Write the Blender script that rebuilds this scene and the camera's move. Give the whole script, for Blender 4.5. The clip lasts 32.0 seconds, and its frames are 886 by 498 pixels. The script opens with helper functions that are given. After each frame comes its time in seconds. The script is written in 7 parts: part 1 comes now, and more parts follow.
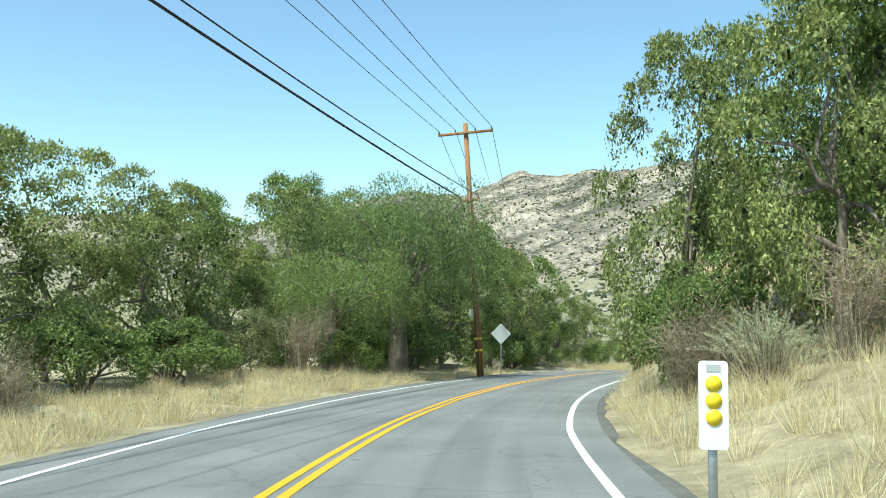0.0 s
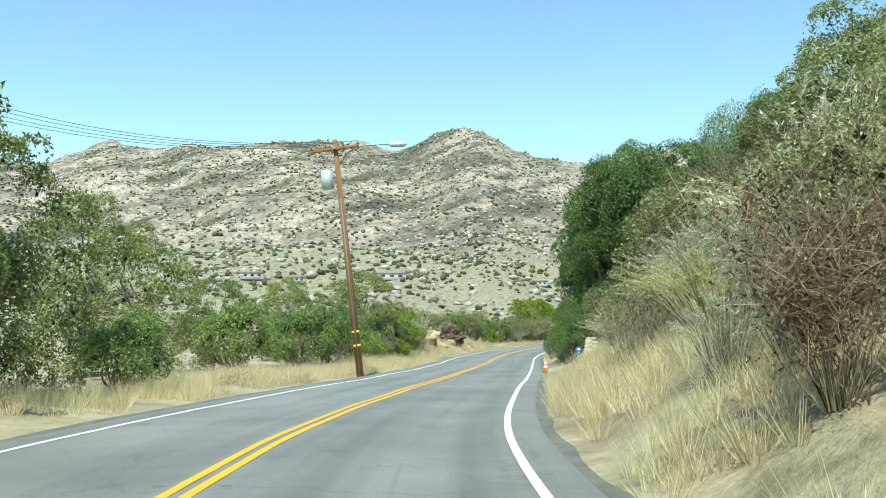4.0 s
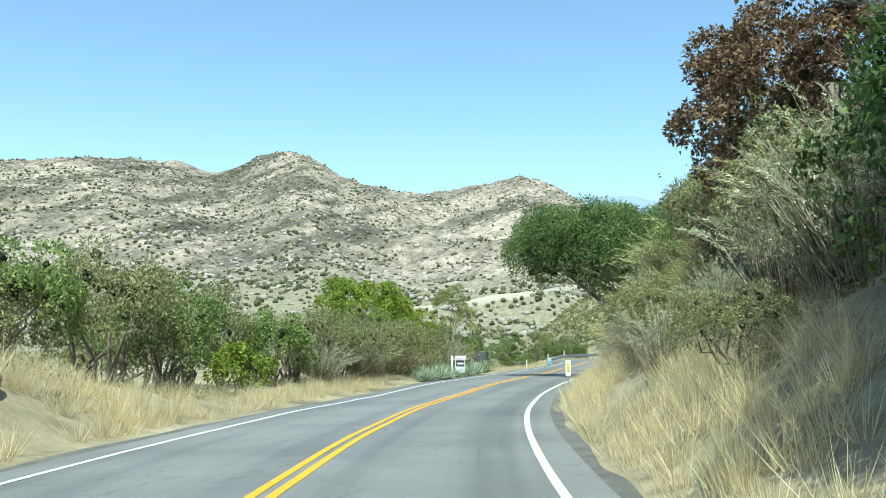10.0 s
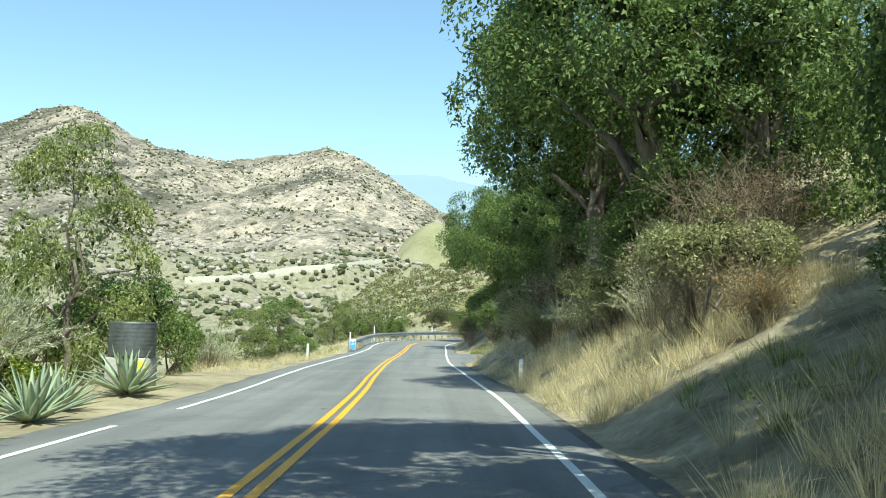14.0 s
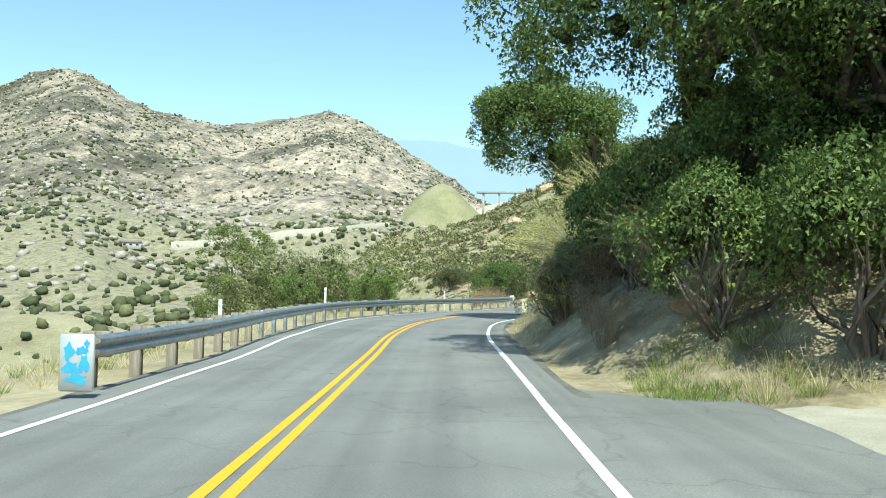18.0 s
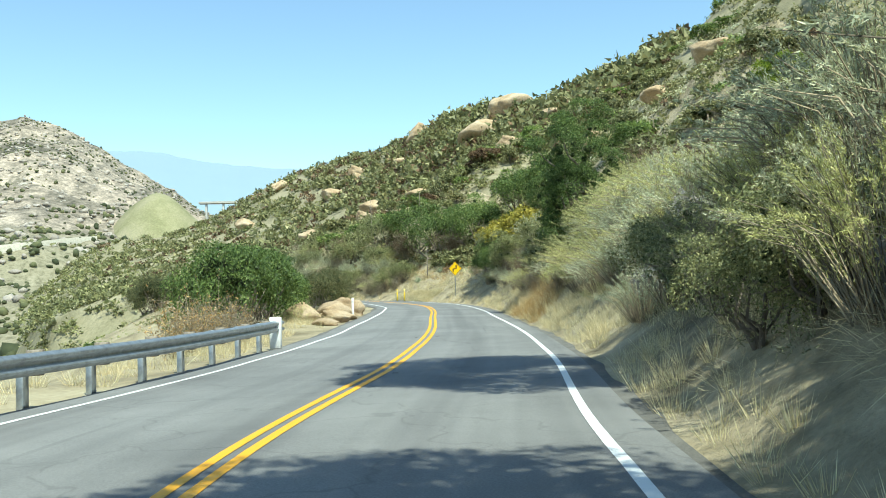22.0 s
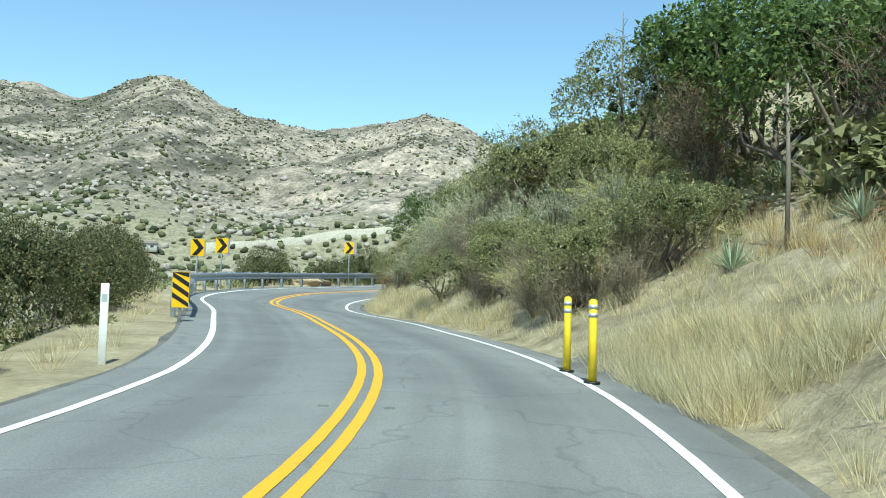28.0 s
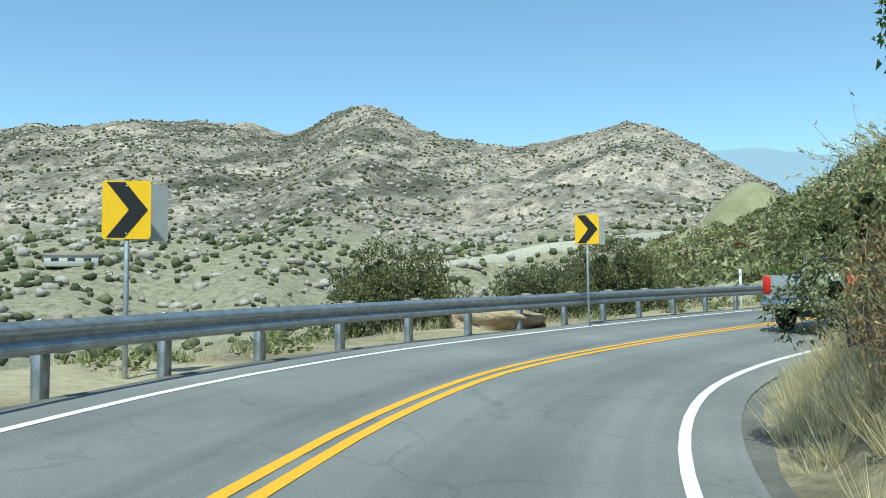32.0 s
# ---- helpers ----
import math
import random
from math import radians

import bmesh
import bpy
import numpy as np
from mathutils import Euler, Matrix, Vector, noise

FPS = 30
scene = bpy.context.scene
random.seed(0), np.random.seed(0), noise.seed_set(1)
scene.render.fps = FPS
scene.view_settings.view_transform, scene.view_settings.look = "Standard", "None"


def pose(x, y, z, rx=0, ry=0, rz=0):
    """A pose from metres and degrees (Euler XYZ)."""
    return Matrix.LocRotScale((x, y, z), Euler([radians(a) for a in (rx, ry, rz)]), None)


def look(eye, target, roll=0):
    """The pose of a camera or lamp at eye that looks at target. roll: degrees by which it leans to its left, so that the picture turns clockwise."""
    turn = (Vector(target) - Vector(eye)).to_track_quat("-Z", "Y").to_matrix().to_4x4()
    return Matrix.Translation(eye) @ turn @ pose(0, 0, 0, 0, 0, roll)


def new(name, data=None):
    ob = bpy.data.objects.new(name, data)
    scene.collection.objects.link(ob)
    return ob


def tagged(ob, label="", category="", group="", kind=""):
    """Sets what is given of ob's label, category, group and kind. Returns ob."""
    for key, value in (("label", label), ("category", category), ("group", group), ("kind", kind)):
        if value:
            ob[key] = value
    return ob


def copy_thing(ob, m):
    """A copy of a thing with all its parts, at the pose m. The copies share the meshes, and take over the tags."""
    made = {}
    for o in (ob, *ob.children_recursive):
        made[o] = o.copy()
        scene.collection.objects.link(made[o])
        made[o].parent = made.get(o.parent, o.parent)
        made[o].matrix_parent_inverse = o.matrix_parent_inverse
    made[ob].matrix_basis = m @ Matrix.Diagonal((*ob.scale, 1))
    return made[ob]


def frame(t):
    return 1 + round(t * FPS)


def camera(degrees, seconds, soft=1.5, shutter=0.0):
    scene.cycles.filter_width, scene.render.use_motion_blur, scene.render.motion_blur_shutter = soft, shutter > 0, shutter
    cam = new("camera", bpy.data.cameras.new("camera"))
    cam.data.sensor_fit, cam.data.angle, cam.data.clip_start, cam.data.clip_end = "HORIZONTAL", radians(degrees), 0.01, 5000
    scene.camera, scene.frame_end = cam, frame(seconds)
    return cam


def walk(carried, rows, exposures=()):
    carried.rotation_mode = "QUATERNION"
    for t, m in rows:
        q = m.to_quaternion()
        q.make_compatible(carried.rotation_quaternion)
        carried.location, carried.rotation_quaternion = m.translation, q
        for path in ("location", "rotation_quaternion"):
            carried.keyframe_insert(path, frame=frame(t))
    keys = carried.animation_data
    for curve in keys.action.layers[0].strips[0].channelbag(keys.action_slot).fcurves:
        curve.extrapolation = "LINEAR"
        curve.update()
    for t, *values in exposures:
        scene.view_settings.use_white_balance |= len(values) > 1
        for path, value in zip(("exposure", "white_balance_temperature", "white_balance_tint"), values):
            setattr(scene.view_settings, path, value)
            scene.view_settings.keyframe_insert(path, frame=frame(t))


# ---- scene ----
cam = camera(52.34, 32.0, soft=1.0)
# seconds, place, pitch, roll, yaw
PATH = [
    (0.0, (-0.047, 0.044, 1.468), 4.66, -0.72, -2.83),
    (0.5, (0.439, 5.795, 1.317), 4.37, -0.97, -5.80),
    (1.0, (1.152, 11.511, 1.171), 4.17, -0.79, -9.64),
    (1.5, (2.128, 17.209, 1.029), 3.93, -0.12, -13.72),
    (2.0, (3.361, 22.896, 0.898), 3.67, -0.09, -17.56),
    (2.5, (4.977, 28.524, 0.765), 3.53, -0.07, -20.67),
    (3.0, (6.876, 33.984, 0.621), 3.51, 0.12, -23.09),
    (3.5, (8.984, 39.417, 0.464), 3.61, -0.08, -25.28),
    (4.0, (11.294, 44.782, 0.296), 3.75, -0.26, -27.98),
    (4.5, (13.844, 50.058, 0.113), 3.71, -0.69, -30.86),
    (5.0, (16.650, 55.235, -0.087), 3.39, -1.36, -33.57),
    (5.5, (19.721, 60.313, -0.306), 2.76, -1.98, -35.81),
    (6.0, (23.092, 65.276, -0.546), 1.80, -2.04, -37.25),
    (6.5, (26.542, 70.229, -0.782), 0.97, -1.75, -37.51),
    (7.0, (29.902, 75.268, -1.012), 0.44, -1.60, -37.11),
    (7.5, (33.215, 80.211, -1.237), -0.04, -0.78, -36.85),
    (8.0, (36.519, 85.080, -1.449), 0.36, -0.20, -37.07),
    (8.5, (39.778, 89.845, -1.633), 1.77, 0.05, -37.41),
    (9.0, (42.952, 94.506, -1.809), 3.42, 0.12, -37.71),
    (9.5, (46.145, 99.074, -1.959), 4.81, -0.06, -38.03),
    (10.0, (49.427, 103.525, -2.067), 5.95, -0.50, -39.09),
    (10.5, (52.974, 107.877, -2.137), 6.74, -0.96, -40.76),
    (11.0, (56.724, 112.131, -2.206), 6.90, -1.27, -42.87),
    (11.5, (60.585, 116.267, -2.264), 6.95, -1.70, -44.76),
    (12.0, (64.484, 120.269, -2.330), 6.53, -2.50, -46.31),
    (12.5, (68.439, 124.069, -2.419), 5.83, -3.23, -48.38),
    (13.0, (72.639, 127.786, -2.479), 5.32, -3.30, -50.72),
    (13.5, (77.039, 131.425, -2.487), 5.26, -2.54, -52.01),
    (14.0, (81.534, 134.985, -2.510), 4.71, -1.47, -51.60),
    (14.5, (85.983, 138.509, -2.568), 4.03, -0.86, -51.03),
    (15.0, (90.323, 142.130, -2.632), 3.90, -1.00, -50.95),
    (15.5, (94.642, 145.762, -2.702), 3.89, -1.16, -51.15),
    (16.0, (98.963, 149.400, -2.772), 3.80, -1.11, -51.43),
    (16.5, (103.301, 153.046, -2.837), 3.60, -0.98, -51.60),
    (17.0, (107.689, 156.689, -2.901), 3.27, -1.15, -51.46),
    (17.5, (112.106, 160.359, -2.952), 2.97, -1.13, -51.22),
    (18.0, (116.552, 163.974, -3.004), 2.63, -1.14, -51.25),
    (18.5, (121.006, 167.552, -3.049), 2.62, -0.68, -51.65),
    (19.0, (125.409, 171.068, -3.071), 2.86, -0.02, -52.27),
    (19.5, (129.736, 174.521, -3.080), 3.44, 0.52, -52.97),
    (20.0, (133.962, 177.895, -3.078), 4.24, 0.82, -54.32),
    (20.5, (138.147, 181.129, -3.064), 4.65, 1.32, -56.91),
    (21.0, (142.436, 184.161, -3.052), 4.27, 1.86, -60.80),
    (21.5, (147.042, 186.841, -3.045), 3.48, 2.33, -64.94),
    (22.0, (151.929, 189.262, -2.985), 3.24, 2.00, -68.25),
    (22.5, (157.177, 191.321, -2.933), 3.31, 1.33, -70.51),
    (23.0, (162.630, 193.205, -2.888), 3.34, 0.36, -71.41),
    (23.5, (168.265, 194.921, -2.851), 3.41, -0.75, -70.62),
    (24.0, (173.842, 196.763, -2.790), 3.41, -1.37, -68.61),
    (24.5, (179.262, 198.708, -2.703), 3.53, -1.34, -66.24),
    (25.0, (184.540, 200.718, -2.602), 3.15, -0.89, -64.22),
    (25.5, (189.655, 202.760, -2.493), 2.66, -0.28, -62.29),
    (26.0, (194.558, 204.833, -2.385), 2.37, 0.17, -60.15),
    (26.5, (199.180, 206.917, -2.281), 2.37, 0.23, -57.53),
    (27.0, (203.450, 208.943, -2.194), 2.46, -0.10, -54.15),
    (27.5, (207.419, 210.968, -2.104), 2.77, -0.62, -49.75),
    (28.0, (210.867, 213.148, -2.008), 3.20, -1.61, -44.07),
    (28.5, (213.967, 215.585, -1.886), 3.84, -2.03, -37.73),
    (29.0, (216.769, 218.388, -1.743), 4.72, -2.77, -32.33),
    (29.5, (219.244, 221.459, -1.613), 5.17, -3.36, -29.05),
    (30.0, (221.500, 224.741, -1.495), 4.99, -3.47, -27.31),
    (30.5, (223.572, 228.091, -1.384), 4.59, -2.94, -26.27),
    (31.0, (225.564, 231.519, -1.291), 4.22, -2.18, -25.88),
    (31.5, (227.547, 235.008, -1.209), 3.96, -0.90, -27.22),
    (32.0, (229.613, 238.380, -1.118), 4.13, 0.59, -31.00),
]
walk(cam, [(t, pose(x, y, z, 90 + pitch, roll, yaw)) for t, (x, y, z), pitch, roll, yaw in PATH],
     [(0.0, 0.66, 6300, -11), (2.0, 0.66, 6200, -11), (7.5, 0.68, 6160, -11), (9.5, 0.66, 6030, -11), (12.0, 0.68, 6450, -11), (14.5, 0.74, 6480, -11), (18.0, 0.7, 6380, -11), (24.5, 0.7, 6390, -10), (26.5, 0.58, 6100, -12), (29.0, 0.4, 5950, -12), (32.0, 0.26, 5850, -12)])

# ---- world and sun ----
SUN_AZ, SUN_EL = 222.0, 59.0        # bearing clockwise from +y, and height, in degrees
world = bpy.data.worlds.new("sky")
scene.world = world
world.use_nodes = True
sky = world.node_tree.nodes.new("ShaderNodeTexSky")
sky.sky_type, sky.sun_disc = "NISHITA", False
sky.sun_elevation, sky.sun_rotation = radians(SUN_EL), radians(SUN_AZ)
sky.altitude, sky.air_density, sky.dust_density, sky.ozone_density = 300, 1.0, 0.35, 1.2
world.node_tree.links.new(sky.outputs[0], world.node_tree.nodes["Background"].inputs[0])
world.node_tree.nodes["Background"].inputs[1].default_value = 0.148
sun = new("sun", bpy.data.lights.new("sun", "SUN"))
sun.data.energy, sun.data.angle, sun.data.color = 4.4, radians(0.55), (1.0, 0.965, 0.9)
_e = radians(SUN_EL)
_dir = Vector((math.sin(radians(SUN_AZ)) * math.cos(_e), math.cos(radians(SUN_AZ)) * math.cos(_e), math.sin(_e)))
sun.matrix_world = look(Vector((100, 100, 200)) + _dir * 50, Vector((100, 100, 200)))


# ---- materials ----
def rgba(c):
    return (c[0], c[1], c[2], 1.0)


def base_mat(name, rough=0.8, metal=0.0, spec=0.4):
    m = bpy.data.materials.new(name)
    m.use_nodes = True
    b = m.node_tree.nodes["Principled BSDF"]
    b.inputs["Roughness"].default_value = rough
    b.inputs["Metallic"].default_value = metal
    b.inputs["Specular IOR Level"].default_value = spec
    return m, m.node_tree, b


def ramp(nt, fac, stops):
    r = nt.nodes.new("ShaderNodeValToRGB")
    while len(r.color_ramp.elements) < len(stops):
        r.color_ramp.elements.new(0.5)
    for e, (p, c) in zip(r.color_ramp.elements, stops):
        e.position, e.color = p, rgba(c)
    nt.links.new(fac, r.inputs[0])
    return r.outputs[0]


def noise_tex(nt, scale, detail=6.0, rough=0.6, vec=None, stretch=None):
    n = nt.nodes.new("ShaderNodeTexNoise")
    n.inputs["Scale"].default_value, n.inputs["Detail"].default_value, n.inputs["Roughness"].default_value = scale, detail, rough
    if vec is None:
        vec = nt.nodes.new("ShaderNodeTexCoord").outputs["Object"]
    if stretch:
        mp = nt.nodes.new("ShaderNodeMapping")
        mp.inputs["Scale"].default_value = stretch
        nt.links.new(vec, mp.inputs[0])
        vec = mp.outputs[0]
    nt.links.new(vec, n.inputs["Vector"])
    return n.outputs["Fac"]


def mix_col(nt, fac, a, b, kind="MIX"):
    m = nt.nodes.new("ShaderNodeMix")
    m.data_type, m.blend_type = "RGBA", kind
    for sock, v in ((m.inputs["Factor"], fac), (m.inputs["A"], a), (m.inputs["B"], b)):
        if isinstance(v, (int, float)):
            sock.default_value = v
        elif isinstance(v, tuple):
            sock.default_value = rgba(v)
        else:
            nt.links.new(v, sock)
    return m.outputs["Result"]


def bump(nt, b, height, strength=0.3, dist=0.02):
    n = nt.nodes.new("ShaderNodeBump")
    n.inputs["Strength"].default_value, n.inputs["Distance"].default_value = strength, dist
    nt.links.new(height, n.inputs["Height"])
    nt.links.new(n.outputs[0], b.inputs["Normal"])


def rough_mat(name, stops, scale, fine=None, rough=0.9, metal=0.0, bump_s=0.4, bump_d=0.03, spec=0.3, stretch=None):
    """A surface with a coarse colour change and a fine grain."""
    m, nt, b = base_mat(name, rough, metal, spec)
    co = nt.nodes.new("ShaderNodeTexCoord").outputs["Object"]
    a = noise_tex(nt, scale, 8, 0.62, co, stretch)
    f = noise_tex(nt, fine or scale * 9, 6, 0.7, co, stretch)
    col = ramp(nt, a, stops)
    grain = ramp(nt, f, [(0.3, (0.62, 0.62, 0.62)), (0.7, (1.15, 1.15, 1.15))])
    nt.links.new(mix_col(nt, 0.8, col, grain, "MULTIPLY"), b.inputs["Base Color"])
    bump(nt, b, f, bump_s, bump_d)
    return m


def leaf_mat(name, dark, light, tip=None, trans=0.35, rough=0.55, spec=0.35):
    """Leaves: every leaf its own tone, light shining through."""
    m, nt, b = base_mat(name, rough, 0.0, spec)
    g = nt.nodes.new("ShaderNodeNewGeometry").outputs["Random Per Island"]
    stops = [(0.0, dark), (0.75, light)] + ([(1.0, tip)] if tip else [])
    col = ramp(nt, g, stops)
    big = noise_tex(nt, 0.55, 3, 0.5)
    col = mix_col(nt, 0.75, col, ramp(nt, big, [(0.3, (0.85, 0.88, 0.8)), (0.7, (1.35, 1.28, 1.12))]), "MULTIPLY")
    rnd = nt.nodes.new("ShaderNodeObjectInfo").outputs["Random"]
    col = mix_col(nt, 0.8, col, ramp(nt, rnd, [(0.0, (0.9, 0.92, 0.88)), (1.0, (1.25, 1.2, 1.12))]), "MULTIPLY")
    nt.links.new(col, b.inputs["Base Color"])
    t = nt.nodes.new("ShaderNodeBsdfTranslucent")
    nt.links.new(col, t.inputs[0])
    mx = nt.nodes.new("ShaderNodeMixShader")
    mx.inputs[0].default_value = trans
    nt.links.new(b.outputs[0], mx.inputs[1])
    nt.links.new(t.outputs[0], mx.inputs[2])
    nt.links.new(mx.outputs[0], nt.nodes["Material Output"].inputs[0])
    return m


def plain_mat(name, col, rough=0.5, metal=0.0, wear=0.25, scale=14.0, spec=0.4):
    """A painted or cast surface with faint dirt."""
    m, nt, b = base_mat(name, rough, metal, spec)
    f = noise_tex(nt, scale, 8, 0.65)
    dirty = tuple(c * (1 - wear) for c in col)
    nt.links.new(ramp(nt, f, [(0.35, dirty), (0.6, col)]), b.inputs["Base Color"])
    return m


MAT = {}
MAT["soil"] = rough_mat("dry_soil", [(0.3, (0.17, 0.14, 0.085)), (0.5, (0.34, 0.285, 0.18)), (0.7, (0.45, 0.39, 0.26))], 0.35, 6.0, bump_s=0.6, bump_d=0.06)
MAT["bank"] = rough_mat("bank_soil", [(0.3, (0.14, 0.115, 0.07)), (0.45, (0.3, 0.25, 0.155)), (0.62, (0.46, 0.385, 0.255)), (0.75, (0.31, 0.275, 0.165))], 0.7, 6.0, bump_s=0.8, bump_d=0.12)
MAT["grassland"] = rough_mat("dry_grassland", [(0.25, (0.15, 0.135, 0.075)), (0.45, (0.28, 0.25, 0.15)), (0.62, (0.37, 0.325, 0.21)), (0.8, (0.25, 0.235, 0.13))], 0.05, 1.4, bump_s=0.6, bump_d=0.2)
MAT["gravel"] = rough_mat("pale_gravel", [(0.3, (0.33, 0.3, 0.24)), (0.5, (0.43, 0.395, 0.32)), (0.7, (0.52, 0.485, 0.4))], 0.9, 30.0, bump_s=0.6, bump_d=0.03)
MAT["drive"] = rough_mat("worn_concrete_drive", [(0.3, (0.31, 0.28, 0.235)), (0.7, (0.42, 0.385, 0.325))], 0.8, 35.0, bump_s=0.3, bump_d=0.01)
MAT["shoulder"] = rough_mat("shoulder_asphalt", [(0.3, (0.11, 0.105, 0.095)), (0.7, (0.2, 0.19, 0.17))], 1.5, 30.0, bump_s=0.6, bump_d=0.02)
MAT["concrete"] = rough_mat("concrete", [(0.3, (0.4, 0.38, 0.34)), (0.7, (0.55, 0.53, 0.48))], 1.5, 25.0, bump_s=0.2)
MAT["rock_tan"] = rough_mat("tan_sandstone", [(0.25, (0.26, 0.17, 0.09)), (0.5, (0.5, 0.37, 0.23)), (0.75, (0.62, 0.5, 0.36))], 0.9, 9.0, bump_s=0.9, bump_d=0.1)
MAT["rock_pale"] = rough_mat("pale_sandstone", [(0.25, (0.34, 0.27, 0.19)), (0.5, (0.55, 0.47, 0.36)), (0.75, (0.66, 0.6, 0.49))], 1.2, 12.0, bump_s=0.6, bump_d=0.03)
MAT["rock_grey"] = rough_mat("grey_rock", [(0.25, (0.14, 0.125, 0.11)), (0.5, (0.3, 0.275, 0.24)), (0.75, (0.44, 0.4, 0.35))], 0.8, 8.0, bump_s=0.8, bump_d=0.09)
MAT["rock_dark"] = rough_mat("dark_shale", [(0.3, (0.05, 0.035, 0.028)), (0.7, (0.2, 0.14, 0.1))], 1.4, 12.0, bump_s=0.9, bump_d=0.08)
MAT["bark"] = rough_mat("oak_bark", [(0.3, (0.1, 0.08, 0.06)), (0.7, (0.3, 0.25, 0.2))], 3.0, 20.0, bump_s=0.9, bump_d=0.04, stretch=(1, 1, 0.25))
MAT["pole_wood"] = rough_mat("pole_wood", [(0.3, (0.17, 0.085, 0.04)), (0.7, (0.42, 0.22, 0.1))], 3.0, 30.0, bump_s=0.4, stretch=(1, 1, 0.06))
MAT["wood_grey"] = rough_mat("weathered_wood", [(0.3, (0.16, 0.13, 0.1)), (0.7, (0.36, 0.31, 0.25))], 4.0, 30.0, stretch=(1, 1, 0.1))
MAT["steel"] = plain_mat("galvanised_steel", (0.42, 0.44, 0.45), 0.42, 0.75, 0.35, 6.0)
MAT["steel_dark"] = plain_mat("weathered_steel", (0.2, 0.21, 0.21), 0.5, 0.6, 0.35, 6.0)
MAT["white"] = plain_mat("white_paint", (0.8, 0.8, 0.78), 0.5, 0, 0.12, 9.0)
MAT["yellow"] = plain_mat("sign_yellow", (0.85, 0.5, 0.01), 0.4, 0, 0.06, 7.0)
MAT["post_yellow"] = plain_mat("post_yellow", (0.86, 0.63, 0.03), 0.5, 0, 0.12, 9.0)
MAT["black"] = plain_mat("black_paint", (0.012, 0.012, 0.012), 0.5, 0, 0.1, 9.0)
MAT["navy"] = plain_mat("navy_paint", (0.03, 0.035, 0.06), 0.5, 0, 0.1, 9.0)
MAT["orange"] = plain_mat("cone_orange", (0.85, 0.17, 0.035), 0.5, 0, 0.15, 12.0)
MAT["cyan"] = plain_mat("cyan_spray", (0.08, 0.42, 0.75), 0.6, 0, 0.2, 12.0)
MAT["blue"] = plain_mat("blue_plastic", (0.05, 0.16, 0.6), 0.4, 0, 0.1, 9.0)
MAT["sign_back"] = plain_mat("bare_aluminium", (0.55, 0.57, 0.58), 0.5, 0.35, 0.12, 5.0)
MAT["wire"] = plain_mat("wire_black", (0.02, 0.02, 0.02), 0.6, 0, 0.1)
MAT["truck_paint"] = plain_mat("silver_paint", (0.5, 0.49, 0.46), 0.3, 0.5, 0.05, 3.0)
MAT["truck_dark"] = plain_mat("grey_trim", (0.05, 0.05, 0.055), 0.5, 0, 0.1)
MAT["tyre"] = plain_mat("tyre_rubber", (0.02, 0.02, 0.02), 0.85, 0, 0.2)
MAT["red_lens"] = plain_mat("red_lens", (0.55, 0.02, 0.015), 0.2, 0, 0.05)
MAT["chrome"] = plain_mat("chrome", (0.6, 0.6, 0.6), 0.2, 1.0, 0.1)
MAT["glass_dark"] = plain_mat("tinted_glass", (0.02, 0.025, 0.03), 0.05, 0, 0.02, spec=0.8)
MAT["house_wall"] = plain_mat("house_stucco", (0.5, 0.48, 0.43), 0.8, 0, 0.1, 2.0)
MAT["house_roof"] = plain_mat("roof_shingle", (0.25, 0.2, 0.17), 0.9, 0, 0.2, 2.0)

L = MAT
L["oak"] = leaf_mat("oak_leaf", (0.048, 0.08, 0.026), (0.135, 0.195, 0.058), (0.26, 0.32, 0.11), 0.36)
L["green"] = leaf_mat("shrub_leaf", (0.075, 0.115, 0.035), (0.2, 0.27, 0.085), (0.35, 0.41, 0.15), 0.38)
L["bright"] = leaf_mat("bright_leaf", (0.09, 0.14, 0.018), (0.24, 0.31, 0.045), (0.42, 0.44, 0.07), 0.4)
L["olive"] = leaf_mat("olive_leaf", (0.1, 0.115, 0.05), (0.24, 0.25, 0.12), (0.42, 0.41, 0.23), 0.32)
L["sage"] = leaf_mat("sage_leaf", (0.27, 0.29, 0.2), (0.52, 0.54, 0.41), (0.7, 0.7, 0.57), 0.32)
L["palesage"] = leaf_mat("pale_broom_leaf", (0.28, 0.29, 0.12), (0.54, 0.53, 0.25), (0.7, 0.67, 0.38), 0.34)
L["pepper"] = leaf_mat("pepper_leaf", (0.08, 0.12, 0.045), (0.22, 0.29, 0.11), (0.38, 0.44, 0.2), 0.42)
L["brown"] = leaf_mat("dead_leaf", (0.06, 0.04, 0.028), (0.17, 0.115, 0.075), (0.28, 0.19, 0.12), 0.2, 0.85)
L["twig"] = leaf_mat("dry_twig", (0.14, 0.115, 0.09), (0.33, 0.28, 0.22), None, 0.1, 0.9)
L["straw"] = leaf_mat("straw_blade", (0.44, 0.37, 0.24), (0.68, 0.595, 0.41), (0.82, 0.76, 0.58), 0.38, 0.8)
L["rust"] = leaf_mat("rusty_blade", (0.26, 0.15, 0.06), (0.5, 0.33, 0.15), (0.66, 0.5, 0.26), 0.3, 0.8)
L["lawn"] = leaf_mat("green_blade", (0.09, 0.14, 0.03), (0.24, 0.31, 0.08), (0.45, 0.45, 0.17), 0.4, 0.7)
L["agave"] = leaf_mat("agave_leaf", (0.2, 0.27, 0.2), (0.4, 0.47, 0.36), (0.6, 0.62, 0.5), 0.15, 0.5)
L["chaparral"] = leaf_mat("chaparral_leaf", (0.09, 0.1, 0.048), (0.245, 0.245, 0.125), (0.4, 0.37, 0.21), 0.3)
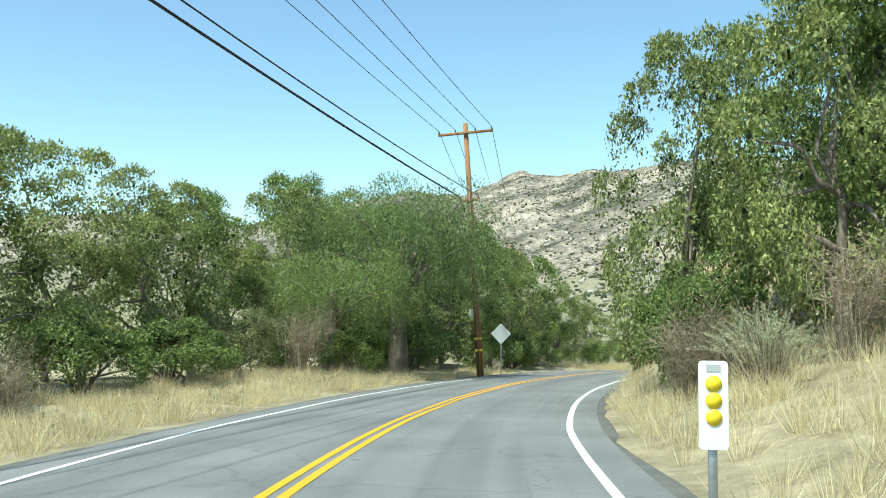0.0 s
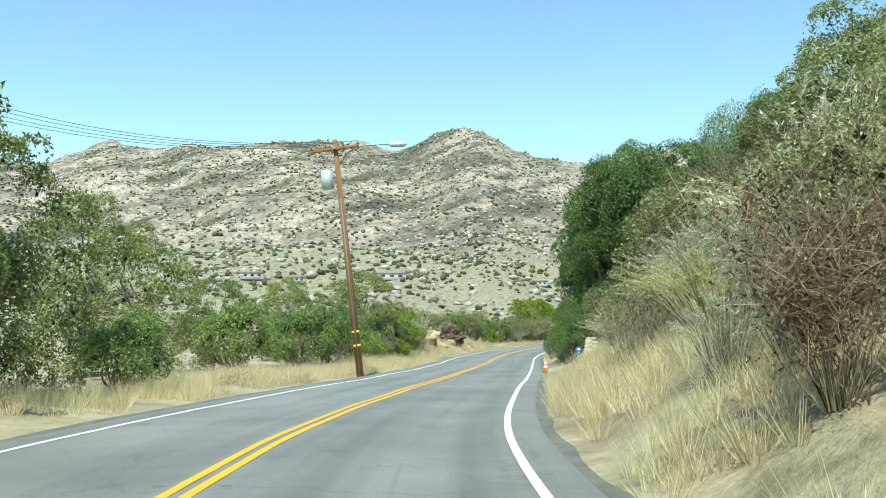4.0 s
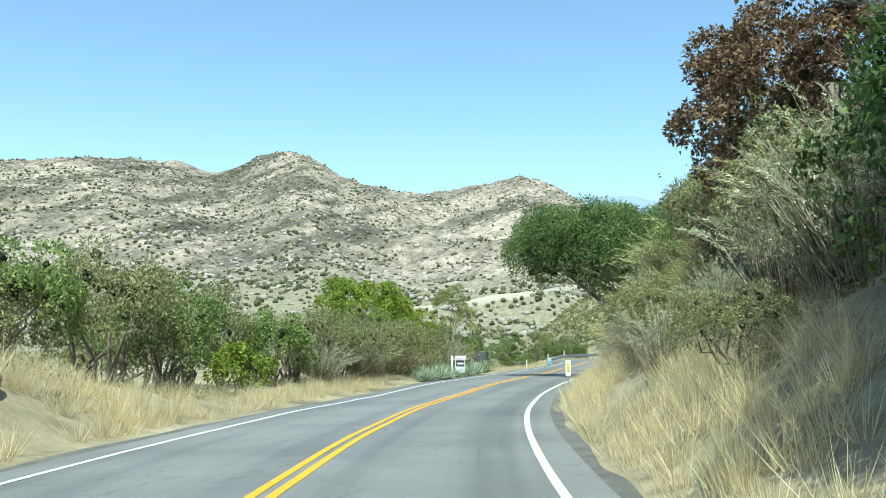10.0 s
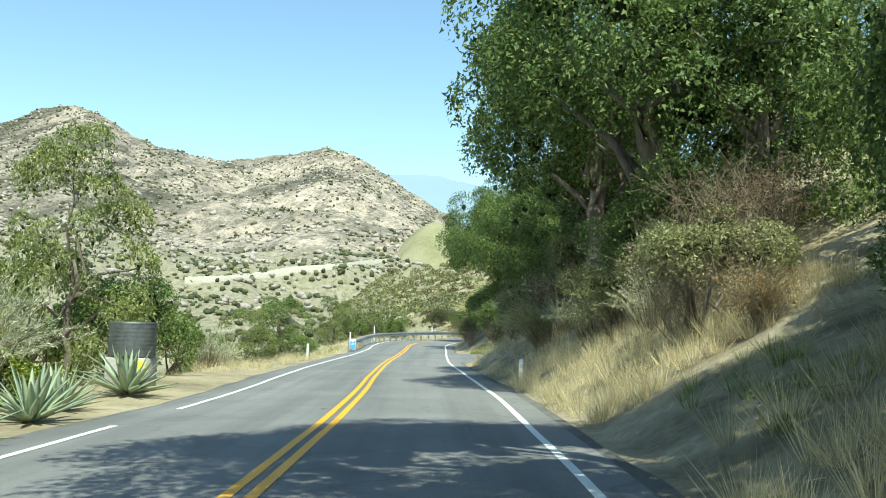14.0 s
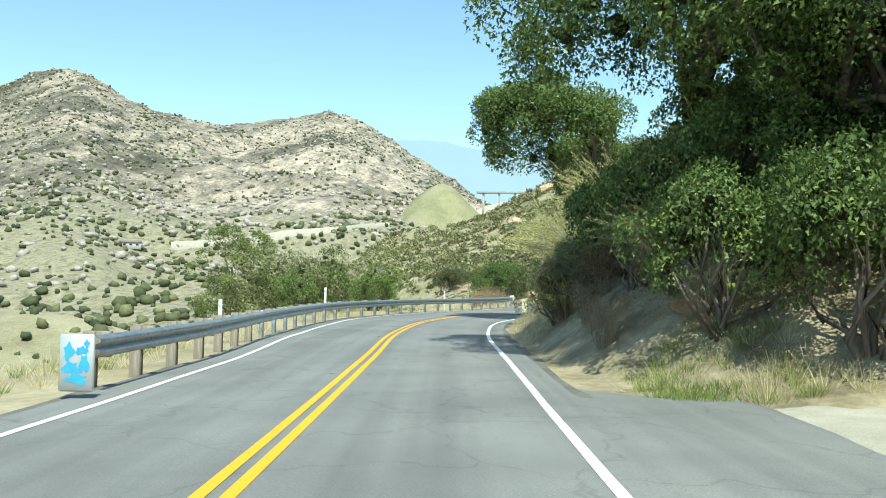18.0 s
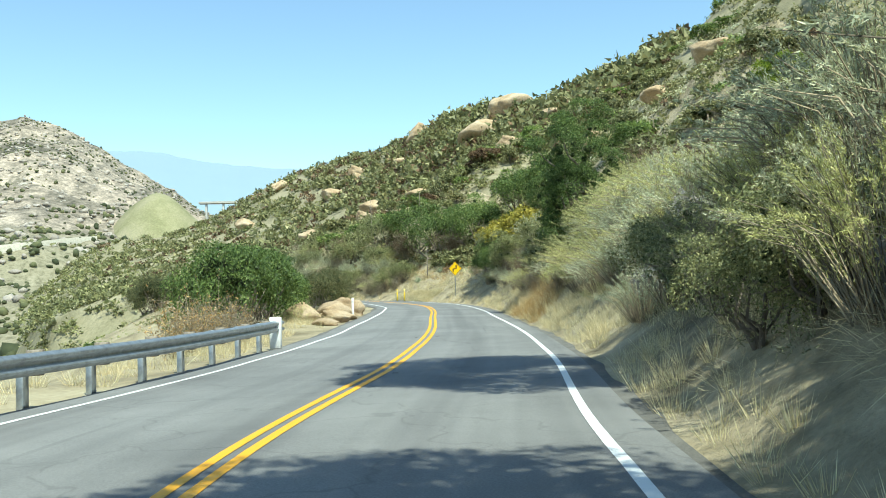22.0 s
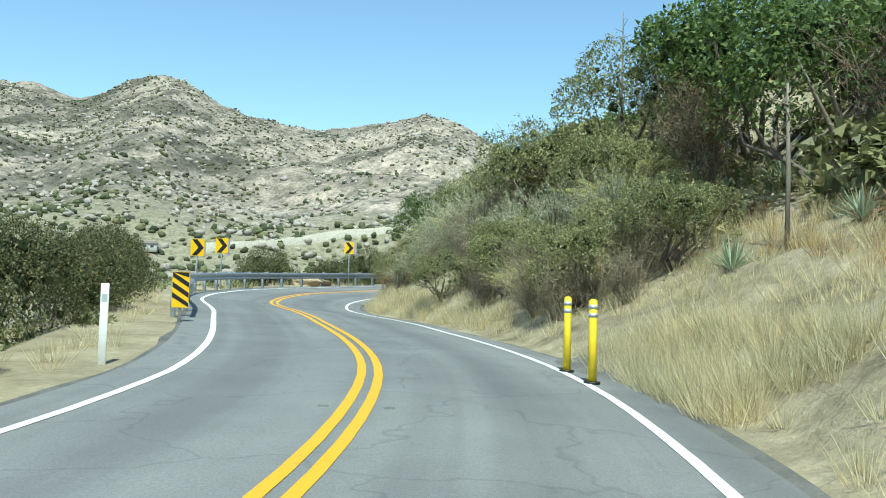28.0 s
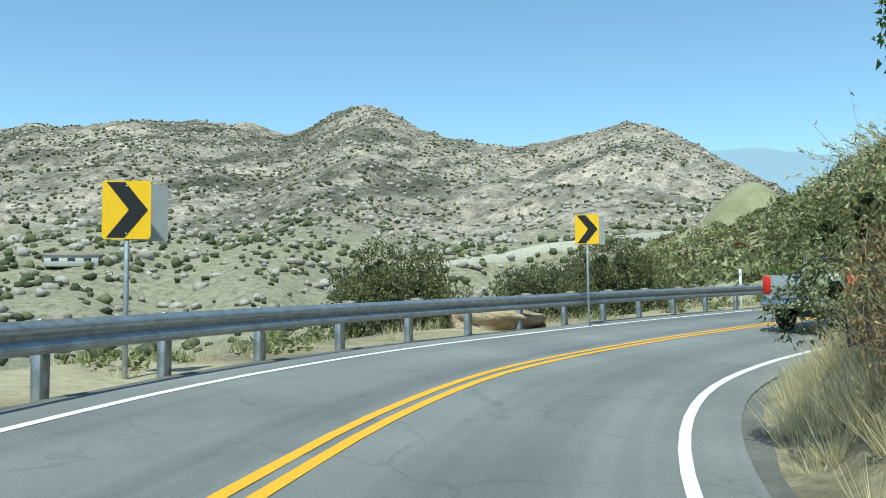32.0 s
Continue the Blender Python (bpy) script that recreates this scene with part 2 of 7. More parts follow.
L["sumac"] = leaf_mat("sumac_leaf", (0.045, 0.055, 0.026), (0.125, 0.135, 0.06), (0.22, 0.19, 0.09), 0.3)
L["walnut"] = leaf_mat("walnut_leaf", (0.1, 0.125, 0.045), (0.25, 0.29, 0.11), (0.42, 0.43, 0.19), 0.42)
L["yellowbush"] = leaf_mat("yellowing_leaf", (0.16, 0.15, 0.03), (0.38, 0.33, 0.06), (0.55, 0.45, 0.1), 0.35)
L["hillscrub"] = leaf_mat("hill_scrub_leaf", (0.04, 0.05, 0.026), (0.105, 0.115, 0.06), (0.17, 0.17, 0.09), 0.15, 0.8)
# dark green put in as the shade inside the crowns
MAT["inner"] = rough_mat("shaded_leaf_core", [(0.3, (0.03, 0.04, 0.016)), (0.7, (0.09, 0.12, 0.045))], 4.0, 18.0, bump_s=1.0, bump_d=0.3)
# centre line of the road, about every eleven metres
ROAD_X = [-4.36, -3.43, -2.51, -1.58, -0.21, 2.17, 5.58, 9.88, 15.01, 21.11, 27.52, 33.82, 40.10, 46.41, 53.34, 60.91, 69.10, 77.66, 86.37, 94.97, 103.44, 112.00, 120.69, 129.39, 138.10, 147.36, 157.58, 168.20, 178.74, 189.07, 199.37, 209.31, 217.62, 223.60, 228.94, 236.58, 246.74, 257.52, 268.60, 279.74, 290.87, 301.97]
ROAD_Y = [-29.74, -18.64, -7.52, 3.58, 14.64, 25.52, 36.13, 46.41, 56.30, 65.62, 74.73, 83.93, 93.13, 102.30, 110.99, 119.15, 126.68, 133.83, 140.77, 147.86, 155.09, 162.22, 169.18, 176.15, 183.08, 189.17, 193.47, 196.77, 200.43, 204.60, 208.88, 213.96, 221.31, 230.69, 240.44, 248.41, 252.93, 255.72, 256.91, 256.80, 256.19, 255.15]
ROAD_Z = [0.83, 0.56, 0.29, 0.02, -0.25, -0.53, -0.79, -1.08, -1.44, -1.85, -2.28, -2.71, -3.10, -3.37, -3.52, -3.64, -3.77, -3.81, -3.91, -4.06, -4.18, -4.31, -4.40, -4.41, -4.37, -4.33, -4.25, -4.19, -4.03, -3.80, -3.54, -3.30, -2.95, -2.57, -2.28, -1.92, -1.52, -1.12, -0.72, -0.31, 0.10, 0.51]


# ---- mesh helpers ----
def raw_mesh(name, verts, faces, mats, smooth=False, idx=None, uv=None):
    """A mesh from arrays: verts (n, 3) and faces (m, 3 or 4)."""
    verts, faces = np.asarray(verts, np.float32), np.asarray(faces, np.int32)
    me = bpy.data.meshes.new(name)
    k = faces.shape[1]
    me.vertices.add(len(verts))
    me.vertices.foreach_set("co", verts.ravel())
    me.loops.add(faces.size)
    me.loops.foreach_set("vertex_index", faces.ravel())
    me.polygons.add(len(faces))
    me.polygons.foreach_set("loop_start", np.arange(len(faces), dtype=np.int32) * k)
    me.polygons.foreach_set("loop_total", np.full(len(faces), k, np.int32))
    if smooth:
        me.polygons.foreach_set("use_smooth", np.ones(len(faces), bool))
    for m in mats if isinstance(mats, (list, tuple)) else [mats]:
        me.materials.append(m)
    if idx is not None:
        me.polygons.foreach_set("material_index", np.asarray(idx, np.int32))
    if uv is not None:
        lay = me.uv_layers.new(name="plan")
        lay.data.foreach_set("uv", np.asarray(uv, np.float32)[faces.ravel()].ravel())
    me.update(calc_edges=True)
    return me


def join(parts):
    """Joins (verts, faces) pairs with faces of one size."""
    vs, fs, n = [], [], 0
    for v, f in parts:
        vs.append(np.asarray(v, float))
        fs.append(np.asarray(f, int) + n)
        n += len(v)
    return np.vstack(vs), np.vstack(fs)


def part(name, mesh, parent, label="", m=None):
    ob = new(name, mesh)
    ob.parent = parent
    if m is not None:
        ob.matrix_basis = m
    if label:
        ob["label"] = label
    return ob


def thing(name, m, label, category, group="", kind=""):
    ob = new(name)
    ob.empty_display_size = 0.3
    ob.matrix_basis = m
    return tagged(ob, label, category, group, kind)


def box(sx, sy, sz, c=(0, 0, 0), bev=0.0):
    """A box round c as quads, its edges chamfered when bev is given."""
    if not bev:
        v = [(c[0] + x * sx / 2, c[1] + y * sy / 2, c[2] + z * sz / 2) for x in (-1, 1) for y in (-1, 1) for z in (-1, 1)]
        return np.array(v), np.array([(0, 1, 3, 2), (4, 6, 7, 5), (0, 4, 5, 1), (2, 3, 7, 6), (0, 2, 6, 4), (1, 5, 7, 3)])
    bm = bmesh.new()
    bmesh.ops.create_cube(bm, size=1.0, matrix=Matrix.Translation(c) @ Matrix.Diagonal((sx, sy, sz, 1)))
    bmesh.ops.bevel(bm, geom=bm.edges[:], offset=bev, segments=1, affect="EDGES")
    bmesh.ops.triangulate(bm, faces=bm.faces[:])
    v = np.array([tuple(q.co) for q in bm.verts])
    f = np.array([[q.index for q in g.verts] for g in bm.faces])
    bm.free()
    return v, np.c_[f, f[:, 2:]]


def box_mesh(name, mat, sx, sy, sz, c=(0, 0, 0), bev=0.0):
    v, f = box(sx, sy, sz, c, bev)
    if bev:
        f = f[:, :3]
    return raw_mesh(name, v, f, mat)


def tube(path, radii, sides=7, caps=True):
    """A tapered tube of quads along a path."""
    p = np.asarray(path, float)
    r = np.broadcast_to(np.asarray(radii, float), (len(p),))
    t = np.gradient(p, axis=0)
    t /= np.linalg.norm(t, axis=1)[:, None] + 1e-9
    ref = np.where(np.abs(t[:, 2:3]) > 0.9, np.array([[1.0, 0, 0]]), np.array([[0, 0, 1.0]]))
    a = np.cross(t, ref)
    a /= np.linalg.norm(a, axis=1)[:, None] + 1e-9
    b = np.cross(t, a)
    ang = np.linspace(0, 2 * np.pi, sides, endpoint=False)
    v = (p[:, None] + r[:, None, None] * (np.cos(ang)[None, :, None] * a[:, None] + np.sin(ang)[None, :, None] * b[:, None])).reshape(-1, 3)
    f = []
    for i in range(len(p) - 1):
        for j in range(sides):
            k = (j + 1) % sides
            f.append((i * sides + j, i * sides + k, (i + 1) * sides + k, (i + 1) * sides + j))
    if caps:
        n = len(v)
        v = np.vstack([v, p[:1], p[-1:]])
        e = (len(p) - 1) * sides
        for j in range(sides):
            k = (j + 1) % sides
            f.append((n, k, j, n))
            f.append((n + 1, e + j, e + k, n + 1))
        f = [q if q[0] != q[3] else (q[0], q[1], q[2], q[2]) for q in f]
    return v, np.array(f)


def quads(name, vf, mat, smooth=False):
    """A mesh from quads, some of which have shrunk to triangles."""
    v, f = vf
    flat = f[:, 2] == f[:, 3]
    tri = np.vstack([f[~flat][:, (0, 1, 2)], f[~flat][:, (0, 2, 3)], f[flat][:, :3]])
    return raw_mesh(name, v, tri, mat, smooth)


# ---- the road's line ----
def spline(vals, n):
    """Points on a smooth curve through evenly spaced values."""
    v = np.asarray(vals, float)
    q = np.r_[2 * v[0] - v[1], v, 2 * v[-1] - v[-2]]
    u = np.linspace(0, len(v) - 1 - 1e-9, n)
    i = u.astype(int)
    t = u - i
    a, b, c, d = q[i], q[i + 1], q[i + 2], q[i + 3]
    return 0.5 * (2 * b + (c - a) * t + (2 * a - 5 * b + 4 * c - d) * t ** 2 + (3 * b - a - 3 * c + d) * t ** 3)


_n = 920
RX, RY, RZ = spline(ROAD_X, _n), spline(ROAD_Y, _n), spline(ROAD_Z, _n)
RS = np.r_[0, np.cumsum(np.hypot(np.diff(RX), np.diff(RY)))]
_tx, _ty = np.gradient(RX, RS), np.gradient(RY, RS)
_l = np.hypot(_tx, _ty)
TX, TY = _tx / _l, _ty / _l
S_END = RS[-1]


# at the same knots: the edge lines' distances from the centre line, and the cross slope
KNOT_S = np.interp(np.linspace(0, _n - 1, len(ROAD_X)), np.arange(_n), RS)
LEFT_D = [3.22, 3.15, 3.07, 3.00, 3.03, 3.10, 3.16, 3.21, 3.15, 3.04, 2.87, 2.87, 3.03, 3.23, 3.10, 2.91, 2.81, 3.00, 2.88, 2.67, 2.72, 2.72, 2.63, 2.60, 2.95, 3.53, 3.75, 3.52, 3.29, 2.98, 2.74, 2.58, 2.30, 2.30, 2.36, 2.46, 2.72, 2.86, 2.92, 2.95, 2.97, 2.99]
RIGHT_D = [3.12, 3.12, 3.10, 3.04, 2.90, 3.04, 3.17, 3.14, 3.01, 2.95, 2.90, 2.89, 2.82, 2.86, 2.81, 2.72, 2.64, 2.75, 2.84, 2.95, 2.91, 2.74, 2.72, 2.79, 2.87, 2.95, 3.13, 3.08, 2.89, 2.80, 2.76, 2.69, 2.58, 2.66, 2.57, 2.64, 2.77, 2.83, 2.83, 2.82, 2.81, 2.80]
BANK_D = [0.000, 0.009, 0.018, 0.025, 0.027, 0.026, 0.024, 0.021, 0.015, 0.013, 0.014, 0.019, 0.022, 0.025, 0.024, 0.024, 0.022, 0.015, 0.011, 0.012, 0.012, 0.012, 0.012, 0.009, 0.007, 0.004, 0.007, 0.008, 0.007, -0.005, -0.021, -0.008, -0.010, -0.040, -0.070, -0.068, -0.066, -0.061, -0.057, -0.053, -0.050, -0.047]


def left_edge(s):
    """Distance of the left edge line from the centre line."""
    return np.interp(s, KNOT_S, LEFT_D)


def right_edge(s):
    """Distance of the right edge line from the centre line."""
    return np.interp(s, KNOT_S, RIGHT_D)


def banking(s, d):
    """The bend's outer side lies higher."""
    return np.clip(d, -5.5, 5.5) * np.interp(s, KNOT_S, BANK_D)


def on_road(s, d):
    """World x, y and the road's z at s metres along the centre line and d metres to its right."""
    x, y, z = np.interp(s, RS, RX), np.interp(s, RS, RY), np.interp(s, RS, RZ) + banking(s, d)
    a, b = np.interp(s, RS, TX), np.interp(s, RS, TY)
    return x + b * d, y - a * d, z


def heading(s):
    """Degrees by which the road's direction is turned from +y, anticlockwise."""
    return math.degrees(math.atan2(-np.interp(s, RS, TX), np.interp(s, RS, TY)))


def sd_of(x, y):
    """s and d of world points."""
    x, y = np.atleast_1d(x).astype(float), np.atleast_1d(y).astype(float)
    s, d = np.empty(len(x)), np.empty(len(x))
    for k in range(0, len(x), 4000):
        q = (x[k:k + 4000, None] - RX[None, ::2]) ** 2 + (y[k:k + 4000, None] - RY[None, ::2]) ** 2
        i = q.argmin(1) * 2
        ex, ey = x[k:k + 4000] - RX[i], y[k:k + 4000] - RY[i]
        along = ex * TX[i] + ey * TY[i]
        s[k:k + 4000] = RS[i] + np.clip(along, -1, 1)
        side = ex * TY[i] - ey * TX[i]
        d[k:k + 4000] = np.where(side < 0, -1, 1) * np.maximum(np.abs(side), np.hypot(ex, ey) * 0.98)
    return s, d


def waves(x, y, size, seed):
    """Smooth value noise, about -1 to 1."""
    x, y = np.asarray(x, float) / size, np.asarray(y, float) / size
    i, j = np.floor(x), np.floor(y)
    u, v = x - i, y - j
    u, v = u * u * (3 - 2 * u), v * v * (3 - 2 * v)

    def h(a, b):
        q = np.sin(a * 127.1 + b * 311.7 + seed * 74.7) * 43758.5453
        return (q - np.floor(q)) * 2 - 1
    return (h(i, j) * (1 - u) + h(i + 1, j) * u) * (1 - v) + (h(i, j + 1) * (1 - u) + h(i + 1, j + 1) * u) * v


def fractal(x, y, size, seed, octaves=4):
    return sum(waves(x, y, size / 2 ** k, seed + k) / 2 ** k for k in range(octaves))


# ---- heights ----
CX, CY = 120.0, 150.0
RIDGE_B = [-80, -40, -15, 0.8, 3.1, 4.7, 6.2, 7.6, 9.1, 12.2, 15.2, 18.4, 20.4, 22.4, 23.9, 25.6, 27, 28.2, 29.0, 29.8, 31.3, 33.3, 34.8, 36.5, 38, 40, 41.9, 43.4, 45.7, 47.8, 49.6, 50.7, 52.5, 56, 62, 75, 95]
RIDGE_H = [150, 175, 225, 300, 345, 372, 362, 348, 354, 330, 352, 380, 396, 390, 386, 402, 407, 405, 393, 372, 338, 328, 329, 338, 345, 368, 382, 387, 340, 288, 247, 232, 195, 150, 100, 60, 40]
BANK_S = [0, 36, 44, 54, 57, 74, 80, 106, 112, 120.5, 128, 137, 150, 164, 186, 206, 216, 228, 231, 236, 238, 249.5, 256, 282, 298, 304, 318, 330, 342, 351, 356, 364, 372, 400, 460]
BANK_K = [0.1, 0.18, 0.3, 0.35, 0.85, 0.85, 0.6, 0.6, 0.34, 0.24, 0.26, 0.75, 0.9, 0.75, 0.65, 0.55, 0.75, 0.8, 0.8, 0.5, 0.07, 0.07, 0.85, 0.8, 0.72, 0.78, 0.75, 0.75, 0.95, 0.65, 0.5, 0.52, 0.85, 1.0, 1.0]
DROP_S = [0, 200, 225, 245, 310, 322, 345, 360, 460]
DROP_K = [0, 0, 0.3, 0.5, 0.5, 0.35, 0.35, 0.5, 0.5]


def mountain(x, y):
    """Height of the far slopes over the valley."""
    r, b = np.hypot(x - CX, y - CY), np.degrees(np.arctan2(x - CX, y - CY))
    top = np.interp(b, RIDGE_B, RIDGE_H) + 25
    far = 1900 + 120 * np.sin(b * 0.35)
    t = np.clip((r - 170) / (far - 170), 0, 1.6)
    z = top * np.where(t < 1, 0.3 * t + 0.7 * t ** 1.75, 1 - (t - 1) * 0.9)
    w = np.clip(t * 2.2, 0, 1) * np.clip((1.0 - t) * 3 + 0.06, 0.06, 1)
    strata = fractal(x * 0.8 + y * 0.45, y * 0.35 - x * 0.5, 150, 11, 5)
    gully = np.abs(fractal(x, y, 330, 5, 4))
    return z + w * (strata * 13 - gully * 34 + 10)


def height(x, y, s=None, d=None):
    """Height of the ground."""
    if s is None:
        s, d = sd_of(x, y)
    d = np.where(np.asarray(s) > S_END - 4, -np.abs(d), d)
    zr = np.interp(s, RS, RZ) + banking(s, d)
    k = np.interp(s, BANK_S, BANK_K)
    bay = np.interp(s, [233, 236.5, 249.5, 256], [0.0, 1.0, 1.0, 0.0])        # level ground at the turnout
    e = np.maximum(d - right_edge(s) - 0.9 - 2.3 * bay, 0)
    rough = np.clip(e / 3, 0, 1) * (0.35 * fractal(x, y, 5, 3, 3) + 0.9 * np.clip((e - 3) / 10, 0, 1) * fractal(x, y, 16, 8, 3))
    past = np.interp(s, [200, 235], [0.0, 1.0])
    tall = np.interp(s, [330, 342, 356, 365], [0.5, 0.9, 0.9, 0.45])
    hill = k * np.minimum(e, 7) + (0.4 + (tall - 0.4) * past) * np.minimum(np.clip(e - 7, 0, 40), 22 + 30 * past) + 0.2 * past * np.clip(e - 47, 0, 60)
    right = zr - 0.05 - 0.06 * bay + hill + rough
    f = np.maximum(-d - left_edge(s) - 1.0, 0)
    kd = np.interp(s, DROP_S, DROP_K)
    start = np.where(s > 318, np.where(s < 350, 3.5, 1.6), 2.0)
    g = np.maximum(f - start, 0)
    low = kd * g
    left = zr - 0.05 + 0.12 * np.clip(f / 2, 0, 1) * (s < 215) + np.clip(f / 3, 0, 1) * 0.25 * fractal(x, y, 6, 2, 3) - 27 * (1 - np.exp(-low / 27))
    left = left + 1.25 * np.exp(-((s - 159) / 9.0) ** 2) * np.clip((-d - 4.4) / 2.6, 0, 1)
    far = np.clip((-d - 30) / 110, 0, 1)
    left = left + far * far * (mountain(x, y) + 7 * fractal(x, y, 70, 21, 4) * np.clip((-d - 30) / 60, 0, 1))
    return np.where(d > 0, right, left)


def ground_at(s, d):
    """A place s along the road and d to its right, resting on the ground."""
    x, y, z = on_road(s, d)
    if abs(d) > 3.4:
        z = float(height(np.array([x]), np.array([y]), np.array([float(s)]), np.array([float(d)]))[0])
    return float(x), float(y), float(z)


# ---- ground, one sheet to the horizon ----
def grid_lines(lo, hi, fine, out):
    a = np.arange(lo, hi + fine, fine)
    ring = np.array([6, 14, 26, 44, 70, 110, 170, 260, 400, 650, 1000, 1600, 2500, 3600])
    return np.r_[lo - ring[::-1], a, hi + ring]


def sheet(name, gx, gy, mat, sink):
    xx, yy = np.meshgrid(gx, gy)
    x, y = xx.ravel(), yy.ravel()
    s, d = sd_of(x, y)
    z = height(x, y, s, d) - sink(s, d, x, y)
    nx, ny = len(gx), len(gy)
    i = (np.arange(ny - 1)[:, None] * nx + np.arange(nx - 1)[None]).ravel()
    return raw_mesh(name, np.c_[x, y, z], np.c_[i, i + 1, i + nx + 1, i + nx], mat, True)


ground = tagged(new("ground", sheet("ground", grid_lines(-50, 330, 3.2, 0), grid_lines(-60, 330, 3.2, 0), MAT["grassland"],
                lambda s, d, x, y: np.where(np.abs(d) < 25, 1.1, 0.0) + np.clip((np.hypot(x - CX, y - CY) - 330) * 0.5, 0, 260))), "dry rolling grassland below the hills", "ground", kind="structure")


def strip(name, s0, s1, ds, step, zfun, mat, shape=None):
    """A band along the road between the given distances from its centre line."""
    ss = np.arange(s0, s1 + 1e-6, step)
    sg, dg = np.meshgrid(ss, ds, indexing="ij")
    s, d = sg.ravel(), dg.ravel()
    d = d if shape is None else shape(s, d)
    x, y, zr = on_road(s, d)
    z = zfun(s, d, x, y, zr)
    n = len(ds)
    i = (np.arange(len(ss) - 1)[:, None] * n + np.arange(n - 1)[None]).ravel()
    return raw_mesh(name, np.c_[x, y, z], np.c_[i, i + n, i + n + 1, i + 1][:, ::-1], mat, True, uv=np.c_[d, s])


def slope_z(s, d, x, y, zr):
    z = height(x, y, s, d)
    edge = np.abs(d) > 25.6
    return z - np.where(edge, 1.3, 0)


_r = np.r_[3.4, 3.7, 4.1, 4.5, 5.0, 5.6, 6.2, 6.9, 7.6, 8.4, 9.2, 10, 11, 12, 13.5, 15, 17, 19, 21.5, 24, 27]
tagged(new("bank", strip("bank", 2, S_END - 2, _r - 3.1, 0.6, slope_z, MAT["bank"], lambda s, u: right_edge(s) + u)), "eroded tan soil bank rising beside the road", "bank", kind="structure")
tagged(new("verge", strip("verge", 2, S_END - 2, 3.1 - _r[::-1], 0.6, slope_z, MAT["soil"], lambda s, u: u - left_edge(s))), "dry soil verge along the road", "verge", kind="structure")

# ---- asphalt ----
m, nt, b = base_mat("worn_asphalt", 0.85, 0, 0.3)
uvn = nt.nodes.new("ShaderNodeUVMap").outputs[0]
co = nt.nodes.new("ShaderNodeTexCoord").outputs["Object"]
coarse = ramp(nt, noise_tex(nt, 0.35, 6, 0.6, co), [(0.3, (0.165, 0.163, 0.158)), (0.7, (0.235, 0.231, 0.222))])
fine = ramp(nt, noise_tex(nt, 55, 4, 0.7, co), [(0.3, (0.72, 0.72, 0.72)), (0.7, (1.2, 1.2, 1.2))])
col = mix_col(nt, 0.85, coarse, fine, "MULTIPLY")
wheel = ramp(nt, noise_tex(nt, 1.0, 3, 0.6, uvn, (1.1, 0.02, 1)), [(0.36, (0.72, 0.72, 0.73)), (0.55, (1.02, 1.02, 1.02))])
col = mix_col(nt, 0.8, col, wheel, "MULTIPLY")
skid = ramp(nt, noise_tex(nt, 1.0, 2, 0.5, uvn, (3.2, 0.06, 1)), [(0.7, (1, 1, 1)), (0.77, (0.62, 0.62, 0.63))])
col = mix_col(nt, 0.8, col, skid, "MULTIPLY")
vor = nt.nodes.new("ShaderNodeTexVoronoi")
vor.feature = "DISTANCE_TO_EDGE"
vor.inputs["Scale"].default_value = 0.42
wob = nt.nodes.new("ShaderNodeVectorMath")
wob.operation = "MULTIPLY_ADD"
nz = nt.nodes.new("ShaderNodeTexNoise")
nz.inputs["Scale"].default_value = 1.3
nt.links.new(co, nz.inputs["Vector"])
nt.links.new(nz.outputs["Color"], wob.inputs[0])
wob.inputs[1].default_value = (1.2, 1.2, 0)
nt.links.new(co, wob.inputs[2])
nt.links.new(wob.outputs[0], vor.inputs["Vector"])
crack = ramp(nt, vor.outputs["Distance"], [(0.0, (0.6, 0.6, 0.6)), (0.012, (1, 1, 1))])
col = mix_col(nt, 0.5, col, crack, "MULTIPLY")
nt.links.new(col, b.inputs["Base Color"])
bump(nt, b, noise_tex(nt, 70, 3, 0.6, co), 0.35, 0.008)
MAT["asphalt"] = m


def crown_z(s, d, x, y, zr):
    return zr + 0.03 - 0.012 * np.abs(d) + 0.012 * fractal(x, y, 4, 6, 2)


road = tagged(new("road", strip("road", 1, S_END - 1, np.linspace(-1.0, 1.0, 17), 1.0, crown_z, MAT["asphalt"], lambda s, u: np.where(u < 0, u * (left_edge(s) + 0.6), u * (right_edge(s) + 0.5)))), "worn grey two-lane asphalt road with tyre streaks", "road", kind="structure")


def ragged(side, seed):
    ss = np.arange(1, S_END - 1, 0.45)
    sunk = 0.08 * ((side > 0) & (ss > 235.5) & (ss < 250.5))
    base = right_edge(ss) + 0.5 if side > 0 else left_edge(ss) + 0.6
    out = base + 0.3 + 0.18 * waves(ss, ss * 0 + 3, 1.3, seed) + 0.2 * waves(ss, ss * 0 + 9, 7.0, seed + 2)
    vs, n = [], 3
    for dd, dz in ((base - 0.12 + 0 * ss, -0.035), ((out + base) / 2, -0.012), (out, -0.10)):
        x, y, z = on_road(ss, side * dd)
        vs.append(np.c_[x, y, z + dz - sunk])
    v = np.stack(vs, 1).reshape(-1, 3)
    i = (np.arange(len(ss) - 1)[:, None] * n + np.arange(2)[None]).ravel()
    f = np.c_[i, i + n, i + n + 1, i + 1]
    return raw_mesh("shoulder", v, f if side < 0 else f[:, ::-1], MAT["shoulder"], True)


tagged(new("road_shoulder", ragged(1, 4)), "crumbling dark asphalt shoulder", "shoulder", kind="structure")
tagged(new("road_shoulder", ragged(-1, 8)), "crumbling dark asphalt shoulder", "shoulder", kind="structure")


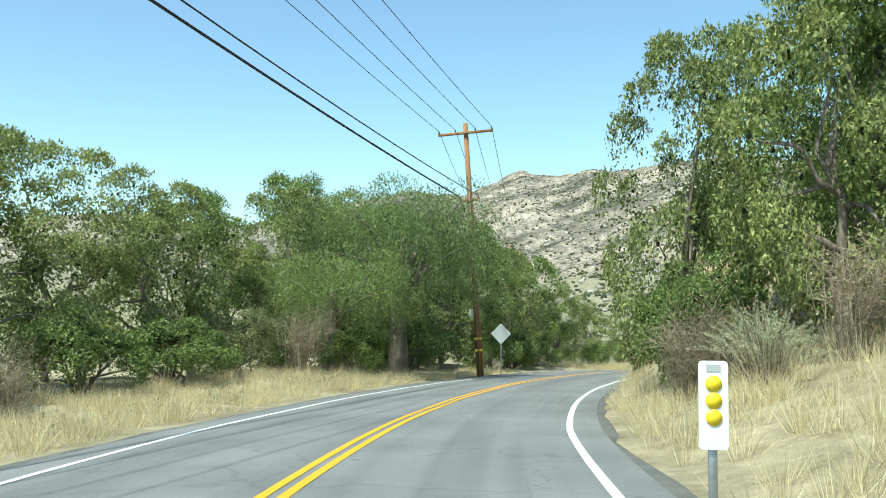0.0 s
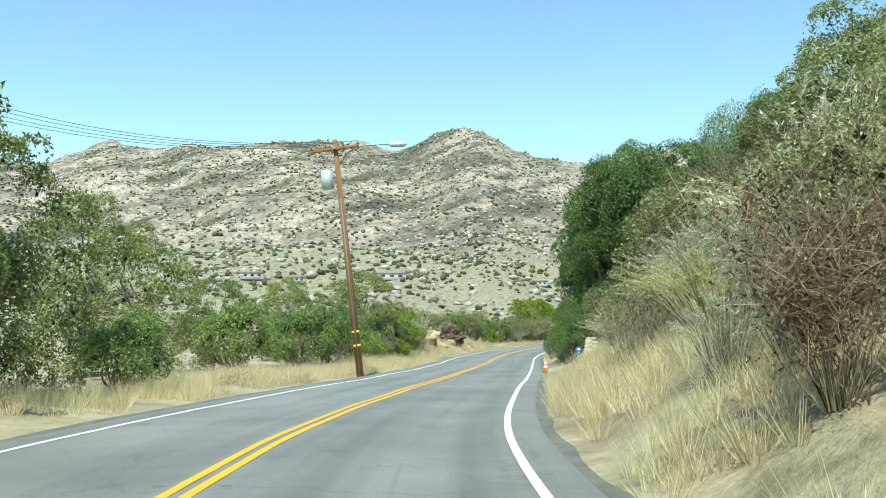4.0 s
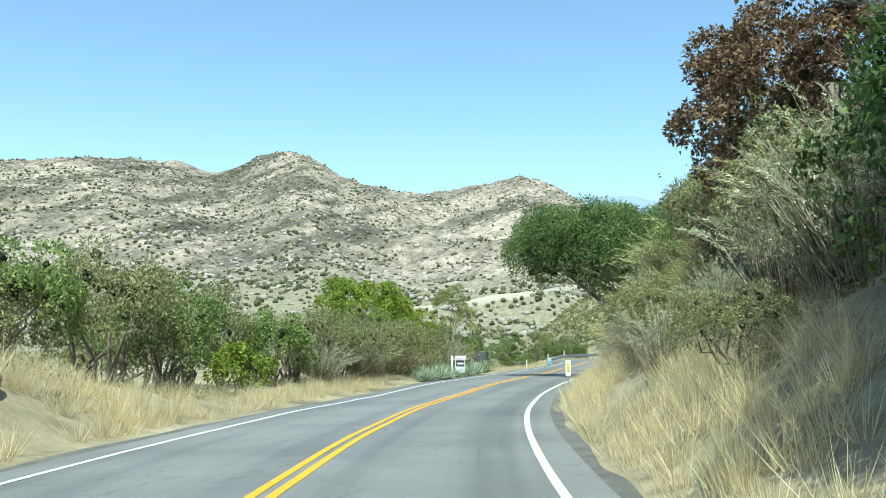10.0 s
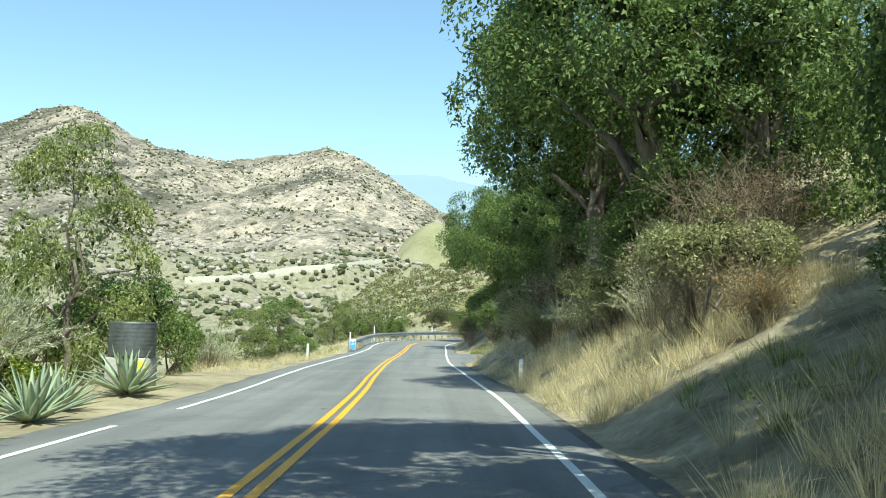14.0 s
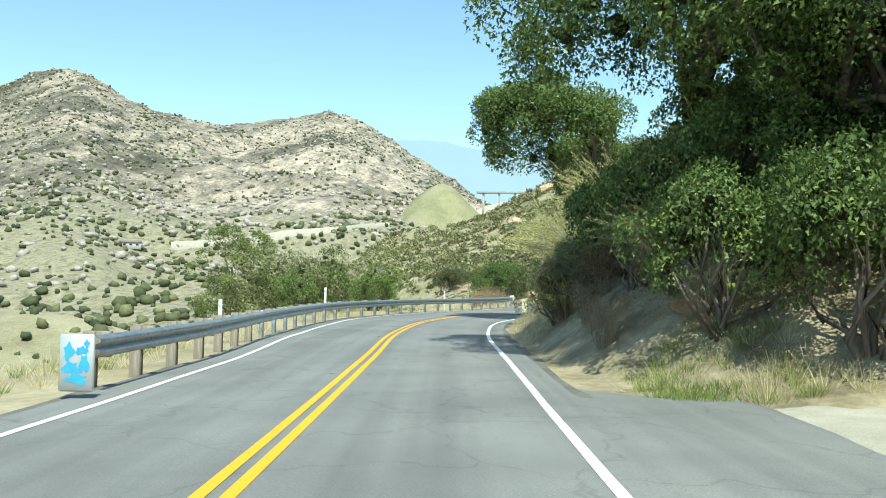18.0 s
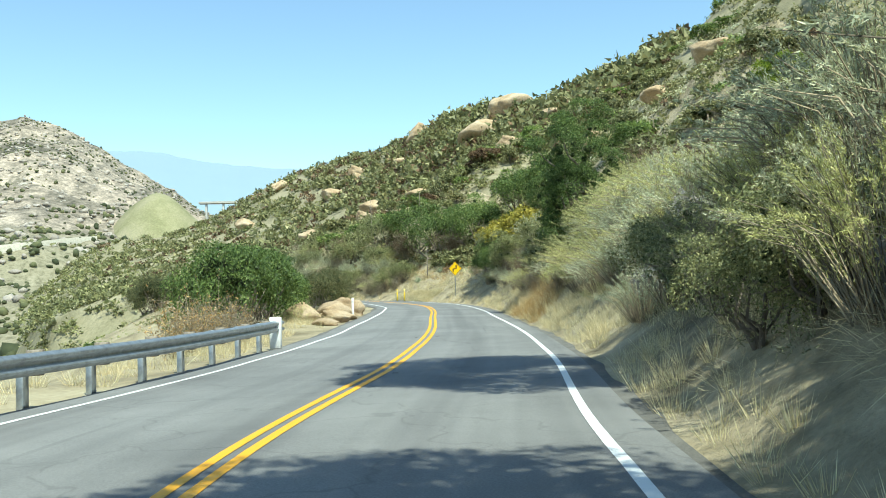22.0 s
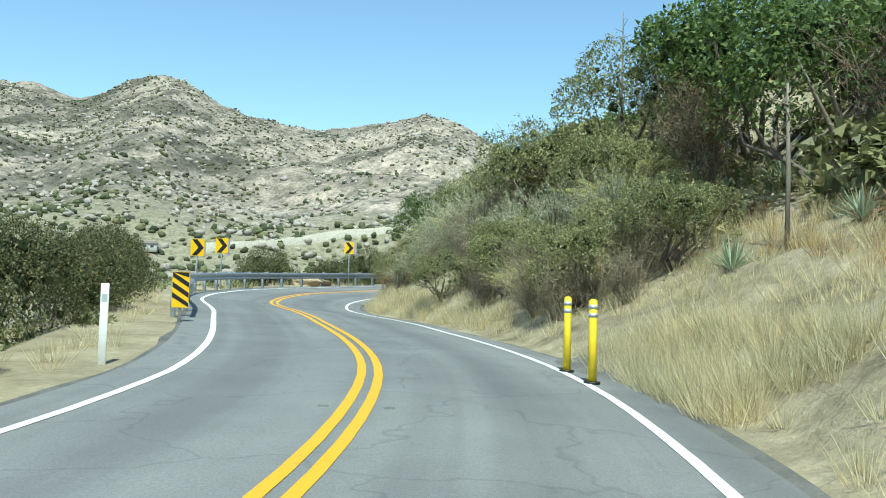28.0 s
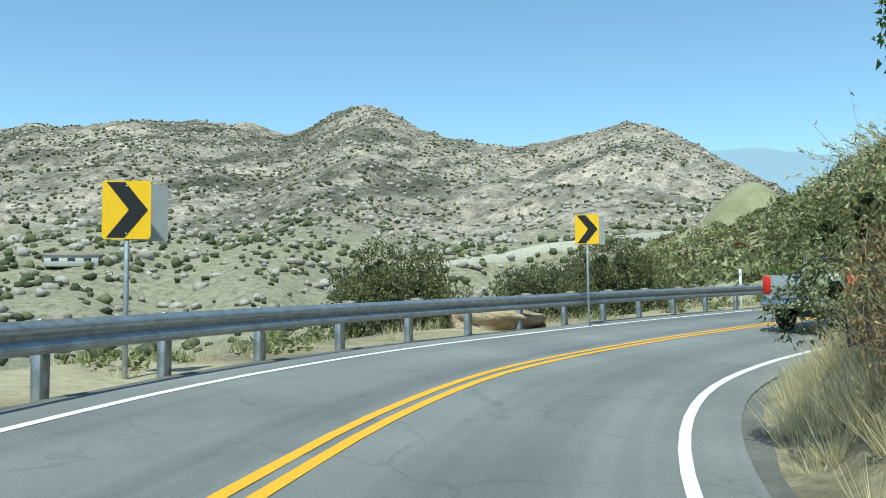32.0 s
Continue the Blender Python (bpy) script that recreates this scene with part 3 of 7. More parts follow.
def paint_mat(name, colour, worn):
    m, nt, b = base_mat(name, 0.6, 0, 0.4)
    co = nt.nodes.new("ShaderNodeTexCoord").outputs["Object"]
    f = noise_tex(nt, 9, 8, 0.75, co)
    nt.links.new(ramp(nt, f, [(0.3, worn), (0.42, colour)]), b.inputs["Base Color"])
    return m


MAT["line_yellow"] = paint_mat("road_paint_yellow", (0.76, 0.37, 0.012), (0.42, 0.25, 0.06))
MAT["line_white"] = paint_mat("road_paint_white", (0.78, 0.78, 0.76), (0.4, 0.4, 0.39))


def line(name, d, w, mat, label, s0=1.5, s1=None):
    """A painted line; d is its distance from the centre line or a function of s."""
    at = (lambda s, u: d(s) + u) if callable(d) else (lambda s, u: d + u)
    return tagged(new(name, strip(name, s0, s1 or S_END - 1.5, np.array([-w / 2, 0, w / 2]), 1.0, lambda s, dd, x, y, zr: crown_z(s, dd, x, y, zr) + 0.006, mat, at)), label, "road line", kind="structure")


line("centre_line", -0.1, 0.105, MAT["line_yellow"], "solid yellow centre line on asphalt")
line("centre_line", 0.1, 0.105, MAT["line_yellow"], "solid yellow centre line on asphalt")
line("edge_line", right_edge, 0.105, MAT["line_white"], "solid white edge line on asphalt")
line("edge_line", lambda s: -left_edge(s), 0.105, MAT["line_white"], "solid white edge line on asphalt", 1.5, 206)
line("edge_line", lambda s: -left_edge(s), 0.105, MAT["line_white"], "solid white edge line on asphalt", 208.5, None)


def pavement_marker(s, d):
    x, y, z = on_road(s, d)
    ob = new("pavement_marker", MARKER)
    ob.matrix_basis = Matrix.Translation((x, y, z + 0.012)) @ Matrix.Rotation(radians(heading(s)), 4, "Z")
    return tagged(ob, "low grey reflective marker stuck to the road", "road marker", "markers along the centre line")


_mv, _mf = box(0.11, 0.11, 0.04, (0, 0, 0.0))
_mv[:, 1] *= np.where(_mv[:, 2] > 0, 0.45, 1.0)
_mv[:, 0] *= np.where(_mv[:, 2] > 0, 0.8, 1.0)
MARKER = raw_mesh("pavement_marker", _mv, _mf, MAT["shoulder"])
for _k in range(31):
    pavement_marker(40.5 + 11.2 * _k, 0.3)
    pavement_marker(40.5 + 11.2 * _k, -0.3)

# gravel driveways that open off the road
def driveway(name, s0, s1, d0, d1, mat, label, ramp_up):
    """A surface opening off the road, its edges worn ragged and sunk into the ground."""
    u, v = np.linspace(0, 1, 34), np.linspace(0, 1, 30)
    ug, vg = np.meshgrid(u, v, indexing="ij")
    lean = vg ** 1.4
    edge = 0.5 * waves(vg * 9, ug * 2, 1.0, 41) + 0.25 * waves(vg * 30, ug * 2, 1.0, 42)
    s = s0 + (s1 - s0) * (ug * (1 - 0.3 * lean) + 0.2 * lean) + edge * (np.abs(ug - 0.5) * 2) ** 4 * 0.8
    d = d0 + (d1 - d0) * vg + (0.3 * waves(ug * 12, vg, 1.0, 43) * (vg < 0.05))
    x, y, zr = on_road(s.ravel(), d.ravel())
    rim = np.clip((np.abs(ug - 0.5) * 2 - 0.86) / 0.14, 0, 1).ravel() + np.clip((vg - 0.93) / 0.07, 0, 1).ravel() * (not ramp_up)
    z = np.maximum(height(x, y, s.ravel(), d.ravel()) + 0.05, zr - 0.02) - 0.22 * np.minimum(rim, 1) - 0.05 * (vg.ravel() < 0.02)
    n = len(v)
    i = (np.arange(len(u) - 1)[:, None] * n + np.arange(n - 1)[None]).ravel()
    return tagged(new(name, raw_mesh(name, np.c_[x, y, z], np.c_[i, i + n, i + n + 1, i + 1][:, ::-1], mat, True)), label, "driveway", kind="structure")


driveway("driveway", 114.6, 122.6, 3.2, 24.0, MAT["drive"], "pale concrete driveway climbing from the road", True)
driveway("driveway", 233.5, 251.0, 5.2, 12.0, MAT["gravel"], "pale gravel turnout beside the road", False)
tagged(new("road_shoulder", strip("road_shoulder", 234, 252, np.array([0.1, 0.5, 1.2, 2.0, 2.8, 3.3, 3.5]), 0.6, lambda s, d, x, y, zr: zr - 0.016 - 0.006 * (d - right_edge(s)) - 0.14 * (d > right_edge(s) + 3.35) - 0.06 * np.clip(np.abs(s - 243) - 7.5, 0, 2) * np.clip(d - right_edge(s) - 0.4, 0, 1), MAT["asphalt"], lambda s, u: right_edge(s) + u * (1 - 0.25 * (u > 1) * np.clip(np.abs(s - 243) / 9, 0, 1)) + 0.15 * waves(s, u * 0, 2.2, 6) * (u > 1.6))), "widened asphalt at the turnout", "shoulder", kind="structure")

# ---- far hills ----
m, nt, b = base_mat("rocky_hillside", 0.95, 0, 0.2)
co = nt.nodes.new("ShaderNodeTexCoord").outputs["Object"]


def along(nt, vec, direction):
    """Distance along a direction."""
    n = nt.nodes.new("ShaderNodeVectorMath")
    n.operation = "DOT_PRODUCT"
    nt.links.new(vec, n.inputs[0])
    n.inputs[1].default_value = direction
    return n.outputs["Value"]


BED = Vector((-0.42 * 0.906, 0.42 * 0.423, 1.0))        # across the tilted beds
beds = nt.nodes.new("ShaderNodeCombineXYZ")
nt.links.new(along(nt, co, BED / 42), beds.inputs[0])
nt.links.new(along(nt, co, Vector((0.906, -0.423, 0.42)) / 330), beds.inputs[1])
nt.links.new(along(nt, co, Vector((0.423, 0.906, 0)) / 300), beds.inputs[2])
band = noise_tex(nt, 1.0, 4, 0.6, beds.outputs[0])
big = ramp(nt, noise_tex(nt, 0.006, 7, 0.65, co), [(0.3, (0.21, 0.19, 0.165)), (0.5, (0.31, 0.275, 0.245)), (0.68, (0.38, 0.34, 0.305))])
big = mix_col(nt, 0.9, big, ramp(nt, band, [(0.4, (0.36, 0.38, 0.34)), (0.48, (0.8, 0.8, 0.77)), (0.58, (1.22, 1.18, 1.13))]), "MULTIPLY")
mid = ramp(nt, noise_tex(nt, 0.055, 7, 0.75, co, (1.0, 1.0, 1.15)), [(0.4, (0.45, 0.46, 0.42)), (0.5, (0.86, 0.84, 0.81)), (0.62, (1.4, 1.34, 1.27))])
col = mix_col(nt, 0.85, big, mid, "MULTIPLY")
small = noise_tex(nt, 0.3, 6, 0.7, co)
col = mix_col(nt, 0.8, col, ramp(nt, small, [(0.4, (0.56, 0.56, 0.51)), (0.6, (1.2, 1.17, 1.12))]), "MULTIPLY")
sep = nt.nodes.new("ShaderNodeSeparateXYZ")
nt.links.new(co, sep.inputs[0])
low = nt.nodes.new("ShaderNodeMapRange")
low.inputs["From Min"].default_value, low.inputs["From Max"].default_value = 35, 75
nt.links.new(sep.outputs[2], low.inputs[0])
grassy = ramp(nt, small, [(0.35, (0.14, 0.13, 0.085)), (0.5, (0.25, 0.225, 0.15)), (0.7, (0.34, 0.305, 0.22))])
col = mix_col(nt, low.outputs[0], grassy, col)
nt.links.new(col, b.inputs["Base Color"])
bump(nt, b, small, 0.6, 1.5)
MAT["hillside"] = m
MAT["hill_rock"] = rough_mat("hill_sandstone", [(0.3, (0.27, 0.235, 0.195)), (0.5, (0.4, 0.35, 0.3)), (0.7, (0.5, 0.45, 0.39))], 0.05, 0.5, bump_s=0.8, bump_d=0.8)

_b = np.arange(-78, 93, 0.3)
_rr = np.r_[np.linspace(150, 420, 28), np.linspace(435, 1000, 44), np.linspace(1012, 2150, 86), [2300, 2600, 3000]]
_bg, _rg = np.meshgrid(np.radians(_b), _rr, indexing="ij")
_x, _y = (CX + _rg * np.sin(_bg)).ravel(), (CY + _rg * np.cos(_bg)).ravel()
_s, _d = sd_of(_x, _y)
_z = height(_x, _y, _s, _d) - np.where(_rg.ravel() < 300, (300 - _rg.ravel()) * 0.02 + 0.4, 0) - np.where(_d > -40, 12, 0)
_i = (np.arange(len(_b) - 1)[:, None] * len(_rr) + np.arange(len(_rr) - 1)[None]).ravel()
hills = tagged(new("hills", raw_mesh("hills", np.c_[_x, _y, _z], np.c_[_i, _i + len(_rr), _i + len(_rr) + 1, _i + 1][:, ::-1], MAT["hillside"], True)), "rocky tan hills dotted with dark scrub", "hills", kind="structure")

# the long ridge beyond the last bend
SPUR_X, SPUR_Y = 200.0, 217.0
SPUR_B = [35, 38, 41, 44, 48, 52.5, 57, 61, 66, 70, 76, 84, 92, 100]
SPUR_E = [-7.0, -4.5, 0.3, 3.2, 4.8, 6.3, 8.6, 10.6, 12.4, 14.0, 16.7, 19.5, 22.0, 24.0]
SPUR_R = [440, 430, 420, 400, 370, 340, 300, 260, 205, 170, 130, 105, 92, 85]


def spur_at(b, t):
    """A place on the ridge: bearing b in degrees, t from foot to crest."""
    r = np.interp(b, SPUR_B, SPUR_R) * t
    x, y = SPUR_X + r * np.sin(np.radians(b)), SPUR_Y + r * np.cos(np.radians(b))
    top = np.interp(b, SPUR_B, SPUR_R) * np.tan(np.radians(np.interp(b, SPUR_B, SPUR_E)))
    up = np.where(t < 1, np.clip((t - 0.28) / 0.72, 0, 1) ** 1.15, 1 - (t - 1) * 1.2)
    z = -2.5 + top * up + fractal(x, y, 60, 31, 4) * np.clip((t - 0.28) * 6, 0, 3.2) - 32 * np.clip((0.4 - t) / 0.14, 0, 1) - 18 * np.clip((40 - b) / 4, 0, 1)
    return x, y, z


_b, _t = np.meshgrid(np.arange(35, 100, 0.5), np.r_[np.linspace(0.26, 1.0, 60), 1.04, 1.1, 1.2], indexing="ij")
_x, _y, _z = spur_at(_b.ravel(), _t.ravel())
_n = _b.shape[1]
_i = (np.arange(_b.shape[0] - 1)[:, None] * _n + np.arange(_n - 1)[None]).ravel()
tagged(new("ridge", raw_mesh("ridge", np.c_[_x, _y, _z], np.c_[_i, _i + _n, _i + _n + 1, _i + 1][:, ::-1], MAT["grassland"], True)), "scrub-covered ridge running down beyond the bend", "hills", kind="structure")

# mountains at the far end of the valley, haze painted in as pale blue
MAT["haze"] = plain_mat("haze_tinted_mountain", (0.235, 0.31, 0.375), 1.0, 0, 0.05, 0.0008, 0.0)
_bb = np.linspace(30, 80, 120)
_h = 690 + 14 * waves(_bb, _bb * 0, 6, 3) + 12 * waves(_bb, _bb * 0, 2.2, 3) + 5 * waves(_bb, _bb * 0, 0.7, 4) - np.clip(_bb - 50, 0, 30) * 9
_rows = [np.c_[CX + (3000 + 1000 * q) * np.sin(np.radians(_bb)), CY + (3000 + 1000 * q) * np.cos(np.radians(_bb)), _h * (q ** 0.8) - 30] for q in np.linspace(0, 1, 8)]
_v = np.stack(_rows, 1).reshape(-1, 3)
_i = (np.arange(119)[:, None] * 8 + np.arange(7)[None]).ravel()
tagged(new("backdrop", raw_mesh("backdrop", _v, np.c_[_i, _i + 8, _i + 9, _i + 1][:, ::-1], MAT["haze"], True)), "far mountains coloured pale blue as haze", "mountains", kind="structure")


# ---- plants ----
rng = np.random.default_rng(7)


def unit(v):
    return v / (np.linalg.norm(v, axis=1)[:, None] + 1e-9)


def leaves(p, along, size, wide=0.45, droop=0.0, shingle=False):
    """One pointed leaf for each point: p places, along directions, size lengths. Shingled leaves lie over the crown."""
    n = len(p)
    if shingle:
        face = unit(along + np.array([0, 0, 0.45]) + rng.normal(size=(n, 3)) * 0.25)
        a = unit(along * 0.3 + rng.normal(size=(n, 3)) * 0.7 - np.array([0, 0, 0.25 + droop]))
        side = unit(np.cross(a, face))
    else:
        a = unit(along - np.array([0, 0, droop]))
        side = unit(np.cross(a, rng.normal(size=(n, 3))))
    up = np.cross(a, side)
    size = np.broadcast_to(size, (n,))[:, None]
    v = np.stack([p + a * size * 0.2 - side * size * wide * 0.6, p + a * size * 0.25 + side * size * wide * 0.6 + up * size * min(0.1, wide * 0.25), p + a * size * 1.05], 1).reshape(-1, 3)
    i = np.arange(n)[:, None] * 3
    return v, np.c_[i, i + 1, i + 2]


def lobes(n, rx, ry, rz, zc, lr, seed=0, low=False):
    """Centres and radii of leaf clumps that fill an uneven crown."""
    g = np.random.default_rng(seed)
    u = unit(g.normal(size=(n, 3)))
    if not low:
        u[:, 2] = np.where(u[:, 2] < -0.5, -u[:, 2] * 0.6, u[:, 2])
    q = g.uniform(0.3, 1.0, n)[:, None] ** 0.45
    c = u * q * np.array([rx, ry, rz])
    if low:
        c[:, 2] = g.uniform(-1, 1, n) * rz
        c[:, :2] *= np.sqrt(np.clip(1.12 - np.clip(c[:, 2:3] / rz, 0, 1) ** 2, 0.05, 1))
    c[:, 2] += zc
    return c, g.uniform(0.6, 1.3, n) * lr


def clump_leaves(c, r, n, size, wide, droop=0.15, out=0.75):
    w = r ** 2
    k = rng.choice(len(c), n, p=w / w.sum())
    u = unit(rng.normal(size=(n, 3)))
    u[:, 2] = np.where(rng.random(n) < 0.35, np.abs(u[:, 2]), u[:, 2])
    u = unit(u + 0.7 * unit(c - np.array([0, 0, 0.8]) * c.mean(0) - np.array([1, 1, 0]) * c.mean(0))[k])
    rad = r[k] * rng.uniform(0.55, 1.1, n) ** 0.6
    p = c[k] + u * rad[:, None] * np.array([1, 1, 0.85])
    way = u * out + rng.normal(size=(n, 3)) * 0.3
    return leaves(p, way, size * rng.uniform(0.6, 1.35, n), wide, droop, True)


_t = (1 + 5 ** 0.5) / 2
ICO_V = unit(np.array([(-1, _t, 0), (1, _t, 0), (-1, -_t, 0), (1, -_t, 0), (0, -1, _t), (0, 1, _t), (0, -1, -_t), (0, 1, -_t), (_t, 0, -1), (_t, 0, 1), (-_t, 0, -1), (-_t, 0, 1)], float))
ICO_F = np.array([(0, 11, 5), (0, 5, 1), (0, 1, 7), (0, 7, 10), (0, 10, 11), (1, 5, 9), (5, 11, 4), (11, 10, 2), (10, 7, 6), (7, 1, 8), (3, 9, 4), (3, 4, 2), (3, 2, 6), (3, 6, 8), (3, 8, 9), (4, 9, 5), (2, 4, 11), (6, 2, 10), (8, 6, 7), (9, 8, 1)])


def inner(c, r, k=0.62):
    """The leaf mass inside the clumps, whose dark colour paints the crown's inner shade."""
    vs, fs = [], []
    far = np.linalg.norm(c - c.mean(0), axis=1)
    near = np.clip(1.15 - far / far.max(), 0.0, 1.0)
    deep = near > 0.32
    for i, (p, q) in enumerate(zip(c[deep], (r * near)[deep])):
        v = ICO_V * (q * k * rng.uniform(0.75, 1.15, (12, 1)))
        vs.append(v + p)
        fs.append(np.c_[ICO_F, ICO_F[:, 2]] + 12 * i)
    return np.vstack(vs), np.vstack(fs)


def crown_mesh(name, c, r, n, size, wide, mat, droop=0.15, fill=0.5, more=()):
    """Leaves over an inner mass coloured dark as the shade within the crown."""
    lv, lf = join([clump_leaves(c, r, n, size, wide, droop), *more])
    tri = lf
    if not fill:
        return raw_mesh(name, lv, tri, mat)
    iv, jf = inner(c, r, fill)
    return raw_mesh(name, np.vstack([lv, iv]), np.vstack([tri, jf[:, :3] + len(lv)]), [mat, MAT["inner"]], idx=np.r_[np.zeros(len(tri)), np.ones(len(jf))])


def bent(p0, p1, sag, n=6, wob=0.06):
    t = np.linspace(0, 1, n)[:, None]
    p = np.array(p0) * (1 - t) + np.array(p1) * t
    p[:, 2] += sag * np.sin(np.pi * t[:, 0])
    p[1:-1] += rng.normal(size=(n - 2, 3)) * wob * np.linalg.norm(np.subtract(p1, p0))
    return p




def plant(name, label, category, trunk, crown, extra=()):
    """A plant at the origin, to be copied; its parts are meshes under one empty."""
    ob = thing(name, Matrix.Identity(4), label, category)
    if trunk is not None:
        tagged(part("trunk", trunk, ob), kind="" if category in ("tree", "scrub") else "stuff")
    part("crown", crown, ob)
    for n, me in extra:
        part(n, me, ob)
    return ob


def make_tree(name, label, h, rad, mat, seed, n=15000, leaf=0.17, bare=0.25, lob=60, lean=(0, 0), trunk_r=0.32, fill=0.32, category="tree"):
    zc = h * (bare + (1 - bare) * 0.5)
    c, r = lobes(lob, rad * 0.84, rad * 0.84, h * (1 - bare) * 0.45, zc, rad * 0.2, seed, bare < 0.15)
    c[:, 2] = np.maximum(c[:, 2], r * 0.3)
    c[:, :2] += np.array(lean) * (c[:, 2:3] / h)
    top = np.array([lean[0] * 0.18, lean[1] * 0.18, zc])
    stem = bent((0, 0, -0.6), tuple(top), 0, 8, 0.025)
    tb = [tube(stem, np.linspace(trunk_r * 1.25, trunk_r * 0.45, 8), 9)]
    for i in np.argsort(-r)[:9]:
        k = rng.integers(3, 6)
        tb.append(tube(bent(stem[k], c[i], rad * 0.05, 6, 0.05), np.linspace(trunk_r * 0.42, trunk_r * 0.08, 6), 6))
    return plant(name, label, category, quads("trunk", join(tb), MAT["bark"], True), crown_mesh("crown", c, r, n, leaf, 0.5, mat, 0.15, fill))


def make_bush(name, label, h, rad, mat, seed, n=5000, leaf=0.14, wide=0.5, lob=42, fill=0.42, category="shrub"):
    c, r = lobes(lob, rad * 0.8, rad * 0.8, h * 0.44, h * 0.46, rad * 0.26, seed)
    c[:, 2] = np.maximum(c[:, 2], r * 0.45)
    if lob < 30:
        tb = [tube(bent((0, 0, -0.8), (0.05, 0.03, h * 0.6), 0.0, 5, 0.03), np.linspace(0.09, 0.03, 5), 5)]
    else:
        tb = [tube(bent((0, 0, -0.3), tuple(c[i] * 0.9), 0.1, 5, 0.08), np.linspace(0.06, 0.012, 5), 5) for i in range(min(10, lob))]
    return plant(name, label, category, quads("trunk", join(tb), MAT["bark"], True), crown_mesh("crown", c, r, n, leaf, wide, mat, 0.1, fill))


def make_sage(name, label, h, mat, seed, stems=104, per=104, leaf=0.058, twist=0.72, wide=0.17):
    """Long feathery wands set with fine leaves, fanning out from the root."""
    g = np.random.default_rng(seed)
    ps, ds, tb = [], [], []
    lean = g.normal(size=2) * 0.12 * h
    for i in range(stems):
        az, out = g.uniform(0, 2 * np.pi), g.uniform(0.05, 1.0) ** 0.6
        root = np.array([np.cos(az), np.sin(az), 0]) * out * h * 0.2
        far = out * h * twist * g.uniform(0.75, 1.25)
        tip = np.array([np.cos(az) * far + lean[0], np.sin(az) * far + lean[1], h * g.uniform(0.7, 1.12) * (1 - 0.55 * out ** 1.5)])
        t = np.linspace(0, 1, 7)[:, None]
        path = root * (1 - t) + tip * t + np.array([0, 0, 0.15 * h]) * np.sin(np.pi * t) + g.normal(size=(7, 3)) * 0.015 * h
        tb.append(tube(path[[0, 3, 6]], np.linspace(0.014, 0.003, 3), 3, False))
        u = g.uniform(0.1, 1.0, per) ** 0.7
        k = u * 6
        j = np.minimum(k.astype(int), 5)
        q = path[j] + (path[j + 1] - path[j]) * (k - j)[:, None]
        ps.append(q + g.normal(size=(per, 3)) * (0.022 * h * (1.05 - u))[:, None])
        ds.append((path[j + 1] - path[j]) / h * 6 + g.normal(size=(per, 3)) * 0.34)
    v, f = leaves(np.vstack(ps), np.vstack(ds), leaf * g.uniform(0.6, 1.5, stems * per), wide)
    crown = raw_mesh("crown", v, f, mat)
    return plant(name, label, "shrub", quads("trunk", join(tb), MAT["twig"]), crown)


def make_dead(name, label, h, seed, mat, n=2600, stems=46):
    g = np.random.default_rng(seed)
    tb, ps, ds = [], [], []
    for i in range(stems):
        az, out = g.uniform(0, 2 * np.pi), g.uniform(0.15, 1)
        tip = np.array([np.cos(az) * out * h * 0.6, np.sin(az) * out * h * 0.6, h * g.uniform(0.5, 1.05)])
        path = bent((0.1 * np.cos(az), 0.1 * np.sin(az), -0.2), tip, 0.1 * h, 6, 0.06)
        tb.append(tube(path, np.linspace(0.011, 0.003, 6), 3, False))
        for k in range(7):
            b0 = path[g.integers(2, 5)]
            e = b0 + g.normal(size=3) * h * 0.16 + np.array([0, 0, h * 0.08])
            tb.append(tube(np.array([b0, (b0 + e) / 2 + g.normal(size=3) * 0.03, e]), [0.005, 0.004, 0.002], 3, False))
            u = g.random((n // (stems * 7), 1))
            ps.append(b0 + (e - b0) * u)
            ds.append(g.normal(size=(len(u), 3)))
    v, f = leaves(np.vstack(ps), np.vstack(ds), 0.085 * g.uniform(0.5, 1.5, sum(map(len, ps))), 0.24)
    return plant(name, label, "shrub", quads("trunk", join(tb), MAT["twig"]), raw_mesh("crown", v, f, mat))


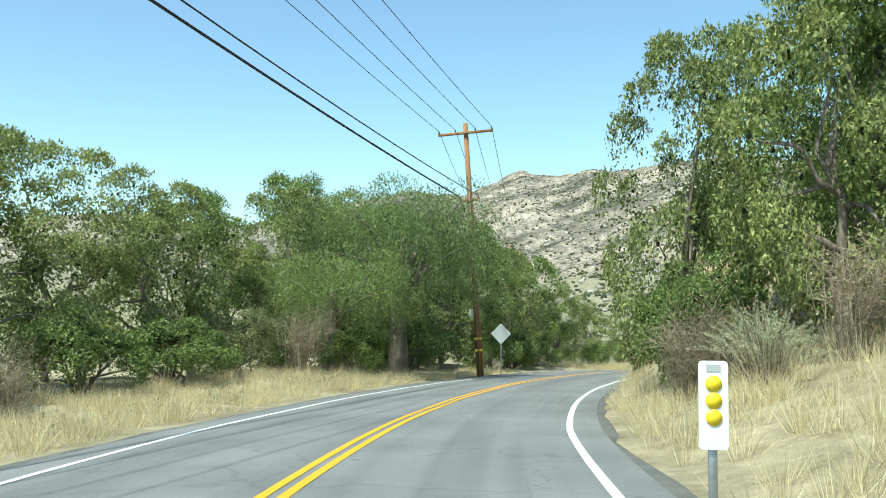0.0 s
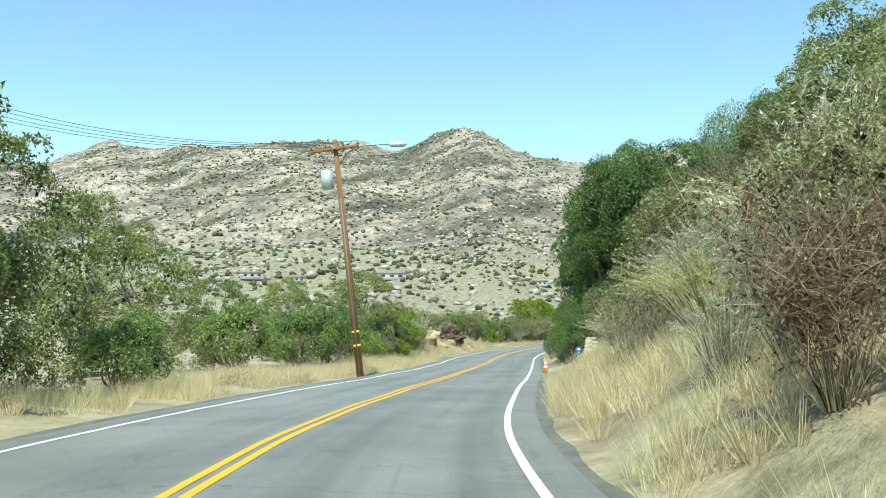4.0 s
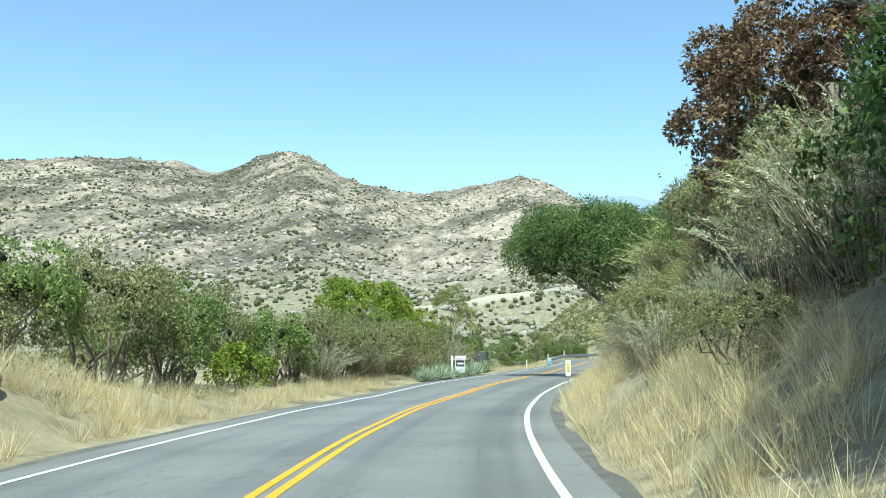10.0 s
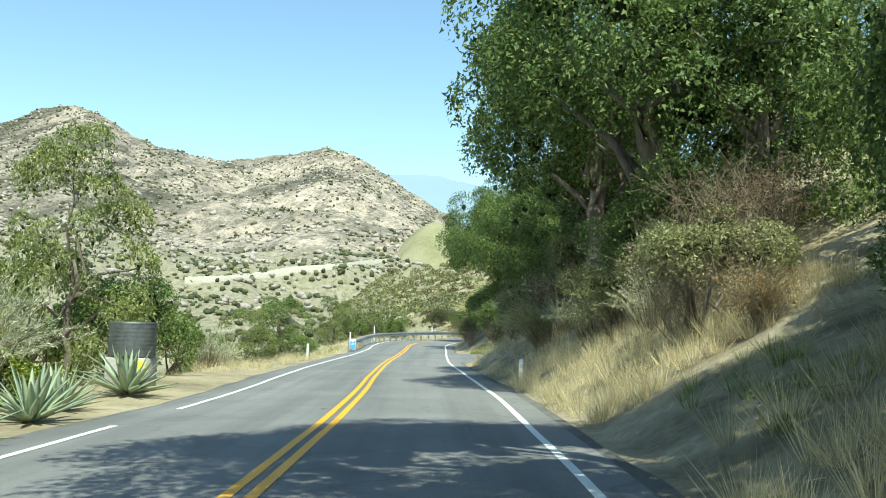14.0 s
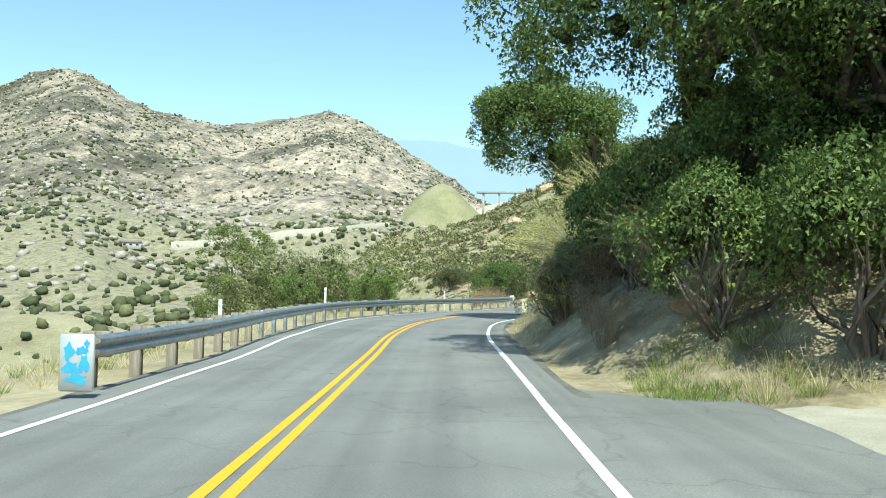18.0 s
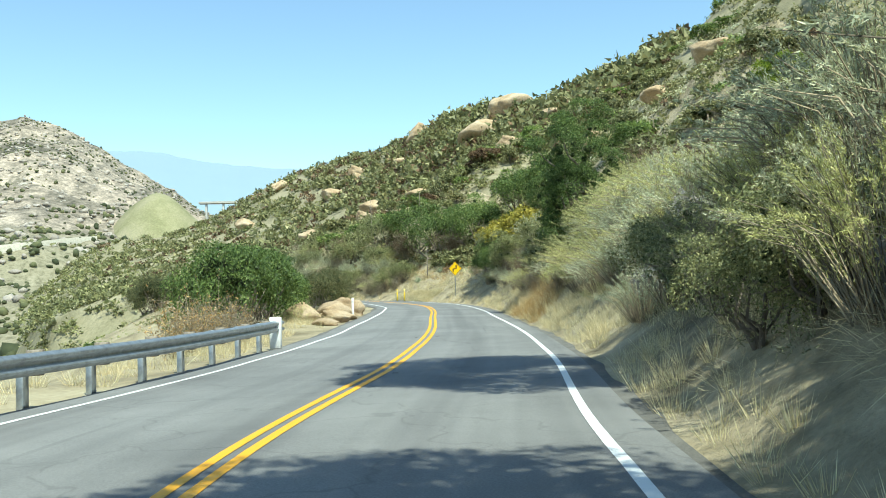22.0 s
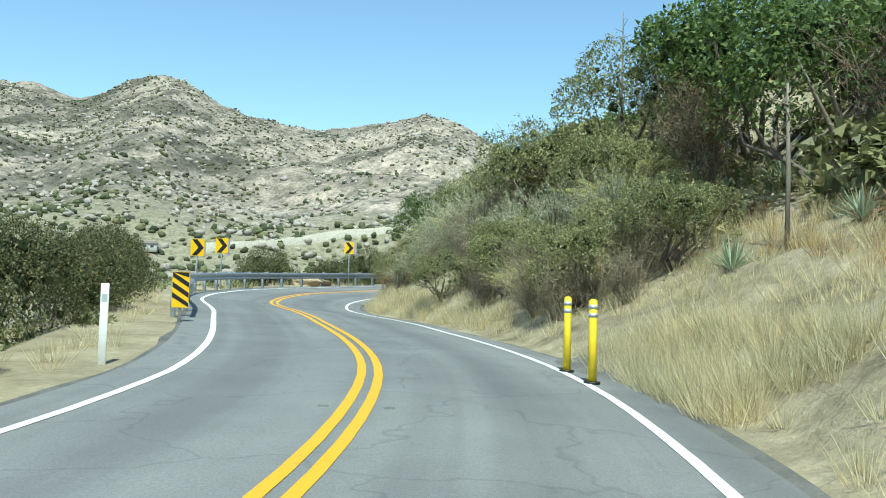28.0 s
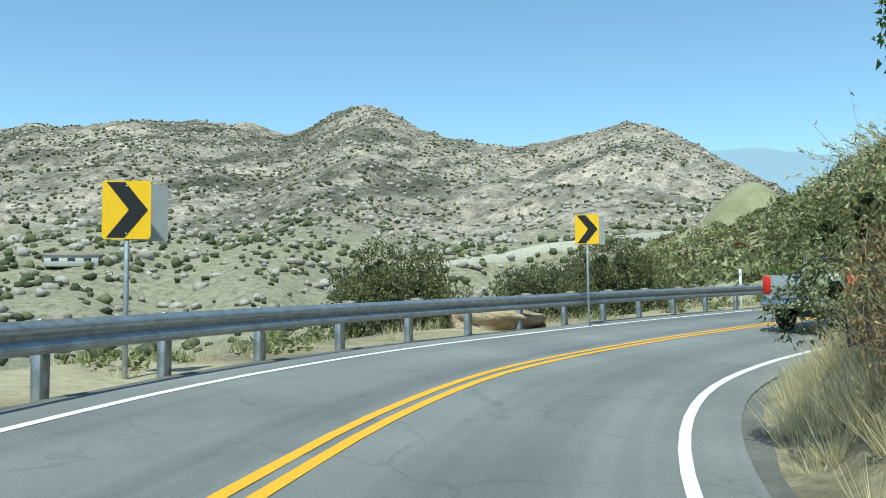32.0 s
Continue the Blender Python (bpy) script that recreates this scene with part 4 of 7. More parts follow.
def make_pepper(name, label, h, rad, seed):
    c, r = lobes(64, rad * 0.8, rad * 0.8, h * 0.28, h * 0.66, rad * 0.22, seed)
    g = np.random.default_rng(seed)
    ps, ds = [], []
    for i in range(1500):
        k = g.integers(len(c))
        az = g.uniform(0, 2 * np.pi)
        p = c[k] + np.array([np.cos(az), np.sin(az), -0.1]) * r[k]
        ln = g.uniform(0.8, 3.4) * min(1.0, p[2] / 3.6)
        u = np.linspace(0, 1, 26)[:, None]
        ps.append(p + np.array([np.cos(az) * 0.25, np.sin(az) * 0.25, -ln]) * u + g.normal(size=(26, 3)) * 0.06)
        ds.append(np.tile([0, 0, -0.8], (26, 1)) + g.normal(size=(26, 3)) * 0.55)
    p, d = np.vstack(ps), np.vstack(ds)
    p[:, 2] = np.maximum(p[:, 2], 0.25)
    crown = crown_mesh("crown", c, r, 13000, 0.14, 0.28, MAT["pepper"], 0.5, 0, [leaves(p, d, 0.16 * g.uniform(0.6, 1.3, len(p)), 0.16)])
    stem = bent((0, 0, -0.5), (0.3, 0.2, h * 0.65), 0, 7, 0.04)
    tb = [tube(stem, np.linspace(0.45, 0.16, 7), 9)] + [tube(bent(stem[4], c[i], 0.3, 6, 0.05), np.linspace(0.14, 0.03, 6), 6) for i in range(8)]
    return plant(name, label, "tree", quads("trunk", join(tb), MAT["bark"], True), crown)


def make_rosette(name, label, category, n, ln, w, mat, stand, seed, up=0.55):
    """An agave or yucca: thick pointed blades in a rosette, each one a part."""
    g = np.random.default_rng(seed)
    ob = thing(name, Matrix.Identity(4), label, category)
    for i in range(n):
        az = i * 2.39996 + g.normal() * 0.1
        el = radians(12 + 70 * (i / n) ** stand + g.normal() * 5)
        L_ = ln * g.uniform(0.75, 1.1)
        t = np.linspace(0, 1, 6)
        wid = w * np.array([0.55, 0.9, 1.0, 0.8, 0.45, 0.02]) * g.uniform(0.85, 1.1)
        rr = t * L_ * np.cos(el) + 0.05
        zz = t * L_ * np.sin(el) - 0.12 * L_ * t ** 2 * (1 - up) + 0.03
        mid = np.c_[rr, np.zeros(6), zz]
        v = np.stack([mid + np.c_[np.zeros(6), -wid / 2, np.full(6, 0.25) * wid], mid - np.c_[np.zeros(6), np.zeros(6), 0.18 * wid], mid + np.c_[np.zeros(6), wid / 2, 0.25 * wid], mid + np.c_[np.zeros(6), np.zeros(6), 0.06 * wid]], 1).reshape(-1, 3)
        f = [(k * 4 + a, k * 4 + b, k * 4 + 4 + b, k * 4 + 4 + a) for k in range(5) for a, b in ((0, 1), (1, 2), (2, 3), (3, 0))]
        part("leaf", raw_mesh("leaf", v, f, mat, True), ob, "", Matrix.Rotation(az, 4, "Z"))
    return ob


MAT["drygreen"] = leaf_mat("dry_green_leaf", (0.1, 0.1, 0.06), (0.25, 0.245, 0.16), (0.4, 0.38, 0.26), 0.25, 0.85)
PL = {}
PL["oak"] = [make_tree("oak_tree", "broad dark-green oak with a dense crown", 9.0, 5.0, MAT["oak"], s, 60000, 0.125, 0.16, 120, fill=0.5) for s in (1, 2)]
PL["oaktall"] = [make_tree("oak_tree", "tall dark-green oak leafy to the ground", 10.0, 3.9, MAT["oak"], 5, 64000, 0.115, 0.06, 120, fill=0.5)]
PL["tree"] = [make_tree("small_tree", "leafy green tree behind the dry verge", 5.4, 2.7, m, s, 22000, 0.1, 0.04, 64, trunk_r=0.14, fill=0.2) for s, m in ((11, MAT["walnut"]), (12, MAT["green"]), (13, MAT["walnut"]))]
PL["bright"] = [make_tree("small_tree", "yellow-green weeping tree by the verge", 4.6, 2.6, MAT["bright"], 21, 12000, 0.14, 0.02, 60, trunk_r=0.1)]
PL["bush"] = [make_bush("shrub", "rounded leafy green shrub beside the road", 2.4, 1.6, MAT["green"], s, 10500, 0.08) for s in (31, 32, 33)]
PL["darkbush"] = [make_bush("shrub", "dark-green glossy leafy shrub beside the road", 2.6, 1.9, MAT["oak"], s, 11000, 0.085) for s in (34, 35)]
PL["olivebush"] = [make_bush("shrub", "grey-olive twiggy shrub beside the road", 2.6, 1.8, MAT["olive"], s, 12000, 0.085, 0.32, 42, 0.4) for s in (41, 42)]
PL["sumac"] = [make_bush("shrub", "rounded dark olive shrub below the rail", 3.3, 2.4, MAT["sumac"], s, 17000, 0.085, 0.45, 60) for s in (45, 46)]
PL["brightbush"] = [make_bush("shrub", "bright yellow-green low shrub on dry soil", 1.6, 1.3, MAT["bright"], 43, 3200, 0.13)]
PL["yellow"] = [make_bush("shrub", "yellowing leafy shrub on the bank", 2.2, 1.5, MAT["yellowbush"], 44, 3600, 0.14)]
PL["sage"] = [make_sage("sagebrush", "pale grey-green sagebrush with upright wands", 1.9, MAT["sage"], s) for s in (51, 52, 53)]
PL["pale"] = [make_sage("broom_shrub", "pale yellow-green feathery broom shrub", 2.2, MAT["palesage"], s, 116, 108, 0.06, 0.7) for s in (54, 55)]
PL["dead"] = [make_dead("dry_shrub", "dark brown dead shrub on the bank", 2.6, 61, MAT["brown"], 5200, 60)]
PL["twigs"] = [make_dead("dry_shrub", "leafless grey twiggy shrub on the bank", 2.0, s, MAT["twig"], 900, 60) for s in (62, 63)]
PL["deadtree"] = [make_tree("dead_tree", "dark reddish-brown dead-leafed tree on the bank", 5.6, 2.5, MAT["brown"], 14, 22000, 0.12, 0.08, 80)]
PL["strawbush"] = [make_dead("dry_shrub", "rust-brown dry twiggy shrub by the rail", 2.0, 64, MAT["rust"], 2600, 70)]
PL["pepper"] = [make_pepper("pepper_tree", "pepper tree with long drooping green strands", 8.6, 4.4, 71)]
PL["agave"] = [make_rosette("agave", "large blue-grey agave rosette by the road", "agave", 34, 1.15, 0.15, MAT["agave"], 0.9, 81)]
PL["yucca"] = [make_rosette("yucca", "spiky green-grey yucca on the bank", "yucca", 46, 0.75, 0.045, MAT["agave"], 0.8, 82)]
PL["chap"] = [make_bush("scrub", "low chaparral scrub on the hillside", 1.7, 1.5, m, s, 1100, 0.24, 0.55, 22, 0.6, "scrub") for s, m in ((91, MAT["chaparral"]), (92, MAT["chaparral"]), (93, MAT["green"]), (94, MAT["olive"]))]
PL["chapbrown"] = [make_bush("scrub", "dry brown chaparral scrub on the hillside", 1.5, 1.3, MAT["brown"], 95, 1100, 0.22, 0.5, 22, 0.5, "scrub")]

USED = {}
GROUPS = {"oak": "oaks beside the road", "oaktall": "oaks beside the road", "tree": "small trees beside the road", "sumac": "rounded shrubs below the rail", "bright": "small trees beside the road", "agave": "agaves by the verge", "yucca": "yuccas on the bank", "sage": "sagebrush on the bank", "pale": "sagebrush on the bank", "chap": "scrub on the hillside", "chapbrown": "scrub on the hillside"}


def put(kind, s, d, h=1.0, w=None, k=None, turn=None, lift=0.0, tilt=None, label=""):
    """Plants a copy of a kind, scaled by h in height and w in width."""
    src = PL[kind]
    i = k if k is not None else int(rng.integers(len(src)))
    x, y, z = ground_at(s, d)
    w = h if w is None else w
    if s > 300 and d < -4.5:
        lift -= 0.35 * h
    m = Matrix.Translation((x, y, z + lift)) @ Matrix.Rotation(radians(turn if turn is not None else float(rng.uniform(0, 360))), 4, "Z")
    if tilt:
        m = Matrix.Translation((x, y, z + lift)) @ Matrix.Rotation(radians(heading(s)), 4, "Z") @ Matrix.Rotation(radians(tilt), 4, "Y") @ Matrix.Rotation(float(rng.uniform(0, 6.28)), 4, "Z")
    m = m @ Matrix.Diagonal((w, w, h, 1))
    key = (kind, i)
    if key not in USED:
        ob = src[i]
        ob.matrix_basis = m
        USED[key] = ob
    else:
        ob = copy_thing(src[i], Matrix.Identity(4))
        ob.matrix_basis = m
    if kind in GROUPS:
        ob["group"] = GROUPS[kind]
    else:
        ob["group"] = "shrubs beside the road"
    if label:
        ob["label"] = label
    return ob


# right-hand side, from the start of the road on
for a in [
    ("oaktall", 66, 13.5, 1.05, 1.2), ("tree", 50.4, 5.4, 1.4, 0.85, 0), ("tree", 52.0, 6.9, 1.35, 0.75, 1), ("tree", 48.2, 8.6, 1.5, 1.1, 1), ("tree", 51.2, 9.4, 1.4, 0.9, 0), ("bush", 51.4, 5.4, 1.0, 0.7), ("bush", 49, 5.2, 0.9, 0.7), ("bush", 67, 6.9, 1.3, 0.8), ("tree", 71, 7.6, 0.8, 0.7, 2),
    ("twigs", 50.5, 5.6, 0.8, 0.8), ("twigs", 46.6, 5.2, 0.9), ("tree", 46.2, 7.4, 1.3, 0.8, 2), ("sage", 44.2, 5.8, 0.7), ("bush", 48.2, 5.6, 1.0, 0.8), ("twigs", 46.5, 5.0, 0.7, 0.7), ("strawbush", 47.5, 6.2, 0.7, 0.9), ("sage", 55.2, 5.2, 0.5), ("sage", 61.4, 6.0, 0.8), ("sage", 62.4, 5.4, 0.8), ("olivebush", 63.2, 6.4, 0.9), ("sage", 61.8, 7.4, 1.1), ("pale", 63.4, 7.6, 1.1), ("sage", 57.6, 8.6, 1.1), ("sage", 64.8, 6.4, 1.2), ("sage", 66.8, 5.3, 0.8), ("sage", 68.6, 6.2, 1.3), ("pale", 70, 7.2, 1.3), ("twigs", 44, 7, 0.9), ("bush", 40, 11, 1.3), ("tree", 47, 12.5, 1.2),
    ("oak", 74, 15, 0.7, 0.6), ("sage", 63.5, 9.6, 1.4), ("sage", 61.5, 9.2, 1.3), ("sage", 59.5, 9.4, 1.2), ("sage", 65.5, 8.6, 1.2), ("sage", 68.5, 9.5, 1.4), ("sage", 71.5, 8.3, 1.25), ("sage", 74, 7.2, 1.2), ("sage", 76.5, 7.6, 1.4), ("sage", 79, 6.9, 1.1),
    ("olivebush", 71, 11.5, 1.2), ("olivebush", 78, 10, 1.4), ("sage", 82, 7.2, 1.5), ("sage", 85, 7.6, 1.3), ("olivebush", 84, 10.5, 1.5), ("tree", 88, 9.6, 0.95, 0.8, 2), ("sage", 88.5, 7, 1.4), ("sage", 91.5, 7.2, 1.2),
    ("olivebush", 93, 9.5, 1.4), ("sage", 95, 7.1, 1.2), ("dead", 97, 9.5, 1.2), ("tree", 99, 11, 0.9, 0.8, 2), ("olivebush", 100, 8, 1.3), ("twigs", 104, 7.2, 1.0), ("dead", 104, 9.2, 1.3), ("olivebush", 107, 8.6, 1.5),
    ("olivebush", 110.5, 9.4, 1.9, 1.3), ("olivebush", 113.2, 10.3, 2.0, 1.35), ("olivebush", 111.3, 7.0, 1.0, 1.15), ("twigs", 111, 6.0, 0.9), ("twigs", 113.4, 8.2, 1.1), ("olivebush", 112, 12.6, 2.3, 1.6), ("tree", 108, 14, 1.2),
    # low darkbush at 124.6, 127.2 and 129.8: added dark mass for the bank's shade
    ("oaktall", 130.4, 9.0, 1.05, 0.8), ("oaktall", 134.6, 7.4, 1.0, 0.74), ("darkbush", 134.4, 5.8, 1.1, 0.8), ("darkbush", 136.2, 6.0, 0.9, 0.7), ("oak", 126.8, 9.6, 1.2, 1.0, 1), ("darkbush", 125.4, 8.0, 1.3, 1.0), ("darkbush", 125.2, 10.5, 1.5, 1.1), ("oaktall", 127.0, 7.2, 1.0, 0.72), ("darkbush", 124.6, 4.8, 0.7, 0.65), ("darkbush", 127.2, 4.6, 0.7, 0.65), ("darkbush", 129.8, 4.6, 0.7, 0.65), ("darkbush", 125.8, 5.4, 1.0, 0.75), ("darkbush", 128.2, 5.3, 1.0, 0.75), ("darkbush", 130.6, 5.3, 1.0, 0.75), ("darkbush", 132.6, 5.6, 1.1, 0.8), ("oaktall", 150.2, 5.9, 0.95, 0.58), ("darkbush", 148.6, 5.7, 1.1, 0.9), ("darkbush", 150.5, 5.3, 0.9, 0.8), ("darkbush", 153.2, 5.4, 1.0, 0.8), ("sage", 137.5, 6.6, 0.9), ("pale", 141.5, 8.4, 1.0), ("sage", 142.2, 10.4, 1.2), ("pale", 136.2, 9.6, 1.1), ("pepper", 131, 16.0, 1.4, 1.0), ("olivebush", 127.5, 11.5, 1.5), ("olivebush", 129.5, 12.8, 1.7), ("bush", 126.5, 14, 1.6), ("oaktall", 129, 17, 1.1, 1.1), ("oak", 128, 19, 1.3, 1.0), ("bush", 127.5, 7.6, 1.2, 0.9),
    ("sage", 141, 6.2, 0.8), ("sage", 147.4, 5.2, 0.9), ("sage", 145.5, 5.6, 1.2), ("sage", 143.8, 6.2, 1.4), ("sage", 142.4, 7.0, 1.5), ("sage", 146.4, 5.2, 0.9), ("darkbush", 149.2, 5.2, 0.9, 0.7), ("oaktall", 153.0, 6.8, 0.85, 0.6), ("sage", 155.5, 7.6, 1.5),
    ("sage", 148.6, 7.5, 1.1), ("sage", 150, 6.0, 0.9), ("sage", 153, 5.9, 1.0), ("deadtree", 163.4, 7.9, 0.92, 0.9), ("deadtree", 167.2, 8.0, 1.0, 1.0),  ("sage", 158.6, 6.6, 1.3), ("sage", 161, 6.4, 1.2),
    ("olivebush", 167, 7.5, 0.9), ("dead", 168.5, 9, 1.6, 1.4), ("bush", 172, 10.6, 1.5), ("olivebush", 176, 8.4, 1.6, 1.3), ("olivebush", 178.5, 9.2, 1.9, 1.4), ("bush", 181, 8, 1.6, 1.2), ("sage", 184.5, 6.8, 1.3), ("tree", 181, 11, 1.1, 1.0, 2), ("sage", 187, 6.4, 1.5), ("sage", 188.6, 7.4, 1.8), ("pale", 191, 8.2, 1.8), ("sage", 193, 9.0, 2.0), ("pale", 187.5, 8.6, 1.7), ("sage", 185.6, 8.2, 1.7),
    ("twigs", 186.5, 5.9, 0.7), ("sage", 189.5, 6.8, 1.3), ("sage", 191.5, 6.5, 1.5), ("pale", 193, 7.2, 1.3), ("pale", 195, 6.6, 1.2), ("dead", 194, 9, 1.1), ("sage", 196.5, 7, 1.4), ("pale", 190.5, 9.5, 1.6), ("pale", 187, 10.5, 2.0),
    ("bush", 200.5, 6, 0.55), ("oaktall", 212.5, 8.6, 0.85, 0.85), ("oak", 214.2, 6.7, 1.15, 1.05), ("strawbush", 206.5, 6.4, 0.5, 0.7), ("twigs", 208.5, 5.8, 0.9), ("darkbush", 213.5, 6.8, 1.1, 1.0), ("darkbush", 206.5, 9.4, 1.6, 1.2), ("darkbush", 202.6, 8.0, 1.5, 1.0), ("darkbush", 199.6, 7.4, 1.6, 0.9), ("darkbush", 200.4, 6.4, 1.2, 0.8), ("darkbush", 197.4, 6.6, 1.3, 0.8), ("darkbush", 195.8, 7.0, 1.2, 0.8), ("oaktall", 201.4, 8.6, 0.7, 0.62), ("sage", 199, 6.2, 0.8),
    ("oak", 221.5, 7.0, 1.1, 1.0), ("oaktall", 227.6, 7.6, 0.8, 0.9), ("oaktall", 231.8, 9.6, 0.8, 0.8), ("sage", 234.6, 6.2, 0.9), ("sage", 233.2, 6.6, 1.2), ("sage", 232.0, 6.0, 1.0), ("twigs", 235.6, 7.0, 0.9), ("bush", 219, 8, 1.0), ("darkbush", 226, 6.6, 0.9), ("darkbush", 230, 7, 1.0, 0.8),
    ("oak", 257.6, 6.8, 1.08, 1.0, 0), ("oak", 254.0, 8.0, 1.0, 0.85, 1), ("darkbush", 253.4, 6.0, 1.1, 0.9), ("darkbush", 255.6, 5.8, 1.2, 0.9), ("darkbush", 258.0, 5.6, 1.1, 0.9), ("darkbush", 260.4, 5.9, 1.0, 0.8), ("oaktall", 254.8, 10.2, 0.9, 1.2), ("oak", 243, 15, 1.1, 1.0, 0), ("oak", 248.5, 17, 1.0, 0.9, 1), ("oaktall", 252.8, 9.2, 0.9, 0.85), ("darkbush", 251.5, 7.6, 1.3, 1.0), ("darkbush", 257, 6.9, 1.2, 0.9), ("oak", 258.5, 15, 1.15, 1.0), ("darkbush", 255, 7.6, 1.2, 1.0), ("darkbush", 259, 6.8, 1.0),
    ("sage", 262, 6.0, 0.9), ("sage", 265, 6.2, 1.1), ("sage", 268, 6.3, 1.3), ("sage", 270.5, 6.2, 1.2), ("pale", 271.2, 6.4, 1.4), ("pale", 273.6, 6.2, 1.5), ("pale", 276, 6.4, 1.4), ("pale", 272.4, 6.8, 1.6), ("twigs", 274.6, 5.2, 0.7), ("twigs", 277.6, 5.2, 0.6), ("sage", 279, 6.2, 1.1), ("pale", 269, 7.6, 1.5), ("yellow", 274, 8.4, 1.0),
    ("darkbush", 281.6, 7.4, 1.2), ("darkbush", 284, 7.2, 1.4, 1.1), ("darkbush", 286.6, 7.4, 1.4, 1.0), ("sage", 282.5, 6.2, 1.0), ("sage", 284.5, 6.4, 1.1), ("sage", 287, 6.2, 1.2), ("sage", 288.8, 6.8, 1.5), ("sage", 291, 6.6, 1.4), ("pale", 290, 8.4, 1.5), ("darkbush", 286, 9, 1.6), ("sage", 293.5, 7.0, 1.4), ("sage", 295.6, 7.2, 1.5), ("bright", 300, 12, 0.7), ("sage", 304, 7.0, 1.4), ("sage", 306, 6.4, 1.1),
    ("sage", 301.2, 4.9, 0.6), ("sage", 300.2, 5.4, 0.8), ("sage", 297.5, 6.6, 1.2), ("sage", 299.5, 8.0, 1.4), ("sage", 308, 6.6, 1.2), ("sage", 310, 7.4, 1.4), ("sage", 312.5, 6.8, 1.3), ("pale", 314, 8.3, 1.2), ("sage", 306.5, 8.8, 1.5), ("sage", 303, 9.0, 1.5), ("sage", 316, 7.2, 1.2), ("pale", 318.5, 8.2, 1.3),
    ("oaktall", 325.2, 7.4, 0.7, 0.72), ("bright", 325, 17, 0.75), ("sage", 320.5, 7, 1.0), ("olivebush", 323, 7.4, 1.0), ("sage", 326, 7, 1.1), ("olivebush", 329, 7.2, 1.0), ("yellow", 332, 8.2, 1.0), ("bush", 336, 8.6, 1.1), ("olivebush", 338, 7.2, 1.1),
    ("sage", 341.5, 7.4, 1.4), ("darkbush", 343.6, 5.9, 1.1, 0.9), ("yellow", 346.2, 6.9, 1.5), ("yellow", 348.4, 7.4, 1.5), ("darkbush", 345.6, 5.9, 1.1, 0.9), ("yellow", 344.4, 7.6, 1.6), ("olivebush", 349.6, 7.8, 1.2), ("darkbush", 347.4, 5.6, 0.8, 0.8), ("olivebush", 342.2, 6.2, 1.1), ("olivebush", 346.5, 6.4, 1.2), ("pale", 345, 7.6, 1.3), ("olivebush", 348.6, 7.4, 1.2), ("yellow", 347.5, 8.8, 1.3), ("olivebush", 344, 10.5, 1.4), ("yellow", 350, 10.5, 1.2), ("darkbush", 349, 12.5, 1.8),
    ("twigs", 352.5, 6.9, 0.6), ("darkbush", 359, 12, 1.7), ("darkbush", 363, 11, 1.8), ("dead", 360.5, 10.2, 1.2), ("dead", 366, 9.3, 1.1), ("darkbush", 367, 11.4, 1.9), ("bush", 362, 14.5, 1.8), ("darkbush", 356.5, 14.5, 1.8), ("dead", 355.5, 11, 1.1), ("olivebush", 370, 10, 1.6),
    ("sage", 366, 6.9, 1.1), ("sage", 368.5, 6.6, 1.2), ("sage", 371, 6.5, 1.1), ("olivebush", 372, 7.6, 1.3), ("sage", 373.8, 6.3, 1.2), ("dead", 374.5, 8.4, 1.1), ("sage", 376.5, 6.0, 1.1), 
    ("strawbush", 383.6, 5.0, 0.9, 0.6), ("strawbush", 385.4, 5.0, 0.95, 0.6), ("sage", 387.2, 5.3, 1.0), ("strawbush", 384.2, 4.2, 0.65, 0.55), ("strawbush", 384.7, 4.5, 0.7, 0.6), ("strawbush", 386.2, 4.5, 0.8, 0.62), ("strawbush", 383.2, 4.6, 0.65, 0.55), ("strawbush", 387.6, 4.6, 0.9, 0.6), ("darkbush", 385, 5.7, 1.25, 0.8), ("sage", 382.2, 5.9, 1.5, 0.95), ("sage", 386.6, 6.9, 1.6, 1.0), ("sage", 388.4, 5.5, 1.0), ("sage", 389.8, 5.6, 1.1), 
]:
    put(a[0], a[1], a[2], a[3], *(a[4:]))

# the big oak that reaches over the road
_oak = make_tree("oak_tree", "big spreading oak reaching over the road", 8.7, 5.8, MAT["oak"], 9, 84000, 0.125, 0.38, 190, (-1.2, 0.3), 0.4, 0.5)
_x, _y, _z = ground_at(198.3, 4.9)
_oak.matrix_basis = Matrix.Translation((_x, _y, _z)) @ Matrix.Rotation(radians(heading(203.5)), 4, "Z") @ Matrix.Diagonal((1.0, 0.8, 1.0, 1))
_oak["group"] = "oaks beside the road"
_oak2 = make_tree("oak_tree", "leaning oak with a branch over the lane", 8.2, 4.2, MAT["oak"], 19, 46000, 0.14, 0.34, 120, (-4.4, 0.0), 0.24, 0.45)
_x, _y, _z = ground_at(281.0, 8.0)
_oak2.matrix_basis = Matrix.Translation((_x, _y, _z)) @ Matrix.Rotation(radians(heading(283)), 4, "Z")
_oak2["group"] = "oaks beside the road"
_oak3 = copy_thing(_oak2, Matrix.Identity(4))
_x, _y, _z = ground_at(293.6, 8.2)
_oak3.matrix_basis = Matrix.Translation((_x, _y, _z)) @ Matrix.Rotation(radians(heading(293.6)), 4, "Z") @ Matrix.Diagonal((0.88, 0.85, 0.92, 1))

